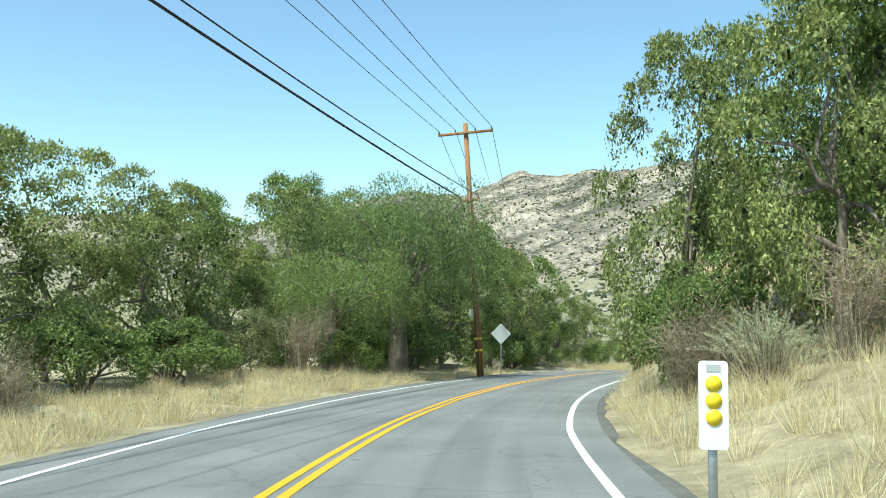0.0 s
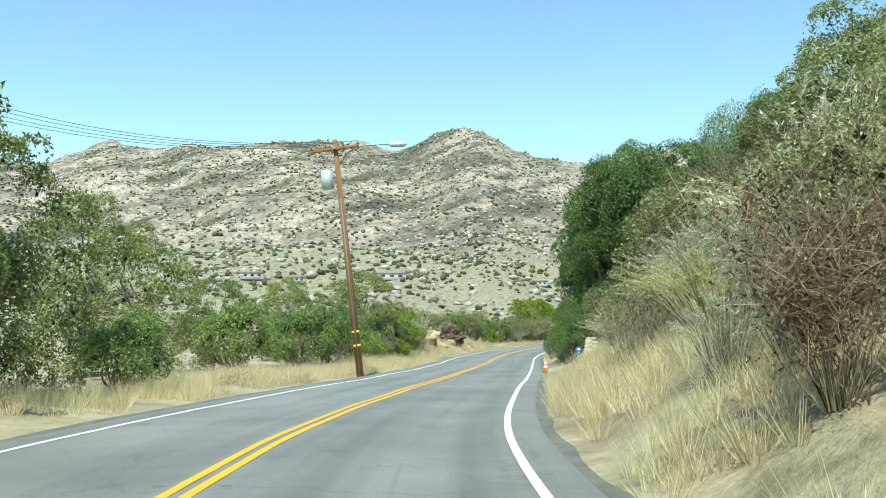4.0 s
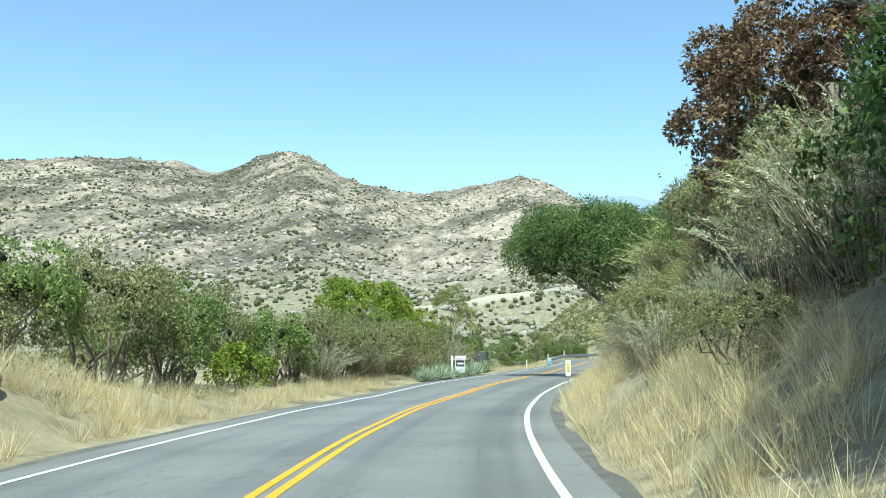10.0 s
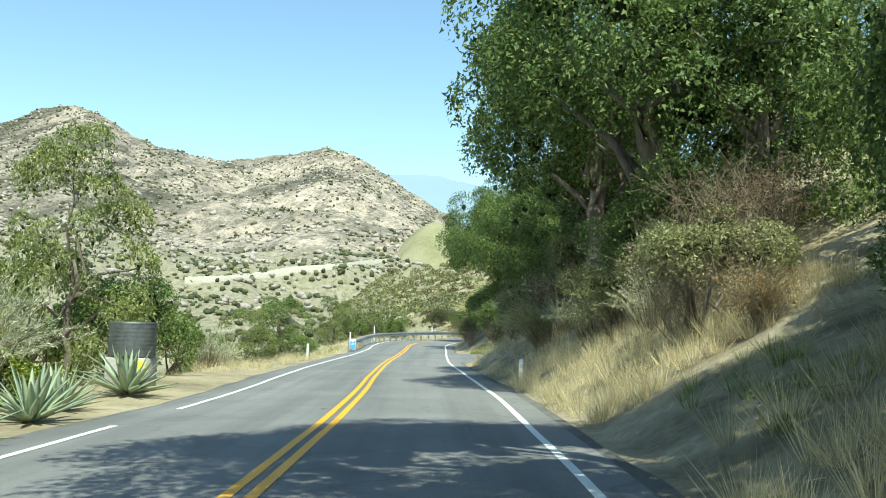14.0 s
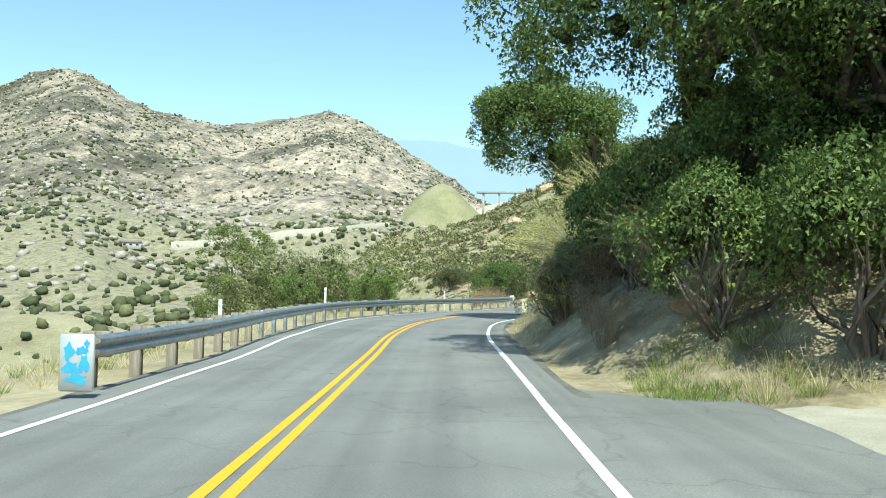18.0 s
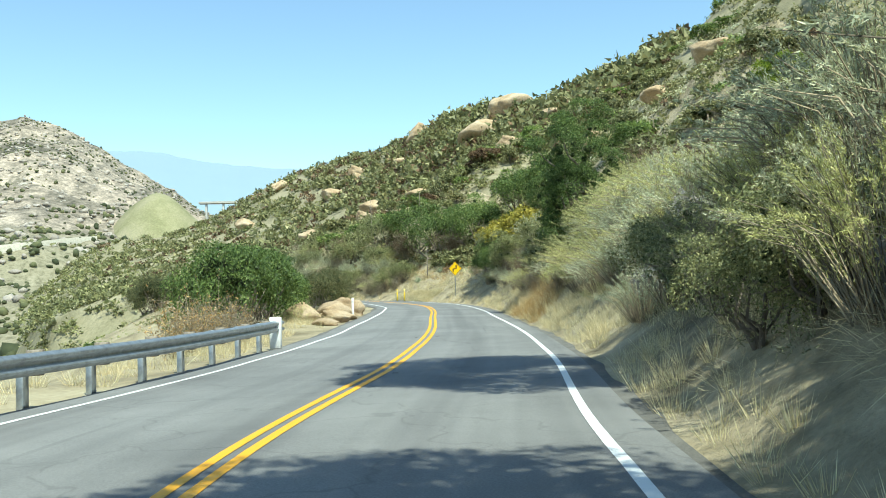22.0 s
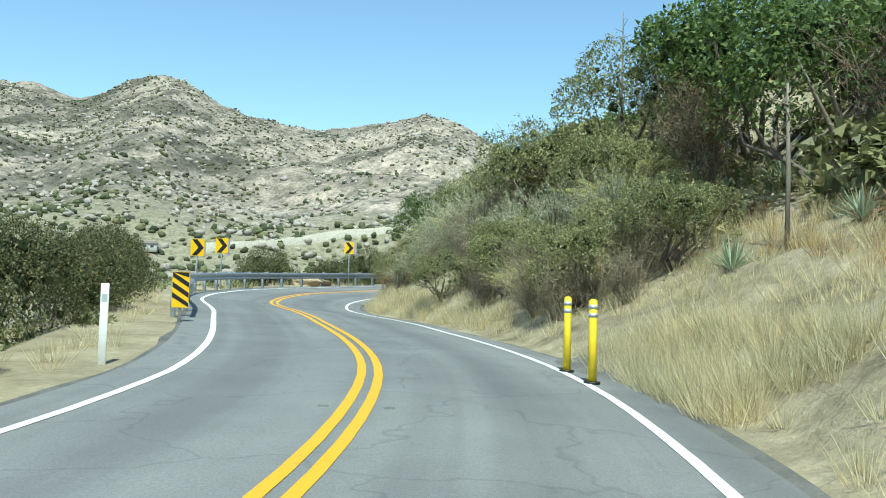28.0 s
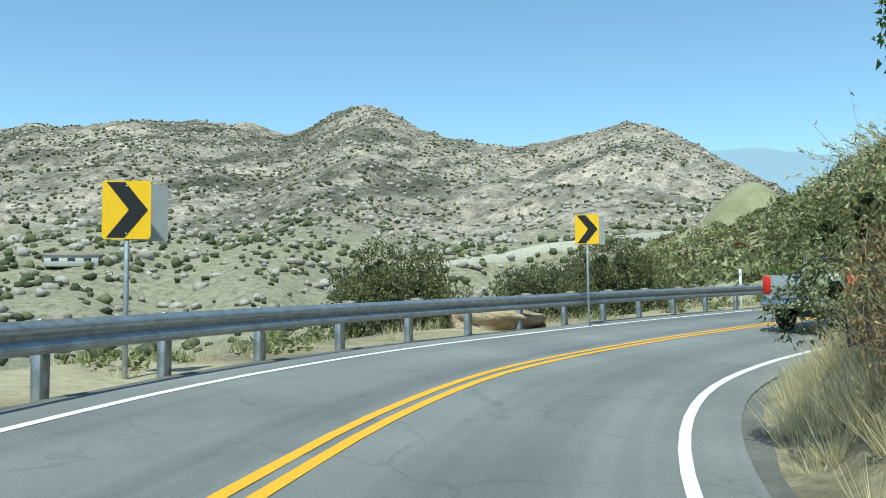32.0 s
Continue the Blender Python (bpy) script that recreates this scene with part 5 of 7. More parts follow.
# left-hand side
for a in [
    ("tree", 40, -13, 1.2), ("tree", 76, -11, 1.65, 1.3, 0), ("tree", 78.5, -14.5, 1.8, 1.4, 2), ("tree", 81, -11, 1.6, 1.2, 1), ("tree", 73, -14.5, 1.8, 1.3, 1), ("tree", 70.5, -11.5, 1.5, 1.2, 2), ("tree", 66, -11, 1.5, 1.1, 0), ("tree", 46, -12.5, 1.25, 1.15, 0), ("tree", 50.5, -12, 1.2, 1.15, 2), ("tree", 54.5, -12.8, 1.35, 1.15, 0), ("tree", 58, -12, 1.25, 1.1, 2), ("tree", 61.5, -12.4, 1.3, 1.1, 1), ("bush", 52, -9.8, 1.0, 1.2), ("bush", 56, -9.4, 0.9, 1.2), ("olivebush", 60, -9.6, 1.0),
    ("darkbush", 62.5, -8.4, 0.8, 0.8), ("twigs", 61, -7.6, 1.3, 1.2), ("tree", 65, -13, 1.05), ("pepper", 68.2, -6.5, 1.08, 1.12), ("pepper", 64.6, -8.0, 0.62, 0.85), ("bush", 64.8, -7.0, 0.9, 0.9), ("darkbush", 69.2, -6.6, 1.0, 1.0), ("darkbush", 72, -7.5, 1.2), ("tree", 44, -16, 1.1), ("tree", 73, -12, 1.1), ("twigs", 47.5, -8.5, 0.8),
    ("tree", 78, -8.4, 1.4, 1.15, 0), ("tree", 82, -8.0, 1.5, 1.15, 1), ("tree", 86.5, -7.8, 1.4, 1.15, 0), ("tree", 91, -8.0, 1.35, 1.1, 1), ("tree", 95.5, -8.2, 1.1, 1.0, 0), ("tree", 84, -12, 1.6, 1.2, 2), ("tree", 92, -12, 1.5, 1.2, 1), ("darkbush", 84.5, -6.6, 0.9, 0.9), ("darkbush", 80.5, -6.6, 0.8, 0.8), ("tree", 95, -10.5, 0.9), ("darkbush", 89, -6.9, 0.8),
    ("bush", 99, -6.6, 0.9, 0.9), ("tree", 104, -10.5, 1.0, 0.9), ("tree", 110, -12, 1.0, 1.0), ("bush", 111, -8.2, 1.2), ("tree", 101, -13, 0.9), ("tree", 116, -11, 0.75), ("bush", 121, -8.4, 1.3, 1.3), ("darkbush", 123.5, -7.6, 1.2, 1.1), ("tree", 127, -10.5, 0.75), ("bush", 127.5, -7.4, 1.0), ("brightbush", 131, -7.0, 1.0), ("bush", 133.5, -8.4, 1.1),
    ("tree", 138.5, -8.6, 1.05, 1.0, 2), ("sage", 149, -6.8, 2.0, 1.3), ("bush", 149.5, -9.0, 1.5, 1.3), ("dead", 151, -9.0, 1.4, 1.2), ("bright", 143.5, -6.8, 0.75, 0.7), ("olivebush", 147, -9.6, 1.7, 1.4), ("tree", 147, -12.5, 1.1, 1.0, 0), ("olivebush", 142.5, -9.2, 1.5), ("darkbush", 140, -7.2, 1.0), ("pale", 144, -7.2, 1.3, 1.0), ("brightbush", 139, -6.4, 0.8), ("olivebush", 146, -8.6, 1.2), ("twigs", 137, -7.0, 0.9), ("tree", 134.5, -13, 0.9),
    ("sage", 162, -7.2, 0.8), ("olivebush", 165, -9.6, 1.2), ("bush", 166, -8.2, 1.2, 1.1), ("olivebush", 168.5, -7.4, 1.4, 1.2), ("bush", 171.5, -7.4, 1.3, 1.2), ("olivebush", 174, -9.4, 1.5, 1.3), ("olivebush", 178, -9.8, 1.6, 1.3), ("brightbush", 176, -7, 1.0),
    ("sage", 188, -6.2, 1.3), ("olivebush", 185.5, -6.4, 1.2), ("olivebush", 191.2, -6.4, 1.3), ("strawbush", 193.6, -5.6, 0.7), ("sage", 182, -6.2, 1.1), ("bush", 180, -7.4, 1.2, 1.2), ("olivebush", 183, -7.8, 1.3, 1.3), ("bush", 186.5, -7.8, 1.2, 1.2), ("olivebush", 189.5, -8.4, 1.4, 1.3), ("bush", 193, -7.8, 1.1), ("bright", 197, -10.0, 1.15, 1.1), ("bright", 202, -10.2, 1.25, 1.1), ("bright", 207, -10.0, 1.2, 1.0), ("bright", 211, -9.4, 1.05, 0.9), ("olivebush", 204, -7.6, 1.4, 1.2), ("olivebush", 195.5, -7.4, 1.3, 1.2), ("olivebush", 199, -8.0, 1.1),
    ("tree", 210, -12, 1.1, 0.9), ("tree", 217, -7.8, 1.25, 0.85), ("sage", 208.5, -6.6, 1.6, 1.3), ("sage", 209.6, -8.0, 1.3, 1.3), ("brightbush", 208.6, -5.9, 0.6, 0.7), ("tree", 221, -10.4, 0.8, 0.8), ("darkbush", 219, -7.0, 1.2), ("bush", 223.5, -6.8, 0.9), ("sage", 226, -6.2, 0.8), ("sage", 229, -6.2, 0.7),
    ("bush", 231.5, -7.6, 0.8), ("tree", 242.5, -6.4, 0.62, 0.75, 1), ("tree", 239, -7.4, 0.6, 0.7, 0), ("bush", 246, -6.2, 0.7, 0.9), ("bush", 251, -8.4, 0.6), ("olivebush", 284.5, -9.0, 1.9, 1.6), ("olivebush", 281.5, -10, 1.5, 1.3), ("tree", 276.5, -8.4, 0.85, 0.9, 2), ("bush", 289, -6.4, 1.1, 0.9), ("bush", 290.5, -7.6, 1.1, 1.0), ("bush", 284.5, -7.4, 1.25, 0.9), ("bush", 281.5, -7.8, 1.2, 0.9), ("bush", 294, -9.2, 1.2),
    ("strawbush", 309.5, -7.2, 1.2, 1.2), ("strawbush", 313, -7.0, 1.1, 1.2), ("twigs", 311.5, -6.2, 0.8), ("darkbush", 318.5, -8.2, 1.7, 1.35), ("darkbush", 322, -8.0, 1.7, 1.35), ("darkbush", 325.5, -8.2, 1.7, 1.35), ("darkbush", 329.5, -8.6, 1.7, 1.35), ("darkbush", 334, -9.2, 1.7, 1.35), ("pale", 324, -6.2, 0.5, 0.6),
    ("sumac", 340, -6.8, 0.94, 0.83), ("sumac", 343.5, -6.4, 0.98, 0.75), ("sumac", 349.5, -6.2, 0.94, 0.75), ("olivebush", 353, -6.0, 1.1, 1.0), ("brightbush", 350.5, -4.8, 0.6), ("sumac", 356, -6.0, 0.86, 0.75), ("sumac", 363, -6.0, 0.86, 0.75), ("sumac", 367.5, -5.8, 0.82, 0.75), ("sumac", 371, -5.8, 0.86, 0.75),
    ("sumac", 375, -5.6, 0.82, 0.75), ("sumac", 378.5, -5.8, 0.94, 0.68), ("sumac", 385, -8.2, 1.48, 0.98), ("sumac", 387.5, -9.0, 1.40, 0.98), ("sumac", 397.4, -8.0, 1.3, 0.95), ("sumac", 399.4, -9.4, 1.3, 0.95), ("sumac", 404.6, -8.6, 1.3, 0.95), ("sumac", 407.4, -8.0, 1.3, 0.95), ("sumac", 409, -7.6, 0.8, 0.8), ("bush", 416, -6.4, 1.0, 1.0), ("sumac", 421, -6.6, 0.86, 0.75),
]:
    put(a[0], a[1], a[2], a[3], *(a[4:]))
for _k in range(26):
    _s = 190.5 + 0.46 * _k + float(rng.uniform(-0.3, 0.3))
    if not 196.2 < _s < 197.6:
        put("agave", _s, -float(rng.uniform(3.75, 5.4)), float(rng.uniform(0.45, 0.8)))
for _s, _d, _h in ((195.4, -4.6, 0.6), (203.4, -4.0, 0.8), (206.2, -4.2, 0.85), (208.2, -4.6, 0.8), (211.3, -4.5, 1.0), (214.6, -5.6, 0.9)):
    put("agave", _s, _d, _h)
for _s, _d, _h in ((360.2, 6.4, 0.9), (358.9, 7.8, 0.85), (364.5, 10.6, 1.2), (371, 12, 1.0)):
    put("yucca", _s, _d, _h)

# brush that covers the bank between the larger shrubs
_mix = ["sage"] * 5 + ["twigs"] * 4 + ["olivebush"] * 3 + ["pale"] * 4 + ["dead"]
_brush = np.random.default_rng(23)
for _a, _b, _near, _far, _step in ((63, 106, 2.0, 6.5, 0.55), (147, 196, 2.2, 5.5, 0.55), (208, 230, 2.0, 5.0, 0.7), (254, 268, 1.6, 4.6, 0.42), (268, 294, 2.6, 6.0, 0.62), (287, 300, 1.8, 4.4, 0.4), (318, 349, 2.0, 6.5, 0.45), (362, 394, 1.7, 5.5, 0.36)):
    _s = float(_a)
    while _s < _b:
        _kind = _mix[int(_brush.integers(len(_mix)))]
        _u = float(_brush.random())
        put(_kind, _s, float(right_edge(_s)) + _near + (_far - _near) * _u, float(_brush.uniform(0.45, 0.75) + 0.4 * _u))
        _s += _step * float(_brush.uniform(0.5, 1.5))

for _k in range(64):
    _s = float(_brush.uniform(294, 319))
    _u = float(_brush.random())
    put("pale" if _k % 2 == 0 else "sage", _s, float(right_edge(_s)) + (3.2 if _s < 304 else 2.0) + 4.0 * _u, 0.7 + 0.6 * _u)

# scrub over the hill on the right and down the slope on the left
for i in range(240):
    _s, _d = float(rng.uniform(318, 428)), float(8.5 + 55 * rng.random() ** 1.2)
    if rng.random() < 0.8:
        put("chap", _s, _d, float(rng.uniform(0.6, 1.3)), float(rng.uniform(0.8, 1.5)), lift=-0.25)
    else:
        put("chapbrown", _s, _d, float(rng.uniform(0.7, 1.2)), float(rng.uniform(0.9, 1.5)), lift=-0.25)


def open_ground(s, d):
    """True where no driveway opens off the road."""
    return ~((d > 3) & (d < 13) & (((s > 112.5) & (s < 122.8)) | ((s > 235) & (s < 250.5))))


def thicket(name, label, n, per, leaf, mat, s0, s1, d0, d1, tall, seed, wide=0.55, ridge=False):
    """Low leafy clumps that cover a slope, in one mesh."""
    g = np.random.default_rng(seed)
    s, d = g.uniform(s0, s1, n), d0 + (d1 - d0) * g.random(n) ** (0.7 if ridge else 1.15)
    if ridge:
        x, y, z = spur_at(s, d)
    else:
        x, y, zr = on_road(s, d)
        z = height(x, y, s, d)
    if not ridge:
        clear = open_ground(s, d)
        s, d, x, y, z = s[clear], d[clear], x[clear], y[clear], z[clear]
        n = len(s)
    r = g.uniform(0.5, 1.2, n) * tall
    u = unit(g.normal(size=(n * per, 3)))
    u[:, 2] = np.abs(u[:, 2]) * 0.9 + 0.02
    k = np.repeat(np.arange(n), per)
    wob = 0.75 + 0.35 * waves(u[:, 0] * 3 + k * 1.7, u[:, 1] * 3 + k, 1.0, seed)
    p = np.c_[x, y, z - 0.1][k] + u * (r[k] * wob * g.uniform(0.6, 1.05, n * per))[:, None] * np.array([1.25, 1.25, 0.9])
    v, f = leaves(p, u * 0.7 + g.normal(size=u.shape) * 0.6, leaf * g.uniform(0.6, 1.4, n * per), wide, 0.0, wide > 0.4)
    return tagged(new(name, raw_mesh(name, v, f, mat)), label, "scrub", kind="stuff")


thicket("chaparral", "grey-green chaparral covering the far ridge", 1500, 46, 1.12, MAT["chaparral"], 42, 99, 0.34, 1.02, 2.4, 211, 0.6, True)
thicket("chaparral", "olive scrub patches on the far ridge", 500, 60, 0.9, MAT["olive"], 42, 99, 0.34, 1.02, 2.2, 212, 0.6, True)
thicket("chaparral", "olive chaparral on the shoulder of the ridge", 420, 60, 0.9, MAT["olive"], 35, 47, 0.3, 1.02, 2.2, 214, 0.6, True)
thicket("chaparral", "dark olive chaparral along the foot of the ridge", 420, 60, 0.9, MAT["chaparral"], 35, 62, 0.3, 0.55, 2.2, 215, 0.6, True)
thicket("dry_scrub", "reddish-brown dry scrub on the far ridge", 600, 50, 0.9, MAT["brown"], 45, 99, 0.34, 1.02, 2.0, 213, 0.6, True)
thicket("undergrowth", "grey-brown twiggy undergrowth on the bank", 380, 200, 0.26, MAT["twig"], 144, 300, 4.8, 9, 0.55, 221, 0.011)
thicket("undergrowth", "grey-green dry undergrowth on the bank", 420, 240, 0.062, MAT["drygreen"], 44, 330, 4.8, 9, 0.5, 222, 0.2)
thicket("undergrowth", "straw-brown undergrowth on the steep bank", 340, 200, 0.3, MAT["straw"], 136, 320, 4.4, 9.5, 0.5, 223, 0.009)
thicket("undergrowth", "dense twiggy undergrowth below the oaks", 220, 240, 0.062, MAT["drygreen"], 250, 300, 5.0, 7.5, 0.55, 224, 0.2)
thicket("undergrowth", "dense twiggy undergrowth below the oaks", 50, 260, 0.24, MAT["twig"], 128, 136, 4.5, 8, 0.5, 225, 0.011)
thicket("undergrowth", "grey twiggy undergrowth behind the verge", 260, 220, 0.08, MAT["drygreen"], 40, 215, -5.2, -11, 0.6, 226, 0.25)
thicket("undergrowth", "low green undergrowth behind the rail", 240, 130, 0.13, MAT["olive"], 336, 425, -4.2, -10, 0.5, 227, 0.4)
thicket("chaparral", "low grey-green chaparral covering the hillside", 800, 80, 0.34, MAT["chaparral"], 318, 430, 8.5, 62, 1.0, 201)
thicket("chaparral", "low olive chaparral covering the hillside", 420, 80, 0.32, MAT["olive"], 318, 430, 8.5, 62, 0.9, 202)
thicket("chaparral", "bright green low scrub on the hillside", 160, 110, 0.28, MAT["green"], 318, 430, 8, 50, 1.0, 203)
thicket("chaparral", "grey-green chaparral over the brow of the hill", 420, 90, 0.32, MAT["chaparral"], 345, 450, 42, 85, 1.3, 206)
thicket("chaparral", "grey-green chaparral on the steep hillside", 620, 90, 0.21, MAT["chaparral"], 330, 366, 10, 36, 0.75, 207)
thicket("chaparral", "pale sage scrub on the steep hillside", 480, 90, 0.16, MAT["sage"], 318, 366, 7, 34, 0.6, 208)
thicket("dry_scrub", "dry brown scrub on the hillside", 260, 90, 0.26, MAT["brown"], 318, 430, 8, 55, 0.8, 204)
thicket("chaparral", "low chaparral on the slope above the road", 260, 110, 0.28, MAT["olive"], 215, 318, 12, 45, 1.0, 205)
for i in range(44):
    put("chap", float(rng.uniform(215, 430)), float(-13 - 60 * rng.random() ** 1.3), float(rng.uniform(0.6, 1.2)), float(rng.uniform(0.8, 1.4)), int(rng.integers(4)), lift=-0.25)
for i in range(16):
    put("chap", float(rng.uniform(60, 240)), float(14 + 30 * rng.random()), float(rng.uniform(0.8, 1.4)), None, int(rng.integers(4)), lift=-0.25)


# ---- dry grass ----
def tufts(s0, s1, d0, d1, n, blades, h, spread=0.24, slender=0.007):
    """Grass tufts between two distances from the road's centre line."""
    s, d = rng.uniform(s0, s1, n), rng.uniform(min(d0, d1), max(d0, d1), n)
    keep = (waves(s, d, 2.6, 5) + 0.5 * waves(s, d, 0.8, 9) > -0.55) & (open_ground(s, d) | (s < 114.5))
    s, d = s[keep], d[keep]
    d = np.where(d > 0, d + right_edge(s) - 3.1, d - left_edge(s) + 3.1)
    x, y, zr = on_road(s, d)
    z = height(x, y, s, d)
    k = np.repeat(np.arange(len(s)), int(blades * 3.5))
    m = len(k)
    az, out = rng.uniform(0, 2 * np.pi, m), rng.random(m) ** 0.7
    p = np.c_[x[k] + np.cos(az) * out * spread * 0.6, y[k] + np.sin(az) * out * spread * 0.6, z[k] - 0.03]
    hh = h * (0.65 + 0.7 * rng.random(len(s)))[k] * rng.uniform(0.55, 1.15, m)
    a = np.c_[np.cos(az) * out * 0.5, np.sin(az) * out * 0.5, np.ones(m)] + rng.normal(size=(m, 3)) * 0.1
    a = unit(a)
    side = unit(np.cross(a, rng.normal(size=(m, 3)))) * (slender * rng.uniform(0.6, 1.4, m))[:, None]
    bend = np.c_[np.cos(az) * out, np.sin(az) * out, -0.35 * out] * (0.28 * hh)[:, None]
    tip = p + a * hh[:, None] + bend
    v = np.stack([p - side * 0.6, p + side * 0.6, tip], 1).reshape(-1, 3)
    i = np.arange(m)[:, None] * 3
    return v, np.c_[i, i + 1, i + 2]


def grass(name, label, mat, belts):
    v, f = join([tufts(*b) for b in belts])
    return tagged(new(name, raw_mesh(name, v, f, mat)), label, "grass", kind="stuff")


grass("dry_grass", "tall straw-coloured dry grass along the bank", MAT["straw"], [
    (58, 108.5, 3.95, 6.0, 800, 12, 0.48), (136, 186, 3.95, 5.8, 900, 12, 0.5), (134, 150, 5.4, 10, 460, 12, 0.6), (186, 202, 3.95, 6.0, 360, 13, 0.48), (206, 218, 3.95, 8, 420, 12, 0.5), (218, 236, 3.95, 6, 160, 10, 0.4), (250, 258, 6, 11, 200, 10, 0.5),
    (262, 300, 3.95, 5.4, 300, 10, 0.36), (302, 345, 3.95, 5.7, 600, 12, 0.42), (316, 346, 5.5, 9.5, 340, 11, 0.42), (345, 372, 3.95, 9.5, 520, 11, 0.38), (354, 359, 3.7, 5.4, 200, 13, 0.55), (366, 400, 3.95, 5.0, 560, 12, 0.42), (30, 58, 3.95, 9, 600, 11, 0.5), (352, 385, 6, 12, 500, 10, 0.5)])
grass("dry_grass", "straw-coloured dry grass on the verge", MAT["straw"], [
    (30, 66, -4.35, -10.5, 1500, 11, 0.5), (66, 80, -4.35, -6.5, 240, 10, 0.4), (92, 132, -4.35, -7.5, 1100, 11, 0.55), (132, 166, -4.35, -7.5, 900, 11, 0.6), (166, 190, -4.35, -6.5, 330, 11, 0.5), (222, 250, -4.35, -9, 420, 9, 0.4), (250, 310, -4.35, -10, 700, 9, 0.45), (306, 325, -4.35, -7, 160, 9, 0.4), (340, 372, -4.35, -8, 160, 9, 0.35), (372, 420, -4.35, -12, 420, 9, 0.35)])
grass("rusty_grass", "rust-brown dry grass on the bank", MAT["rust"], [
    (187, 197, 4.8, 6.5, 110, 12, 0.6), (168, 186, 5.4, 8.0, 160, 12, 0.5), (316, 324, 3.95, 6.4, 120, 13, 0.8), (246, 252, 8.5, 12, 120, 11, 0.45), (374, 388, 5.4, 8, 200, 11, 0.6), (354, 372, 7, 12, 200, 10, 0.5)])
grass("green_grass", "short green grass by the driveway", MAT["lawn"], [
    (107.5, 114.6, 3.9, 10, 1500, 14, 0.17, 0.16, 0.009), (300, 313, 5.2, 7.2, 200, 11, 0.35), (250, 254, 4.8, 7, 130, 10, 0.3), (196, 205, 4.8, 6, 60, 11, 0.4), (240, 262, -5, -12, 260, 9, 0.3), (378, 420, -8, -16, 300, 9, 0.35)])


# ---- rocks ----
def rock_mesh(name, seed, mat, flat=0.7, planes=13, soft=22.0, rough=0.09, beds=0.0):
    """A weathered block: flat faces met by rounded edges, with hollows and cracks."""
    g = np.random.default_rng(seed)
    bm = bmesh.new()
    bmesh.ops.create_icosphere(bm, subdivisions=4, radius=1.0)
    co = np.array([v.co[:] for v in bm.verts])
    nrm = unit(g.normal(size=(planes, 3)) * np.array([1, 1, 0.8]))
    far = g.uniform(0.72, 1.05, planes)
    lean = np.clip(co @ nrm.T, 0, 1) / far
    r = 1.0 / np.maximum((lean ** soft).sum(1) ** (1 / soft), 0.62)
    crack = Vector(tuple(unit(g.normal(size=(1, 3)))[0]))
    o = Vector((seed * 3.7, seed * 1.3, seed * 7.9))
    for v, k in zip(bm.verts, r):
        n = noise.noise(v.co * 1.6 + o) * rough + noise.noise(v.co * 4.0 + o) * rough * 0.5 + noise.noise(v.co * 9.0 + o) * rough * 0.25
        gap = abs(v.co.dot(crack) - 0.25 + 0.1 * noise.noise(v.co * 2.0 + o))
        v.co = v.co * (float(k) + n - 0.16 * math.exp(-(gap / 0.05) ** 2))
        if beds:
            v.co *= 1 + beds * (noise.cell(Vector((v.co.x * 2.2, v.co.y * 2.2, v.co.z * 4.5)) + o) + 0.6 * noise.cell(Vector((0.5, 0.5, v.co.z * 7))))
        v.co.z *= flat
    me = bpy.data.meshes.new(name)
    bm.to_mesh(me)
    bm.free()
    if not beds:
        me.shade_smooth()
    me.materials.append(mat)
    return me


ROCKS = {"tan": [rock_mesh("boulder", k, MAT["rock_tan"], 0.75) for k in (1, 2, 3)], "grey": [rock_mesh("boulder", k, MAT["rock_grey"], 0.85, 16, 26.0, 0.14, 0.07) for k in (4, 5, 6)], "dark": [rock_mesh("rock", 7, MAT["rock_dark"], 1.0, 14, 20.0, 0.14, 0.16)]}
ROCK_LABEL = {"tan": "rounded tan sandstone boulder half in soil", "grey": "cracked grey rock face in the bank", "dark": "dark brown layered shale outcrop"}


def slab(s, d, h, sx, sy, sz, k, turn, tip):
    """A tilted sandstone slab of the outcrop, h over the road's level."""
    x, y, z = on_road(s, d)
    ob = new("boulder", ROCKS["tan"][k])
    ob.matrix_basis = Matrix.Translation((float(x), float(y), float(z) + h)) @ Matrix.Rotation(radians(heading(s) + turn), 4, "Z") @ Matrix.Rotation(radians(tip), 4, "Y") @ Matrix.Diagonal((sx, sy, sz, 1))
    return tagged(ob, "smooth cracked tan sandstone slab in the bank", "rock", "slabs of the roadside outcrop")


for a in [(59.2, 5.2, 0.85, 1.15, 1.5, 0.75, 0, 10, -35), (59.8, 6.3, 2.2, 1.3, 1.5, 0.85, 1, -15, -45), (60.4, 7.3, 3.5, 1.4, 1.6, 0.9, 0, 20, -45), (61.7, 5.5, 2.5, 0.65, 0.85, 0.9, 2, 40, -20), (58.4, 7.0, 2.6, 1.3, 1.3, 0.8, 2, 5, -40), (60.9, 5.2, 1.5, 0.5, 0.6, 0.55, 1, 70, 0), (57.8, 5.0, 0.2, 0.5, 0.6, 0.35, 2, 30, -10)]:
    slab(*a)


def rock(kind, s, d, sx, sy, sz, k=0, turn=0, sink=0.3, group="boulders beside the road"):
    x, y, z = ground_at(s, d)
    ob = new("boulder", ROCKS[kind][k % len(ROCKS[kind])])
    ob.matrix_basis = Matrix.Translation((x, y, z + sz * (0.75 - sink) * 0.6)) @ Matrix.Rotation(radians(heading(s) + turn), 4, "Z") @ Matrix.Diagonal((sx, sy, sz, 1))
    return tagged(ob, ROCK_LABEL[kind], "rock", group)


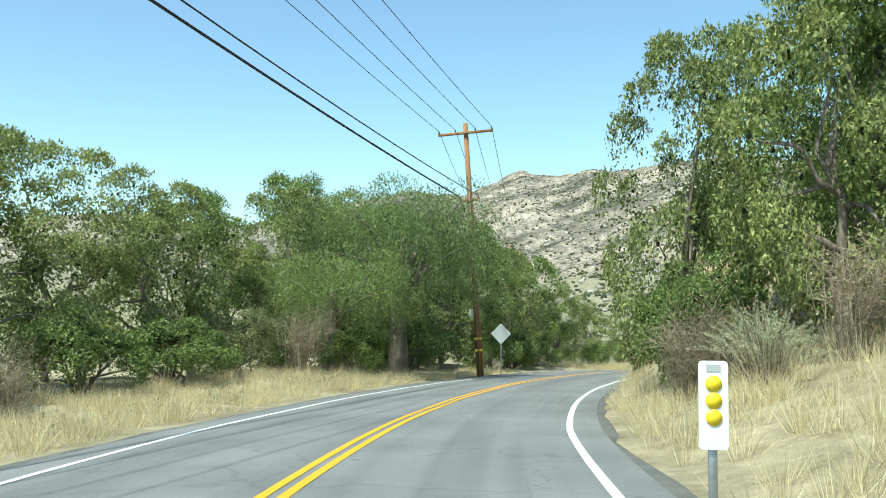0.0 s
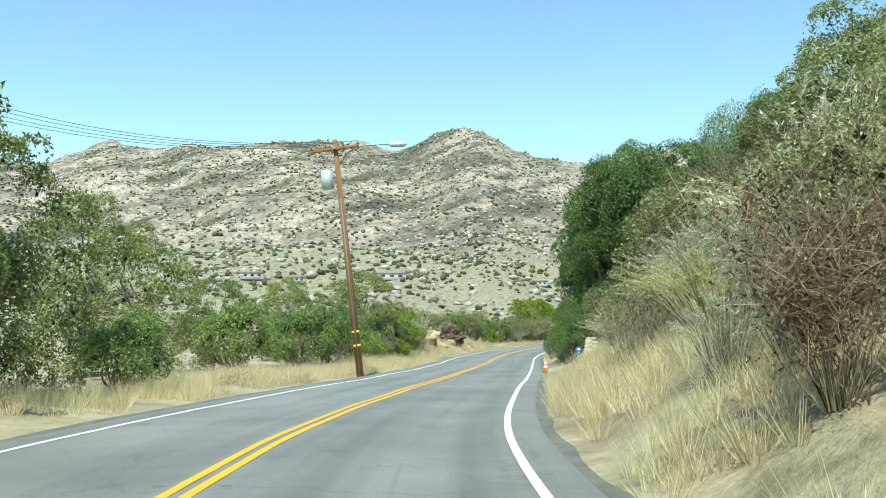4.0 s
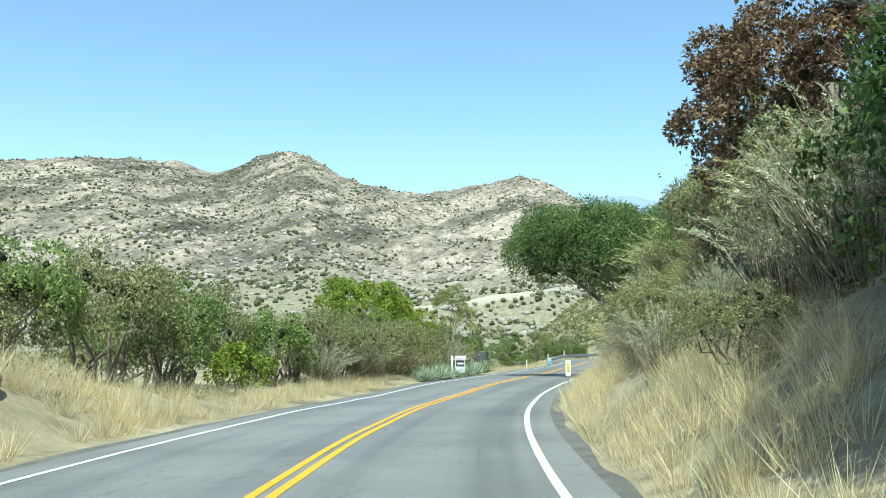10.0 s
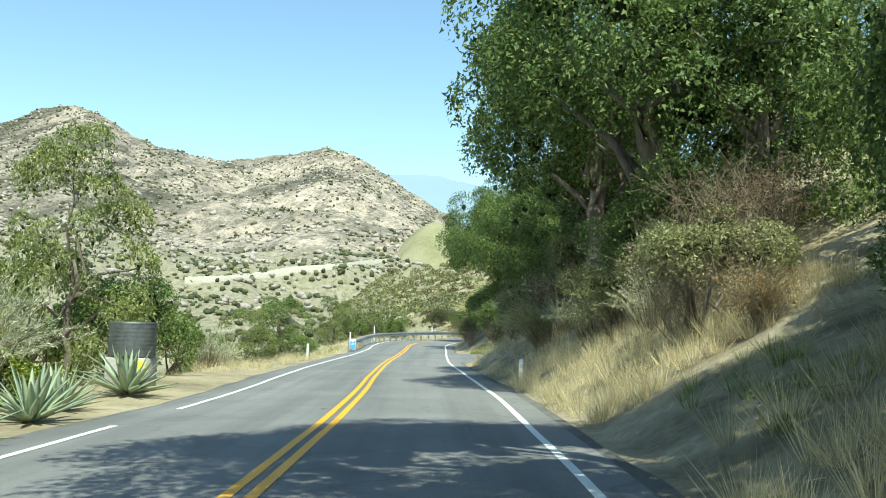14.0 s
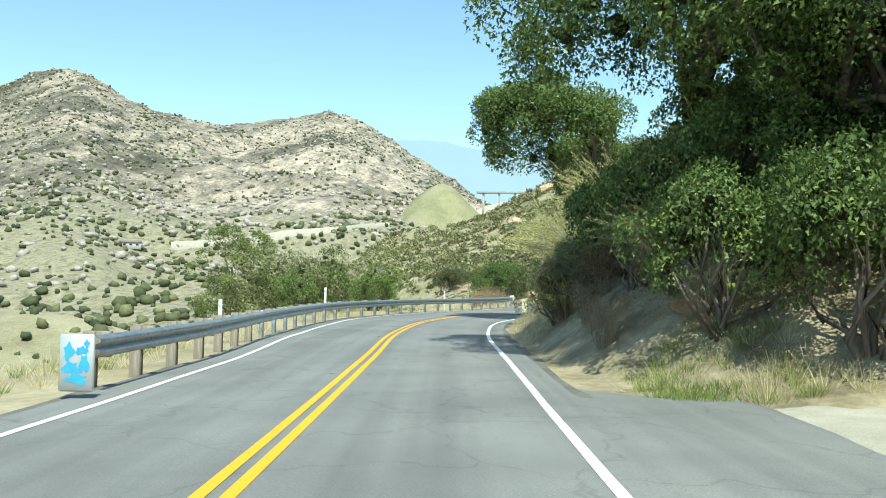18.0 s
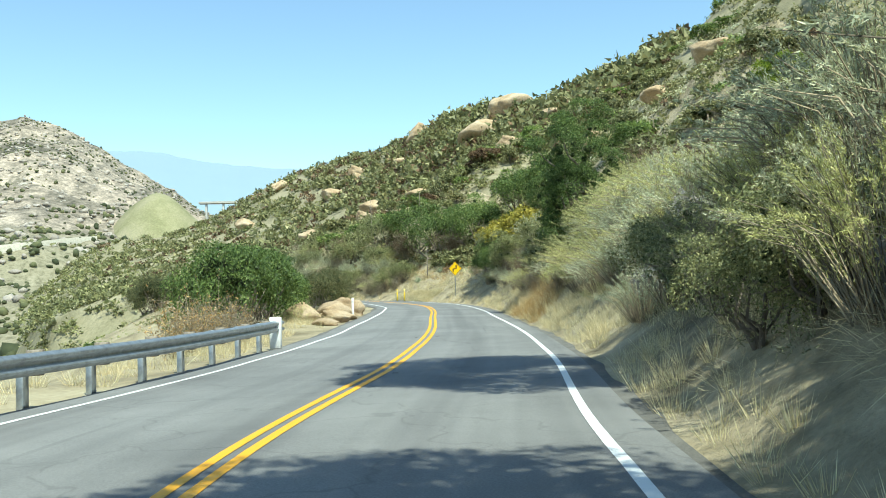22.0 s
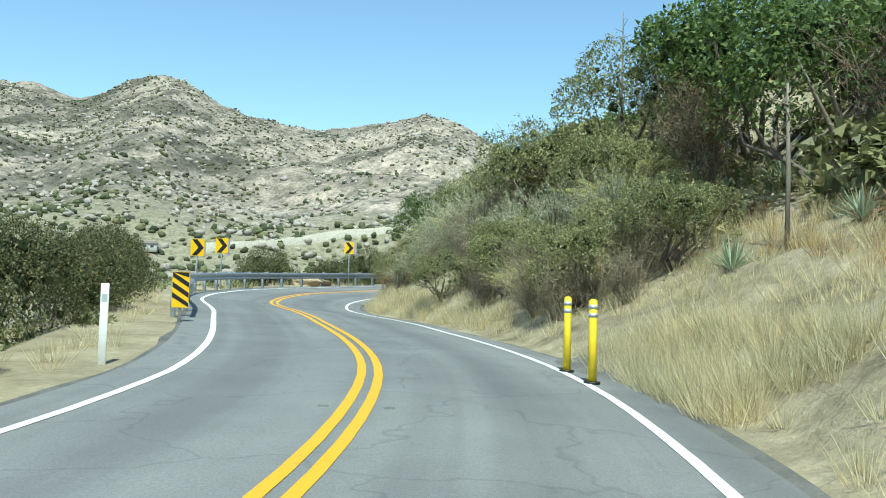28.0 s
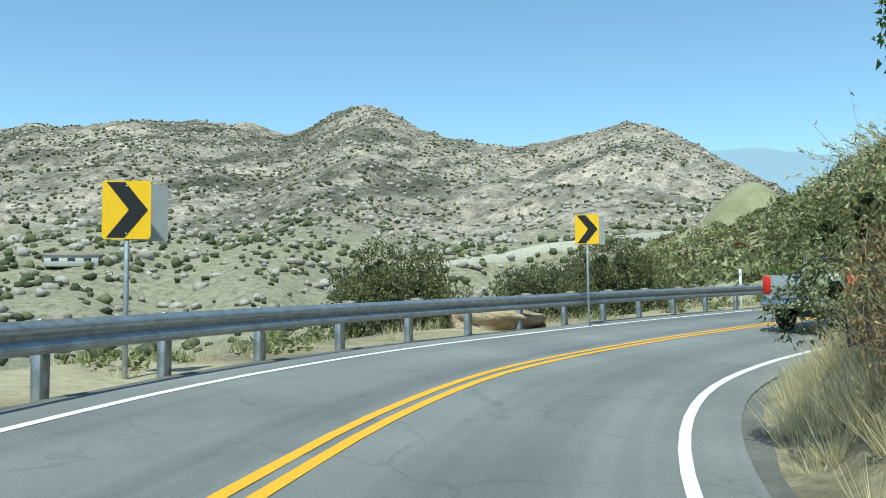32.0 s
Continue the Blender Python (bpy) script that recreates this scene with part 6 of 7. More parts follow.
for a in [("tan", 63.6, 5.6, 0.5, 0.7, 0.6, 1, 120), ("tan", 64.6, 5.0, 0.35, 0.4, 0.4, 0, 15),
          ("tan", 113.5, 6.6, 0.7, 0.6, 0.45, 0), ("tan", 143.6, 6.7, 0.7, 1.1, 0.8, 1, 10), ("tan", 144.8, 7.6, 0.6, 0.8, 0.7, 2), ("tan", 139.6, 6.2, 0.6, 0.9, 0.5, 2), ("tan", 141.0, 7.4, 0.7, 0.9, 0.6, 0), ("tan", 137.6, 7.4, 0.6, 0.8, 0.6, 1, 40), ("tan", 144, 6.4, 0.6, 0.8, 0.6, 0),
          ("dark", 157.6, -6.2, 0.95, 0.85, 0.8, 0, 20), ("tan", 154.4, -5.8, 0.45, 0.6, 0.4, 1), ("tan", 157.6, -5.9, 0.6, 0.7, 0.45, 2), ("tan", 159.4, -6.4, 0.7, 0.9, 0.5, 0), ("tan", 153.6, -7.4, 1.0, 1.2, 0.8, 2, 60), ("tan", 161.5, -6.2, 0.5, 0.6, 0.35, 1), ("tan", 158.3, -7.6, 0.8, 0.9, 0.6, 1),
          ("tan", 194.5, 7.6, 0.7, 0.9, 0.7, 1), ("tan", 183.5, 6.2, 0.5, 0.7, 0.35, 0),
          ("grey", 232.6, 8.4, 1.2, 1.6, 1.9, 0), ("grey", 234.2, 9.4, 1.1, 1.3, 1.6, 1, 40), ("grey", 230.6, 7.4, 0.9, 1.2, 1.3, 2), ("grey", 229, 6.6, 0.6, 0.9, 0.6, 1),
          ("grey", 256, 6.4, 0.6, 0.9, 0.6, 0), ("grey", 258.5, 6.5, 0.5, 0.7, 0.5, 1), ("grey", 262.5, 6.5, 0.6, 0.9, 0.6, 2), ("tan", 254.5, 5.9, 0.35, 0.4, 0.25, 1),
          ("grey", 279.5, 5.8, 0.3, 0.5, 0.35, 1), ("grey", 281.2, 5.7, 0.35, 0.5, 0.35, 0), ("tan", 280.5, 5.9, 0.5, 0.6, 0.35, 0), ("grey", 277.6, 6.4, 0.35, 0.5, 0.4, 1),
          ("grey", 290.5, 5.6, 0.35, 0.6, 0.5, 0, 5), ("grey", 292.2, 5.8, 0.4, 0.7, 0.55, 1, -8),
          ("grey", 302.6, 5.4, 0.5, 1.1, 0.7, 0, 5), ("grey", 303.8, 6.3, 0.6, 1.0, 1.1, 1, -10), ("tan", 323.6, -4.4, 0.7, 1.0, 0.42, 0), ("tan", 325.6, -4.7, 0.8, 1.1, 0.55, 1, 30), ("tan", 327.8, -4.9, 1.0, 1.3, 0.85, 2), ("tan", 329.8, -4.7, 1.0, 1.0, 0.75, 0, 70), ("tan", 332.2, -4.9, 0.9, 1.2, 0.8, 1), ("tan", 334.6, -4.6, 0.7, 1.0, 0.7, 2, 20), ("tan", 325, -6, 0.8, 1.0, 0.9, 1), ("tan", 336.6, -4.8, 0.6, 0.8, 0.5, 0), ("tan", 321, -4.5, 0.6, 0.8, 0.3, 2),
          ("tan", 363.6, 5.6, 0.2, 0.35, 0.9, 0, 0, 0.3), ("tan", 372, 6.1, 0.8, 1.0, 0.9, 1), ("tan", 375.5, 6.6, 0.8, 1.0, 1.0, 2), ("tan", 397, -4.5, 1.3, 1.0, 0.55, 0), ("tan", 385, -7.0, 0.8, 0.6, 0.5, 1), ("tan", 380, -7.4, 0.6, 0.6, 0.4, 2),
          ("tan", 391, 22, 1.5, 1.2, 1.0, 1), ("tan", 380, 18, 1.2, 1.0, 0.8, 2), ("tan", 385, 34, 2.0, 1.6, 1.2, 0), ("tan", 366, 26, 1.5, 1.3, 1.3, 1), ("tan", 358, 20, 1.0, 0.9, 1.2, 2), ("tan", 404, 30, 1.8, 1.5, 1.0, 2), ("tan", 399, 15, 1.2, 0.9, 0.9, 0), ("tan", 354.8, 21.4, 1.7, 1.3, 1.2, 0), ("tan", 351.5, 24.0, 2.0, 1.4, 1.2, 1, 30), ("tan", 349, 27, 1.8, 1.6, 1.4, 2)]:
    rock(*a)

def ridge_rock(b, t_, size, k):
    x, y, z = spur_at(np.array([b]), np.array([t_]))
    ob = new("boulder", ROCKS["tan"][k % 3])
    ob.matrix_basis = Matrix.Translation((x[0], y[0], z[0] + size * 0.25)) @ Matrix.Rotation(k * 1.3, 4, "Z") @ Matrix.Diagonal((size * 1.3, size, size, 1))
    return tagged(ob, "pale tan boulder on the scrubby ridge", "rock", "boulders on the ridge")


for k, (b_, t_, sz_) in enumerate(((69.5, 0.97, 2.6), (76.5, 0.9, 3.2), (79, 0.98, 3.4), (73, 0.7, 1.6), (66, 0.6, 2.0), (62, 0.75, 2.4), (71, 0.5, 1.2), (58, 0.9, 2.6), (82, 0.75, 2.0), (64, 0.86, 2.2), (75, 0.55, 1.2), (68, 0.8, 1.8), (60, 0.5, 2.0), (55, 0.7, 3.0), (86, 0.85, 1.6))):
    ridge_rock(b_, t_, sz_, k)

# ---- stone terrace wall, pillar and fence beside the driveway ----
def stone_block(seed):
    """A rough-hewn block, its corners knocked off unevenly."""
    bm = bmesh.new()
    bmesh.ops.create_icosphere(bm, subdivisions=2, radius=1.0)
    for v in bm.verts:
        v.co = Vector([math.copysign(abs(q) ** 0.6, q) for q in v.co])
    o = Vector((seed * 2.7, seed * 1.9, seed * 0.7))
    for v in bm.verts:
        v.co *= 1 + 0.3 * noise.noise(v.co * 0.9 + o) + 0.15 * noise.noise(v.co * 2.2 + o)
    me = bpy.data.meshes.new("stone")
    bm.to_mesh(me)
    bm.free()
    me.materials.append(MAT["rock_grey"] if seed % 3 == 0 else MAT["rock_pale"])
    return me


wall = thing("stone_wall", Matrix.Identity(4), "dry-laid tan stone terrace wall beside the driveway", "wall")
STONE = [stone_block(20 + k) for k in range(6)]
for row in range(6):
    u = 0.0
    while u < 4.6:
        ln = float(rng.uniform(0.2, 0.42))
        d_ = 5.35 + u + ln / 2 + 0.04 * row
        s_ = 121.8 + 0.06 * u + 0.09 * row
        x, y, z = ground_at(s_, d_)
        top = 1.12 - 0.05 * u
        if row * 0.19 < top:
            ob = part("stone", STONE[int(rng.integers(6))], wall)
            ob.matrix_basis = Matrix.Translation((x, y, z + 0.08 + row * 0.19)) @ Matrix.Rotation(radians(heading(s_)) + float(rng.normal() * 0.14), 4, "Z") @ Matrix.Rotation(float(rng.normal() * 0.09), 4, "Y") @ Matrix.Diagonal((ln * 0.6, 0.2 * float(rng.uniform(0.7, 1.2)), 0.122 * float(rng.uniform(0.8, 1.25)), 1))
        u += ln
for k in range(6):
    u = 0.5 + k * 0.75
    rock("tan", 122.8 + 0.06 * u, 5.4 + u, 0.42, 0.4, 0.5 - 0.02 * k, k, 40 * k, 0.0, "boulders above the wall")

px, py, pz = ground_at(122.3, 11.8)
pillar = thing("gate_pillar", Matrix.Translation((px, py, pz)) @ Matrix.Rotation(radians(heading(122)), 4, "Z") @ Matrix.Scale(0.75, 4), "square stucco gate pillar topped by a pale ornament", "pillar")
part("shaft", box_mesh("shaft", MAT["concrete"], 0.75, 0.75, 2.4, (0, 0, 1.1), 0.02), pillar)
part("cap", box_mesh("cap", MAT["white"], 0.95, 0.95, 0.12, (0, 0, 2.36), 0.02), pillar)
part("ornament", rock_mesh("ornament", 33, MAT["white"], 1.25, 3, 0.18), pillar, "pale cast ornament", Matrix.Translation((0, 0, 2.75)) @ Matrix.Diagonal((0.24, 0.24, 0.3, 1)))
fence = thing("board_fence", Matrix.Translation((px, py, pz)) @ Matrix.Rotation(radians(heading(122)), 4, "Z") @ Matrix.Scale(0.75, 4), "weathered grey board fence beside the pillar", "fence")
for k in range(9):
    part("board", box_mesh("board", MAT["wood_grey"], 0.19, 0.03, 1.9 - 0.05 * k, (-0.55 - 0.2 * k, 0.12, 0.8), 0.006), fence)
part("rail", box_mesh("rail", MAT["wood_grey"], 1.9, 0.05, 0.09, (-1.35, 0.16, 1.3), 0.006), fence)


# ---- small roadside things ----
def stand(s, d, turn=0.0, lift=0.0):
    x, y, z = ground_at(s, d)
    return Matrix.Translation((x, y, z + lift)) @ Matrix.Rotation(radians(heading(s) + turn), 4, "Z")


def disc(r, thick, sides=20):
    a = np.linspace(0, 2 * np.pi, sides, endpoint=False)
    ring = np.c_[r * np.cos(a), np.zeros(sides), r * np.sin(a)]
    v = np.vstack([ring - [0, thick, 0], ring, [[0, -thick, 0]]])
    f = [(i, (i + 1) % sides, (i + 1) % sides + sides, i + sides) for i in range(sides)] + [(2 * sides, (i + 1) % sides, i, i) for i in range(sides)]
    return v, np.array(f)


def plate(pts, thick=0.004):
    """A flat plate from an outline in x and z, facing -y."""
    p = np.array(pts, float)
    n = len(p)
    bm = bmesh.new()
    lo = [bm.verts.new((a, 0, b)) for a, b in p]
    face = bm.faces.new(lo)
    ext = bmesh.ops.extrude_face_region(bm, geom=[face])
    for q in ext["geom"]:
        if isinstance(q, bmesh.types.BMVert):
            q.co.y -= thick
    bmesh.ops.recalc_face_normals(bm, faces=bm.faces[:])
    bmesh.ops.triangulate(bm, faces=bm.faces[:])
    me = bpy.data.meshes.new("plate")
    bm.to_mesh(me)
    bm.free()
    return me


def flat(name, pts, mat, thick=0.004):
    me = plate(pts, thick)
    me.name = name
    me.materials.append(mat)
    return me


def rounded(w, h, r, n=4, cx=0.0, cz=0.0):
    out = []
    for qx, qz, a0 in ((1, 1, 0), (-1, 1, 90), (-1, -1, 180), (1, -1, 270)):
        for k in range(n + 1):
            a = radians(a0 + 90 * k / n)
            out.append((cx + qx * (w / 2 - r) + r * math.cos(a), cz + qz * (h / 2 - r) + r * math.sin(a)))
    return out


def marker(s, d, lift=0.45, tilt=0):
    ob = thing("marker_paddle", stand(s, d) @ Matrix.Rotation(radians(tilt), 4, "Y"), "white roadside paddle with three yellow reflectors", "road marker", "marker paddles")
    part("post", box_mesh("post", MAT["steel"], 0.06, 0.03, lift + 0.5, (0, 0.03, (lift + 0.2) / 2), 0.004), ob)
    b_ = part("paddle", flat("paddle", rounded(0.205, 0.62, 0.03), MAT["white"], 0.012), ob, "", Matrix.Translation((0, 0, lift + 0.31)))
    for k in range(3):
        part("reflector", quads("reflector", disc(0.058, 0.008, 18), MAT["post_yellow"]), b_, "round yellow reflector", Matrix.Translation((0, -0.013, 0.15 - 0.118 * k)))
    part("number_bars", flat("number_bars", [(-0.05, 0.235), (0.05, 0.235), (0.05, 0.285), (-0.05, 0.285)], MAT["sign_back"], 0.003), b_, "", Matrix.Translation((0, -0.014, 0)))
    return ob


marker(36.6, 3.45, 0.62)
marker(184.4, 3.2, 0.42)
marker(281.7, 3.55, 0.4, 2)

cone = thing("traffic_cone", stand(115.9, 3.55) @ Matrix.Scale(0.85, 4), "orange traffic cone with two white bands", "traffic cone")
part("base", box_mesh("base", MAT["orange"], 0.36, 0.36, 0.035, (0, 0, 0.02), 0.008), cone)


def frustum(z0, z1, r0, r1, sides=20):
    return tube([(0, 0, z0), (0, 0, (z0 + z1) / 2), (0, 0, z1)], [r0, (r0 + r1) / 2, r1], sides)


part("cone_body", quads("cone_body", frustum(0.03, 0.72, 0.14, 0.03), MAT["orange"], True), cone)
part("upper_band", quads("upper_band", frustum(0.48, 0.58, 0.072, 0.056), MAT["white"], True), cone, "white reflective band")
part("lower_band", quads("lower_band", frustum(0.3, 0.42, 0.1, 0.081), MAT["white"], True), cone, "white reflective band")

bp = thing("yard_sign", stand(121.7, 5.15) @ Matrix.Scale(0.78, 4), "blue octagonal yard sign on a short post", "yard sign")
part("post", quads("post", tube([(0, 0, 0), (0, 0, 0.35), (0, 0, 0.7)], 0.03, 8), MAT["steel"]), bp)
part("head", flat("head", [(0.16 * math.cos(radians(22.5 + 45 * k)), 0.8 + 0.16 * math.sin(radians(22.5 + 45 * k))) for k in range(8)], MAT["blue"], 0.012), bp, "", Matrix.Translation((0, -0.035, 0)))
part("pale_bar", flat("pale_bar", rounded(0.2, 0.07, 0.01), MAT["white"]), bp, "", Matrix.Translation((0, -0.049, 0.81)))
part("lower_plate", flat("lower_plate", rounded(0.2, 0.1, 0.01), MAT["blue"], 0.01), bp, "", Matrix.Translation((0, -0.035, 0.54)))


def diamond(s, d, h, front, turn, label, arrow=True):
    ob = thing("warning_sign", stand(s, d, turn), label, "road sign")
    hs = 0.54
    part("post", box_mesh("post", MAT["steel"], 0.055, 0.045, h + 0.45, (0, 0.03, (h + 0.3) / 2), 0.005), ob)
    pl = part("plate", flat("plate", [(0, hs), (-hs, 0), (0, -hs), (hs, 0)], MAT["sign_back"]), ob, "bare aluminium sign plate", Matrix.Translation((0, 0, h)))
    if front:
        part("face", flat("face", [(0, hs * 0.99), (-hs * 0.99, 0), (0, -hs * 0.99), (hs * 0.99, 0)], front, 0.003), pl, "", Matrix.Translation((0, -0.0045, 0)))
        bw = 0.018
        o, q = hs * 0.94, hs * 0.94 - bw * 1.41
        for a, b in (((0, 1), (1, 0)), ((1, 0), (0, -1)), ((0, -1), (-1, 0)), ((-1, 0), (0, 1))):
            part("border", flat("border", [(a[0] * o, a[1] * o), (b[0] * o, b[1] * o), (b[0] * q, b[1] * q), (a[0] * q, a[1] * q)], MAT["black"], 0.002), pl, "", Matrix.Translation((0, -0.008, 0)))
    if arrow:
        t = 0.045
        run = [(-0.16 - t, -0.26), (-0.16 + t, -0.26), (-0.16 + t, -0.06), (0.09 + t, 0.0), (0.09 + t, 0.17), (0.17, 0.17), (0.09, 0.35), (0.01, 0.17), (0.09 - t, 0.17), (0.09 - t, 0.06), (-0.16 - t, 0.0)]
        part("arrow", flat("arrow", run, MAT["black"], 0.002), pl, "black winding-road arrow", Matrix.Translation((0, -0.008, 0)))
    return ob


diamond(350.7, 4.4, 2.05, MAT["yellow"], 0, "yellow diamond winding-road sign with a black arrow")
diamond(76.2, -4.25, 2.1, None, 0, "bare grey back of a diamond road sign", False)


def chevron(s, d, h, turn, twin=True, label="yellow chevron sign with a black arrowhead"):
    ob = thing("chevron_sign", stand(s, d, turn), label, "road sign", "chevron signs along the bend")
    part("post", box_mesh("post", MAT["steel"], 0.06, 0.05, h + 1.6, (0, 0.035, (h + 0.3 - 1.3) / 2), 0.005), ob)
    pl = part("plate", flat("plate", rounded(0.61, 0.76, 0.04), MAT["yellow"]), ob, "", Matrix.Translation((0, 0, h)))
    part("arrowhead", flat("arrowhead", [(-0.25, 0.36), (-0.02, 0.36), (0.27, 0.0), (-0.02, -0.36), (-0.25, -0.36), (0.03, 0.0)], MAT["black"], 0.003), pl, "black arrowhead", Matrix.Translation((0, -0.005, 0)))
    for z_ in (0.31, -0.31):
        part("bolt", quads("bolt", disc(0.014, 0.006, 10), MAT["steel"]), pl, "", Matrix.Translation((0.0, -0.008, z_)))
    if twin:
        part("back_plate", flat("back_plate", rounded(0.61, 0.76, 0.04), MAT["sign_back"]), ob, "bare back of a second plate", Matrix.Translation((0.2, 0.27, h)) @ Matrix.Rotation(radians(38), 4, "Z"))
    return ob


def chevron_at(x, y, zc, yaw, base_s, base_d, label):
    """A chevron at a known place, its post standing on the slope below."""
    gz = ground_at(base_s, base_d)[2]
    ob = chevron(base_s, base_d, 2.0, 0, True, label)
    ob.matrix_basis = Matrix.Translation((x, y, zc - 2.0 * 0.9)) @ Matrix.Rotation(radians(yaw), 4, "Z") @ Matrix.Scale(0.9, 4)
    return ob


chevron_at(228.81, 245.87, -0.21, -18, 381, -4.0, "large yellow chevron sign behind the guardrail")
chevron_at(231.84, 249.21, 0.13, -24, 386, -4.0, "yellow chevron sign behind the guardrail")
chevron_at(243.2, 254.48, 0.81, -42, 397, -4.0, "yellow chevron sign farther round the bend")


# ---- guardrails ----
def guardrail(s0, s1, label, first=True):
    ob = thing("guardrail", Matrix.Identity(4), label, "guardrail", "guardrails along the drop")
    prof = [(0.0, 0.0), (0.035, 0.03), (0.08, 0.05), (0.08, 0.09), (0.0, 0.13), (0.0, 0.18), (0.08, 0.22), (0.08, 0.26), (0.035, 0.28), (0.0, 0.31)]
    ss = np.arange(s0, s1, 0.95)
    vs = []
    for back in (0.0, -0.006):
        for o, h in prof:
            x, y, z = on_road(ss, -left_edge(ss) - 0.55 + o + back)
            vs.append(np.c_[x, y, z + 0.44 + h])
    v = np.stack(vs, 1).reshape(-1, 3)
    n, k = len(prof), 2 * len(prof)
    f = []
    for i in range(len(ss) - 1):
        for j in range(n - 1):
            a, b_ = i * k + j, (i + 1) * k + j
            f += [(a, b_, b_ + 1, a + 1), (a + n, a + n + 1, b_ + n + 1, b_ + n)]
    part("beam", raw_mesh("beam", v, f, MAT["steel"]), ob, "galvanised steel beam with two ridges")
    pm = box_mesh("post", MAT["steel"], 0.11, 0.15, 1.5, (0, 0, -0.02), 0.008)
    wm = box_mesh("post", MAT["wood_grey"], 0.17, 0.19, 1.5, (0, 0, 0.03), 0.012)
    bl = box_mesh("blockout", MAT["wood_grey"], 0.2, 0.15, 0.36, (0, 0, 0), 0.01)
    i = 0
    for s_ in np.arange(s0 + 0.6, s1, 1.9):
        x, y, z = on_road(s_, -left_edge(s_) - 0.85)
        m = Matrix.Translation((x, y, z)) @ Matrix.Rotation(radians(heading(s_)), 4, "Z")
        part("post", wm if (i < 7 and first) else pm, ob, "weathered timber post" if (i < 7 and first) else "", m)
        x, y, z = on_road(s_, -left_edge(s_) - 0.66)
        part("blockout", bl, ob, "", Matrix.Translation((x, y, z + 0.6)) @ Matrix.Rotation(radians(heading(s_)), 4, "Z"))
        i += 1
    return ob


g1 = guardrail(250.7, 308, "grey steel guardrail on timber and steel posts")
x, y, z = on_road(250.0, -3.12)
endm = Matrix.Translation((x, y, z)) @ Matrix.Rotation(radians(heading(251)), 4, "Z")
ep = part("end_panel", box_mesh("end_panel", MAT["sign_back"], 0.44, 0.05, 0.72, (0, 0, 0.44), 0.02), g1, "pale end panel sprayed with blue paint", endm)
for cx_, cz_, w_, h_, k in ((-0.1, 0.58, 0.13, 0.2, 1), (0.06, 0.6, 0.15, 0.1, 2), (0.1, 0.44, 0.12, 0.24, 3), (-0.06, 0.38, 0.2, 0.16, 4), (0.02, 0.24, 0.26, 0.12, 5), (0.13, 0.68, 0.07, 0.1, 6)):
    spot = [(cx_ + w_ * (0.5 + 0.16 * math.sin(3 * q + k)) * math.cos(q), cz_ + h_ * (0.5 + 0.18 * math.cos(4 * q + k)) * math.sin(q)) for q in np.linspace(0, 2 * math.pi, 18, endpoint=False)]
    part("paint_patch", flat("paint_patch", spot, MAT["cyan"], 0.002), ep, "sky-blue spray paint", Matrix.Translation((0, -0.0265 - 0.0004 * k, 0)))
x, y, z = on_road(307.2, -left_edge(307.2) - 0.6)
part("end_post", box_mesh("end_post", MAT["white"], 0.3, 0.22, 0.85, (0, 0, 0.42), 0.02), g1, "pale end post", Matrix.Translation((x, y, z)) @ Matrix.Rotation(radians(heading(307)), 4, "Z"))
g2 = guardrail(365.6, 440, "grey steel guardrail round the outside of the bend", False)

om = thing("object_marker", stand(364.4, -2.95), "yellow and black striped marker at the rail end", "road marker")
part("post", box_mesh("post", MAT["steel"], 0.06, 0.04, 1.3, (0, 0.03, 0.3), 0.004), om)
pl = part("plate", flat("plate", rounded(0.32, 0.7, 0.02), MAT["yellow"]), om, "", Matrix.Translation((0, 0, 0.62)))
for k in range(4):
    z0 = -0.36 + 0.2 * k
    z_ = [(-0.155, z0 + 0.21), (0.155, z0), (0.155, z0 + 0.1), (-0.155, z0 + 0.31)]
    z_ = [(a, min(max(b, -0.34), 0.34)) for a, b in z_]
    part("stripe", flat("stripe", z_, MAT["black"], 0.002), pl, "black slanting stripe", Matrix.Translation((0, -0.005, 0)))


def white_post(s, d, h=1.0, lab="slim white marker post by the road"):
    ob = thing("marker_post", stand(s, d), lab, "marker post", "white marker posts")
    part("post", box_mesh("post", MAT["white"], 0.1, 0.02, h + 0.2, (0, 0, h / 2), 0.006), ob)
    part("reflector", flat("reflector", rounded(0.07, 0.1, 0.01), MAT["sign_back"], 0.003), ob, "", Matrix.Translation((0, -0.011, h - 0.08)))
    return ob


for a in ((263, -4.5, 1.05), (278.4, -5.0, 1.3), (326.2, -3.85, 0.9), (357.4, -3.3, 0.85), (216, 3.9, 0.6), (238, -4.2, 0.7), (295, -4.9, 1.2), (410, -4.6, 1.2)):
    white_post(*a)


def yellow_post(s, d):
    ob = thing("delineator_post", stand(s, d), "round yellow delineator post with reflective bands", "delineator", "yellow delineator posts")
    part("tube", quads("tube", tube([(0, 0, 0.03), (0, 0, 0.5), (0, 0, 1.0), (0, 0, 1.02)], [0.055, 0.05, 0.05, 0.02], 14), MAT["post_yellow"], True), ob)
    for z_ in (0.8, 0.9):
        part("band", quads("band", tube([(0, 0, z_), (0, 0, z_ + 0.05)], 0.053, 14), MAT["sign_back"], True), ob, "silver reflective band")
    part("foot", quads("foot", tube([(0, 0, 0.0), (0, 0, 0.03)], 0.1, 14), MAT["black"]), ob)
    return ob


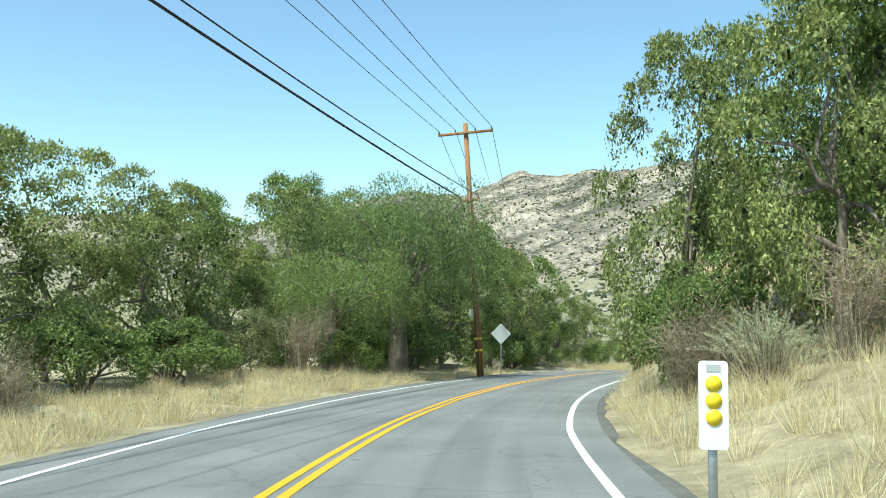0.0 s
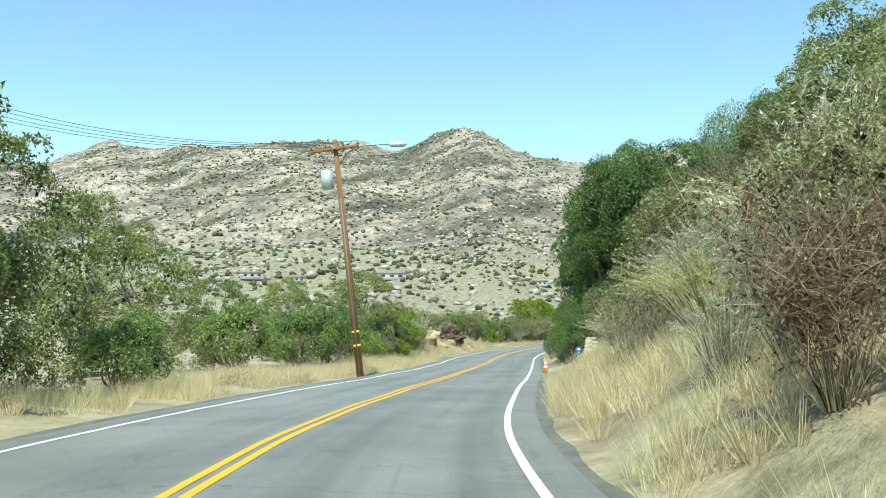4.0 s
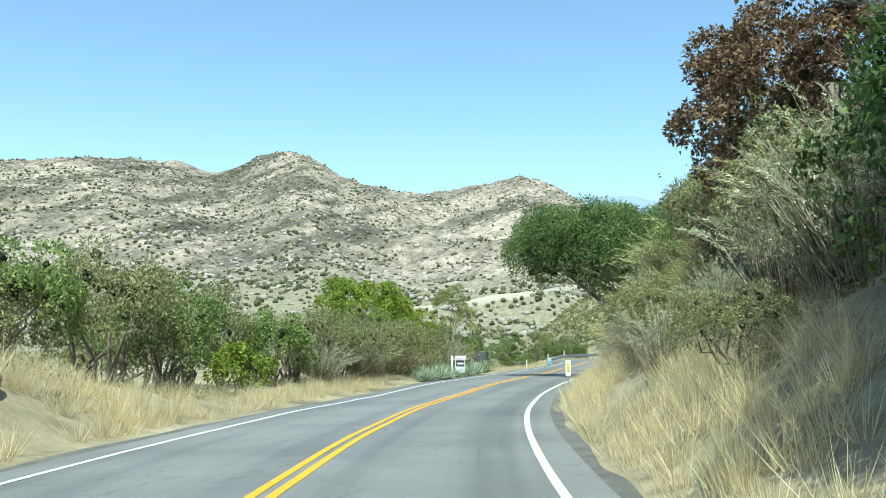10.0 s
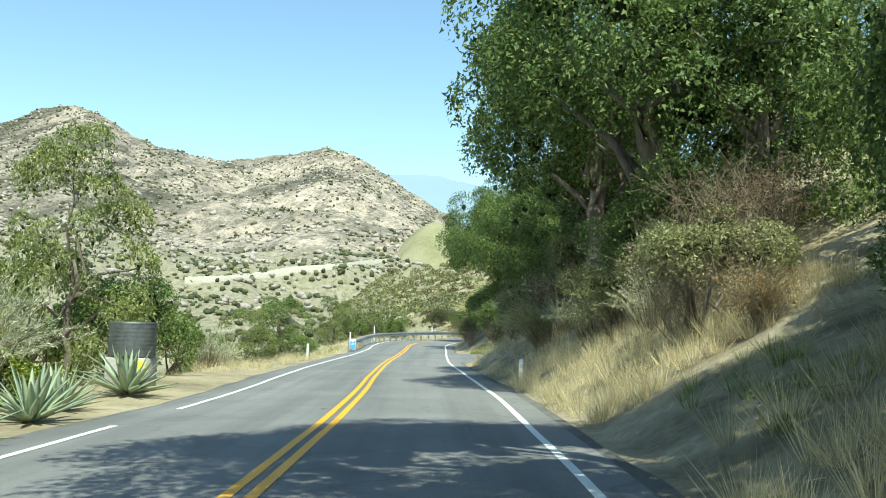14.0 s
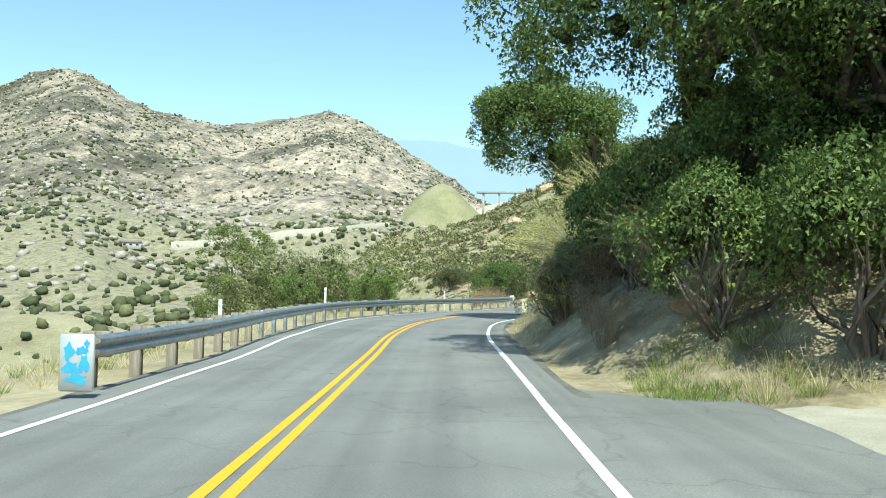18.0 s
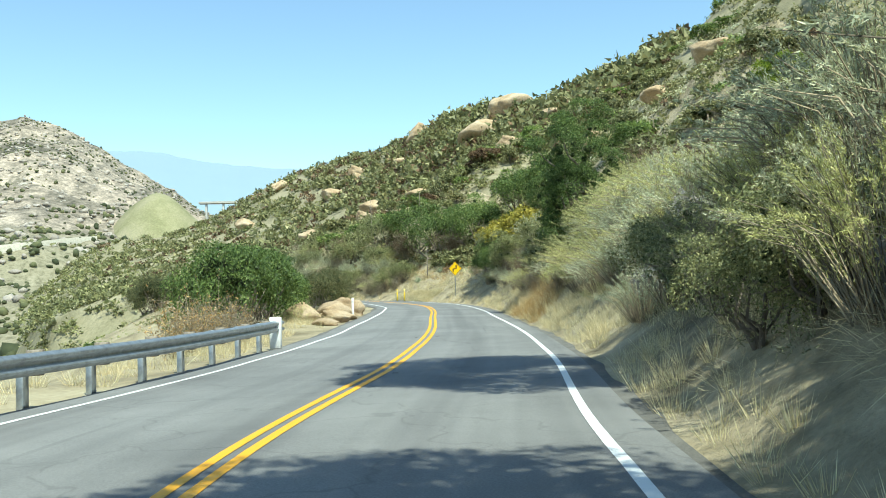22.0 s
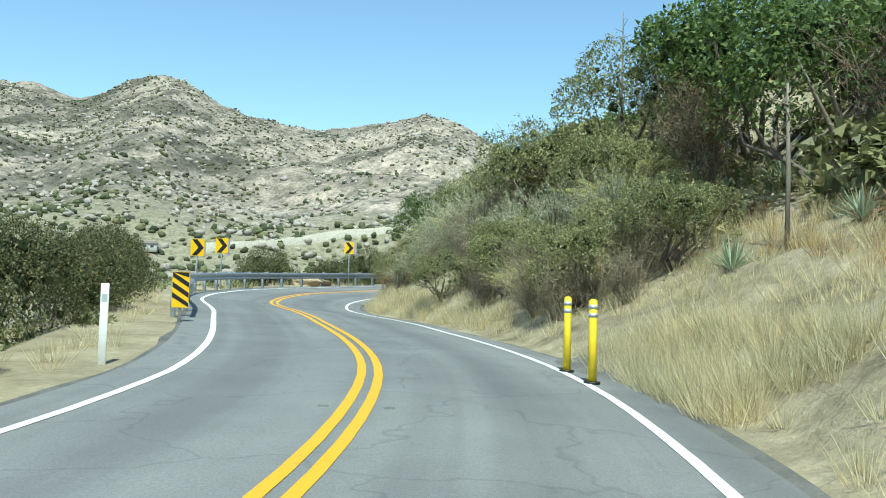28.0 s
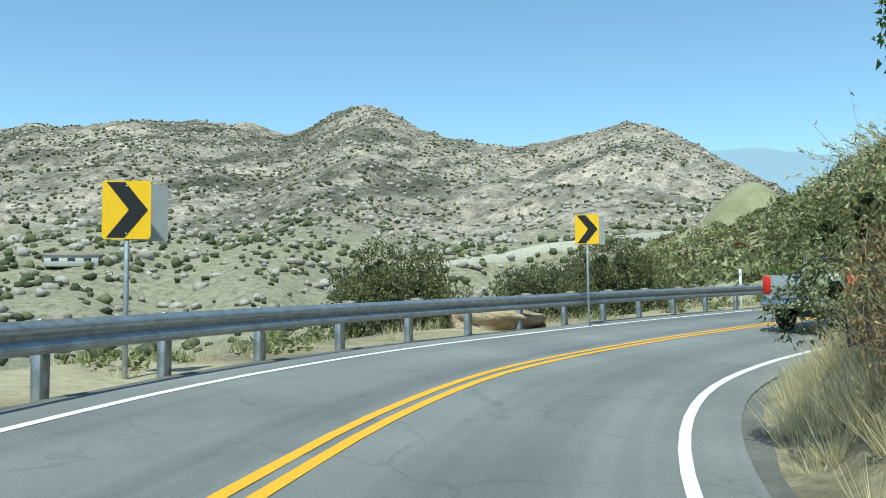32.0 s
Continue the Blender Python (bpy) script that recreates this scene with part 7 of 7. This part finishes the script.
yellow_post(356.6, 2.66)
yellow_post(357.8, 2.66)
_a = np.linspace(0, 2 * np.pi, 24, endpoint=False)
_q = np.array([on_road(358.4 + 1.7 * math.cos(k), 3.35 + 0.7 * math.sin(k)) for k in _a]) + np.array([0, 0, 0.015])
_q[:, 2] = [float(height(np.array([k[0]]), np.array([k[1]]))[0]) + 0.035 for k in _q]
tagged(new("drain_apron", raw_mesh("drain_apron", np.vstack([_q, [_q.mean(0)]]), [(k, (k + 1) % 24, 24) for k in range(24)], MAT["shoulder"])), "patched dark asphalt apron beside the posts", "drain", kind="structure")

# real estate sign: a white post with an arm, and a hanging board
es = thing("hanging_sign", stand(196.9, -3.7, 8) @ Matrix.Scale(0.72, 4), "white yard sign post with a white and navy board", "sign")
part("post", box_mesh("post", MAT["white"], 0.11, 0.11, 1.75, (-0.42, 0, 0.8), 0.008), es)
part("arm", box_mesh("arm", MAT["white"], 1.15, 0.09, 0.1, (0.02, 0, 1.42), 0.008), es)
part("top_board", box_mesh("top_board", MAT["white"], 0.82, 0.03, 0.26, (0.22, -0.03, 1.55), 0.006), es)
bd = part("board", box_mesh("board", MAT["white"], 0.74, 0.03, 0.95, (0.2, 0, 0.9), 0.006), es)
part("navy_panel", flat("navy_panel", [(-0.12, 0.88), (0.52, 0.88), (0.52, 1.33), (-0.12, 1.33)], MAT["navy"], 0.003), bd, "", Matrix.Translation((0, -0.017, 0)))
for a, b_, c_, d_ in ((-0.04, 1.08, 0.46, 1.17), (-0.02, 1.0, 0.44, 1.03)):
    part("logo_bar", flat("logo_bar", [(a, b_), (c_, b_), (c_, d_), (a, d_)], MAT["white"], 0.002), bd, "pale bar", Matrix.Translation((0, -0.021, 0)))

# dark corrugated tank on a pale block
tk = thing("water_tank", stand(213.0, -4.95) @ Matrix.Scale(0.92, 4), "dark ribbed metal tank on a pale block", "tank")
part("block", box_mesh("block", MAT["concrete"], 0.95, 0.9, 0.75, (0, 0, 0.35), 0.02), tk)
part("yellow_panel", box_mesh("yellow_panel", MAT["post_yellow"], 0.32, 0.04, 0.62, (0.3, -0.48, 0.36), 0.01), tk)
rib = []
for k in range(9):
    rib += [(0, 0, 0.74 + k * 0.095), (0, 0, 0.79 + k * 0.095)]
part("drum", quads("drum", tube(rib, [0.56 if i % 2 else 0.52 for i in range(len(rib))], 24), MAT["steel_dark"]), tk, "dark corrugated drum")


# ---- utility poles and wires ----
def pole(x, y, z, h, lean, arms, label, yaw, r=0.17):
    ob = thing("utility_pole", Matrix.Translation((x, y, z)) @ Matrix.Rotation(radians(yaw), 4, "Z") @ Matrix.Rotation(radians(lean), 4, "Y"), label, "utility pole", "utility poles")
    part("shaft", quads("shaft", tube([(0, 0, -0.6), (0, 0, h * 0.5), (0, 0, h)], [r, r * 0.85, r * 0.66], 12), MAT["pole_wood"], True), ob)
    pts = []
    for z_, w in arms:
        arm = part("crossarm", box_mesh("crossarm", MAT["pole_wood"], w, 0.1, 0.12, (0, -0.17, z_), 0.01), ob)
        part("bolt", quads("bolt", disc(0.03, 0.02, 10), MAT["steel"]), arm, "", Matrix.Translation((0, -0.24, z_)))
        for u in ((-0.48, -0.18, 0.18, 0.48) if w > 1.6 else (-0.45, 0.45)):
            part("insulator", quads("insulator", tube([(0, 0, 0.06), (0, 0, 0.1), (0, 0, 0.14), (0, 0, 0.2)], [0.02, 0.05, 0.03, 0.035], 10), MAT["steel_dark"], True), arm, "", Matrix.Translation((u * w, -0.17, z_)))
            pts.append(Vector((u * w, -0.17, z_ + 0.2)))
    for z_ in (1.2, 1.75):
        part("band", quads("band", tube([(0, 0, z_), (0, 0, z_ + 0.09)], r * 1.02, 14), MAT["post_yellow"]), ob, "yellow plastic band")
    part("riser", quads("riser", tube([(0.02, -r - 0.03, 0.0), (0.02, -r - 0.02, h * 0.4), (0.02, -r * 0.8 - 0.02, h * 0.75)], 0.03, 8), MAT["wood_grey"]), ob)
    return ob, pts


def dry_stalk(s, d, h):
    """A dead flower stalk with stubs of side shoots near its tip."""
    x, y, z = ground_at(s, d)
    tb = [tube([(0, 0, -0.2), (0.04, 0, h * 0.5), (0.1, 0.05, h)], [0.05, 0.04, 0.02], 6)]
    for k in range(9):
        q = h * (0.62 + 0.04 * k)
        tb.append(tube([(0.06, 0, q), (0.06 + 0.3 * math.cos(k * 2.4), 0.3 * math.sin(k * 2.4), q + 0.16)], [0.014, 0.008], 4))
    ob = new("dry_stalk", quads("dry_stalk", join(tb), MAT["wood_grey"]))
    ob.matrix_basis = Matrix.Translation((x, y, z))
    return tagged(ob, "tall dead flower stalk standing in the brush", "plant", "dead stalks on the bank")


for a in ((368.5, 13.5, 5.2), (372.0, 10.4, 5.0), (359.6, 7.0, 2.8)):
    dry_stalk(*a)


def world_of(ob, p):
    return ob.matrix_basis @ p


_, _, _gz = ground_at(72.4, -4.05)
x1, y1, _ = on_road(72.4, -4.05)
p1, q1 = pole(x1, y1, _gz, 12.2, -4.0, [(11.7, 2.7), (8.4, 1.0)], "tall brown wooden utility pole with a crossarm", -14)
x2, y2, z2 = ground_at(113, -3.75)
p2, q2 = pole(x2, y2, z2, 9.6, -7.0, [(9.2, 2.0)], "leaning wooden utility pole with a transformer", -35, 0.15)
part("transformer", quads("transformer", tube([(0, 0, 0), (0, 0, 0.05), (0, 0, 0.75), (0, 0, 0.8)], [0.1, 0.24, 0.24, 0.1], 16), MAT["sign_back"], True), p2, "pale grey transformer drum", Matrix.Translation((-0.45, -0.1, 7.6)))
_arm = [(0.1, 0, 8.6), (0.5, 0, 9.0), (1.1, 0, 9.2), (1.9, 0, 9.15), (2.3, 0, 9.08)]
lamp_arm = part("lamp_arm", quads("lamp_arm", tube(_arm, 0.035, 8), MAT["steel"], True), p2, "curved steel lamp arm")
part("lamp_head", quads("lamp_head", tube([(2.2, 0, 9.1), (2.3, 0, 9.08), (2.75, 0, 9.03), (2.9, 0, 9.0)], [0.05, 0.11, 0.12, 0.04], 12), MAT["sign_back"], True), lamp_arm, "pale grey street lamp head")
_s3, _d3 = sd_of(10.5, 86.0)
z3 = ground_at(float(_s3[0]), float(_d3[0]))[2]
p3, q3 = pole(10.5, 86.0, z3, 11.2, 0, [(10.7, 2.4)], "brown wooden utility pole among the trees", -20, 0.15)
x0, y0, z0 = ground_at(14, -9.0)
p0, q0 = pole(x0 - 6, y0 - 16, z0, 12.2, 0, [(11.7, 2.7), (8.4, 1.0)], "tall brown wooden utility pole behind the trees", -14)
part("meter_box", box_mesh("meter_box", MAT["sign_back"], 0.2, 0.3, 0.4, (-0.28, 0, 3.0), 0.02), p1, "grey metal box")


def wire(a, b_, sag, r, label="thin black overhead wire", name="power_line"):
    t = np.linspace(0, 1, 22)
    p = np.array(a)[None] * (1 - t[:, None]) + np.array(b_)[None] * t[:, None]
    p[:, 2] -= sag * 4 * t * (1 - t)
    ob = tagged(new(name, quads(name, tube(p, r, 5), MAT["wire"])), label, "wire", "overhead wires between the poles")
    return ob


for k in range(4):
    wire(world_of(p0, q0[k]), world_of(p1, q1[k]), 0.8, 0.013)
    wire(world_of(p1, q1[k]), world_of(p3, q3[k]), 0.7, 0.013)
    wire(world_of(p3, q3[k]), world_of(p2, q2[k]), 0.7, 0.011)
wire(world_of(p0, q0[4]), world_of(p1, q1[4]), 0.7, 0.035, "thick black telephone cable", "telephone_cable")
wire(world_of(p0, q0[5]), world_of(p1, q1[5]), 1.0, 0.02, "thin black telephone cable", "telephone_cable")
wire(world_of(p1, q1[4]), world_of(p3, Vector((0, -0.2, 6.8))), 1.0, 0.03, "thick black telephone cable", "telephone_cable")

# ---- pickup truck on the bend ----
ts = 402.8
tx, ty, tz = on_road(ts, 1.75)
truck = thing("pickup_truck", Matrix.Translation((tx, ty, tz + 0.02)) @ Matrix.Rotation(radians(heading(ts)), 4, "Z"), "silver crew-cab pickup truck on the asphalt", "pickup truck")


def hull(name, prof, w, mat, bev=0.05, taper=0.0, z_t=1.2):
    """A body panel from a side outline in y and z, w wide, its upper part drawn in."""
    bm = bmesh.new()
    a = [bm.verts.new((-w / 2, y, z)) for y, z in prof]
    face = bm.faces.new(a)
    ext = bmesh.ops.extrude_face_region(bm, geom=[face])
    for q in ext["geom"]:
        if isinstance(q, bmesh.types.BMVert):
            q.co.x += w
    for v in bm.verts:
        if v.co.z > z_t:
            v.co.x *= 1 - taper * (v.co.z - z_t)
    bmesh.ops.recalc_face_normals(bm, faces=bm.faces[:])
    bmesh.ops.bevel(bm, geom=bm.edges[:], offset=bev, segments=2, affect="EDGES")
    me = bpy.data.meshes.new(name)
    bm.to_mesh(me)
    bm.free()
    me.materials.append(mat)
    return me


part("lower_body", hull("lower_body", [(-2.75, 0.62), (-2.75, 1.22), (-0.75, 1.22), (-0.7, 1.22), (1.35, 1.2), (2.6, 1.1), (2.75, 0.95), (2.75, 0.45), (2.3, 0.45), (-2.3, 0.55)], 1.98, MAT["truck_paint"], 0.05), truck)
part("cab", hull("cab", [(-0.72, 1.15), (-0.6, 1.82), (0.55, 1.86), (1.25, 1.15)], 1.86, MAT["truck_paint"], 0.05, 0.22, 1.2), truck)
part("rear_window", box_mesh("rear_window", MAT["glass_dark"], 1.42, 0.03, 0.44, (0, 0, 0), 0.01), truck, "tinted rear window", Matrix.Translation((0, -0.69, 1.52)) @ Matrix.Rotation(radians(-10), 4, "X"))
for sx_ in (-1, 1):
    part("side_window", box_mesh("side_window", MAT["glass_dark"], 0.03, 1.2, 0.4, (0, 0, 0), 0.01), truck, "tinted side window", Matrix.Translation((sx_ * 0.855, 0.05, 1.53)) @ Matrix.Rotation(radians(sx_ * 12), 4, "Y"))
    part("tail_lamp", box_mesh("tail_lamp", MAT["red_lens"], 0.17, 0.06, 0.4, (sx_ * 0.89, -2.755, 1.0), 0.02), truck, "red tail lamp")
    part("mirror", box_mesh("mirror", MAT["truck_dark"], 0.22, 0.12, 0.24, (sx_ * 1.1, 0.85, 1.35), 0.03), truck)
tg = part("tailgate", box_mesh("tailgate", MAT["truck_paint"], 1.5, 0.05, 0.5, (0, -2.77, 0.96), 0.03), truck)
part("handle", box_mesh("handle", MAT["truck_dark"], 0.26, 0.03, 0.08, (0, -2.8, 1.1), 0.01), tg, "dark recessed handle")
bmp = part("bumper", box_mesh("bumper", MAT["chrome"], 1.95, 0.22, 0.24, (0, -2.86, 0.58), 0.04), truck, "chrome rear bumper")
part("plate_bar", flat("plate_bar", [(-0.16, 0.52), (0.16, 0.52), (0.16, 0.66), (-0.16, 0.66)], MAT["white"], 0.004), bmp, "pale licence plate", Matrix.Translation((0, -2.972, 0)))
part("bed_floor", box_mesh("bed_floor", MAT["truck_dark"], 1.6, 1.8, 0.04, (0, -1.75, 1.235), 0.01), truck, "dark truck bed liner")
for sx_ in (-1, 1):
    for y_ in (-1.75, 1.75):
        wv = tube([(sx_ * 0.72, y_, 0.38), (sx_ * 0.76, y_, 0.38), (sx_ * 0.96, y_, 0.38), (sx_ * 1.0, y_, 0.38)], [0.3, 0.385, 0.385, 0.3], 22)
        wh = part("wheel", quads("wheel", wv, MAT["tyre"], False), truck, "black tyre")
        part("rim", quads("rim", tube([(sx_ * 0.97, y_, 0.38), (sx_ * 1.005, y_, 0.38)], [0.22, 0.18], 18), MAT["chrome"]), wh, "bright wheel rim")
part("axle", quads("axle", tube([(-0.8, -1.75, 0.38), (0, -1.75, 0.38), (0.8, -1.75, 0.38)], [0.06, 0.14, 0.06], 8), MAT["truck_dark"]), truck)
part("hitch", box_mesh("hitch", MAT["truck_dark"], 0.1, 0.3, 0.08, (0, -2.95, 0.44), 0.01), truck)

# ---- far hillside: road, houses, scrub and rocks ----
def slope_hit(b, elev, ex=150.0, ey=190.0, ez=-2.0):
    """Where a line of sight at a bearing and height angle meets the far slope."""
    r = np.arange(120, 1900, 4.0)
    x, y = ex + r * math.sin(radians(b)), ey + r * math.cos(radians(b))
    z = height(x, y)
    over = z > ez + r * math.tan(radians(elev))
    i = int(np.argmax(over)) if over.any() else len(r) - 1
    return x[i], y[i], z[i]


way = np.array([slope_hit(b, e) for b, e in zip(np.linspace(33, 47.5, 34), np.interp(np.linspace(33, 47.5, 34), [33, 36, 42, 47.5], [2.3, 2.6, 3.55, 4.2]))])
for k in range(3):
    way[1:-1] = (way[:-2] + 2 * way[1:-1] + way[2:]) / 4
_c = np.array([150.0, 190.0])
_u = way[:, :2] - _c
_u /= np.linalg.norm(_u, axis=1)[:, None]
vs = []
for o, dz in ((-4, -5), (-4, 1.8), (3, 1.9), (3, 2.9), (3.6, 2.9), (3.6, -3)):
    vs.append(np.c_[way[:, :2] + _u * o, way[:, 2] + dz])
v = np.stack(vs, 1).reshape(-1, 3)
i = (np.arange(len(way) - 1)[:, None] * 6 + np.arange(5)[None]).ravel()
tagged(new("hillside_road", raw_mesh("hillside_road", v, np.c_[i, i + 1, i + 7, i + 6], MAT["gravel"])), "pale road cut with a wall across the far slope", "road", kind="structure")


MAT["pasture"] = rough_mat("pale_pasture", [(0.3, (0.19, 0.185, 0.09)), (0.5, (0.29, 0.27, 0.15)), (0.7, (0.36, 0.32, 0.21))], 0.03, 0.6, bump_s=0.5, bump_d=0.3)


def knoll(b, r, wide, deep, z0, z1, mat, label):
    """A smooth mound on the far side of the valley."""
    n, m = 34, 18
    u, w = np.meshgrid(np.linspace(-1.8, 1.8, n), np.linspace(-1.8, 1.8, m), indexing="ij")
    a = radians(b)
    x = 150 + (r + w * deep) * math.sin(a) + u * wide * math.cos(a)
    y = 190 + (r + w * deep) * math.cos(a) - u * wide * math.sin(a)
    z = z0 + (z1 - z0) * np.clip(1 - np.abs(u * 1.15 + 0.12) ** 1.5 - w * w * 1.6, -9.0, 1) + 2.2 * fractal(x.ravel(), y.ravel(), 24, 17, 3).reshape(x.shape)
    i = (np.arange(n - 1)[:, None] * m + np.arange(m - 1)[None]).ravel()
    return tagged(new("knoll", raw_mesh("knoll", np.c_[x.ravel(), y.ravel(), z.ravel()], np.c_[i, i + m, i + m + 1, i + 1], mat, True)), label, "hill", kind="structure")


knoll(51.2, 900, 44, 80, 80, 109, MAT["pasture"], "smooth yellow-green grassy knoll below the hills")
knoll(55.6, 1500, 90, 60, 120, 150, MAT["gravel"], "pale bare cutting below the far viaduct")
_a = radians(55.3)
viaduct = thing("viaduct", Matrix.Translation((150 + 1380 * math.sin(_a), 190 + 1380 * math.cos(_a), 150)) @ Matrix.Rotation(-_a - 0.12, 4, "Z"), "long pale concrete highway viaduct on piers", "bridge")
part("deck", box_mesh("deck", MAT["concrete"], 96, 12, 2.0, (0, 0, 3.2), 0.1), viaduct)
for k in (-1, 1):
    part("parapet", box_mesh("parapet", MAT["concrete"], 96, 0.4, 1.1, (0, k * 5.7, 4.75), 0.05), viaduct)
for k in range(4):
    part("pier", box_mesh("pier", MAT["concrete"], 2.4, 7, 40, ((k - 1.5) * 25, 0, -17.8), 0.2), viaduct)


def house(b, elev, w, dp, h, yaw, label):
    x, y, z = slope_hit(b, elev)
    ob = thing("house", Matrix.Translation((x, y, z - 1.0)) @ Matrix.Rotation(radians(yaw), 4, "Z"), label, "house", "houses across the valley")
    part("wall", box_mesh("wall", MAT["house_wall"], w, dp, h + 1, (0, 0, (h + 1) / 2), 0.03), ob)
    rv = [(-w / 2 - 0.5, -dp / 2 - 0.5, h + 1), (w / 2 + 0.5, -dp / 2 - 0.5, h + 1), (w / 2 + 0.5, dp / 2 + 0.5, h + 1), (-w / 2 - 0.5, dp / 2 + 0.5, h + 1), (-w / 2, 0, h + 2.6), (w / 2, 0, h + 2.6)]
    part("roof", quads("roof", (np.array(rv), np.array([(0, 1, 5, 4), (2, 3, 4, 5), (0, 4, 3, 3), (1, 2, 5, 5), (3, 2, 1, 0)])), MAT["house_roof"]), ob)
    for k in range(3):
        wn = part("window", box_mesh("window", MAT["glass_dark"], w * 0.14, 0.1, h * 0.4, ((k - 1) * w * 0.3, -dp / 2 - 0.02, 1 + h * 0.55), 0.02), ob)
        part("frame", box_mesh("frame", MAT["white"], w * 0.17, 0.06, 0.12, ((k - 1) * w * 0.3, -dp / 2 - 0.05, 1 + h * 0.33), 0.01), wn)
    return ob


house(17.0, 2.75, 22, 9, 3.6, -15, "long white low house across the valley")
house(4.5, 2.7, 16, 10, 3.5, -5, "cream house with a brown roof across the valley")
house(8.5, 2.4, 12, 8, 3.2, -8, "small pale house across the valley")
house(30.5, 2.2, 12, 6, 3.0, -30, "flat pale shed among far scrub")


def scatter(name, label, category, n, mat, rmin, rmax, size, squash, seed, power=1.0, bmin=-25, bmax=66, jag=0.35, clump=None, bedded=0.0):
    """Many rough lumps over the far slopes, in one mesh."""
    g = np.random.default_rng(seed)
    b, r = np.radians(g.uniform(bmin, bmax, n)), rmin + (rmax - rmin) * g.random(n) ** power
    x, y = CX + r * np.sin(b), CY + r * np.cos(b)
    s, d = sd_of(x, y)
    keep = d < -34
    if clump:
        zz = height(x, y, s, d)
        bed = waves((zz - 0.42 * (0.906 * x - 0.423 * y)) / 26, (0.906 * x - 0.423 * y) / 300, 1.0, 77)
        keep &= waves(x, y, clump, seed) + 0.6 * waves(x, y, clump / 3, seed + 1) + bedded * bed > -0.75
    x, y, r, s, d = x[keep], y[keep], r[keep], s[keep], d[keep]
    z = height(x, y, s, d)
    m = len(x)
    sc = size * g.uniform(0.45, 1.3, m) * (0.75 + 0.45 * g.random(m))
    v = ICO_V[None] * (1 + jag * g.uniform(-1, 1, (m, 12, 1)))
    v = v * sc[:, None, None] * np.stack([g.uniform(0.75, 1.25, m), g.uniform(0.75, 1.25, m), squash * g.uniform(0.7, 1.2, m)], 1)[:, None]
    a = g.uniform(0, 6.28, m)
    ca, sa = np.cos(a)[:, None], np.sin(a)[:, None]
    v = np.stack([v[..., 0] * ca - v[..., 1] * sa, v[..., 0] * sa + v[..., 1] * ca, v[..., 2]], -1)
    v += np.stack([x, y, z + sc * squash * 0.35], -1)[:, None]
    f = (ICO_F[None] + 12 * np.arange(m)[:, None, None]).reshape(-1, 3)
    return tagged(new(name, raw_mesh(name, v.reshape(-1, 3), f, mat)), label, category, kind="stuff")


scatter("hill_scrub", "dark-green scrub dotted over the rocky hills", "scrub", 23000, MAT["hillscrub"], 260, 1950, 2.05, 0.95, 3, 0.75, clump=60, bedded=1.2)
scatter("hill_scrub", "olive scrub on the slopes below the hills", "scrub", 2600, MAT["hillscrub"], 150, 900, 1.8, 0.9, 4, 1.0)
scatter("hill_rocks", "pale sandstone rocks strewn over the hills", "rocks", 9000, MAT["hill_rock"], 420, 1985, 2.9, 0.75, 5, 0.75, clump=120, jag=0.5, bedded=-0.8)
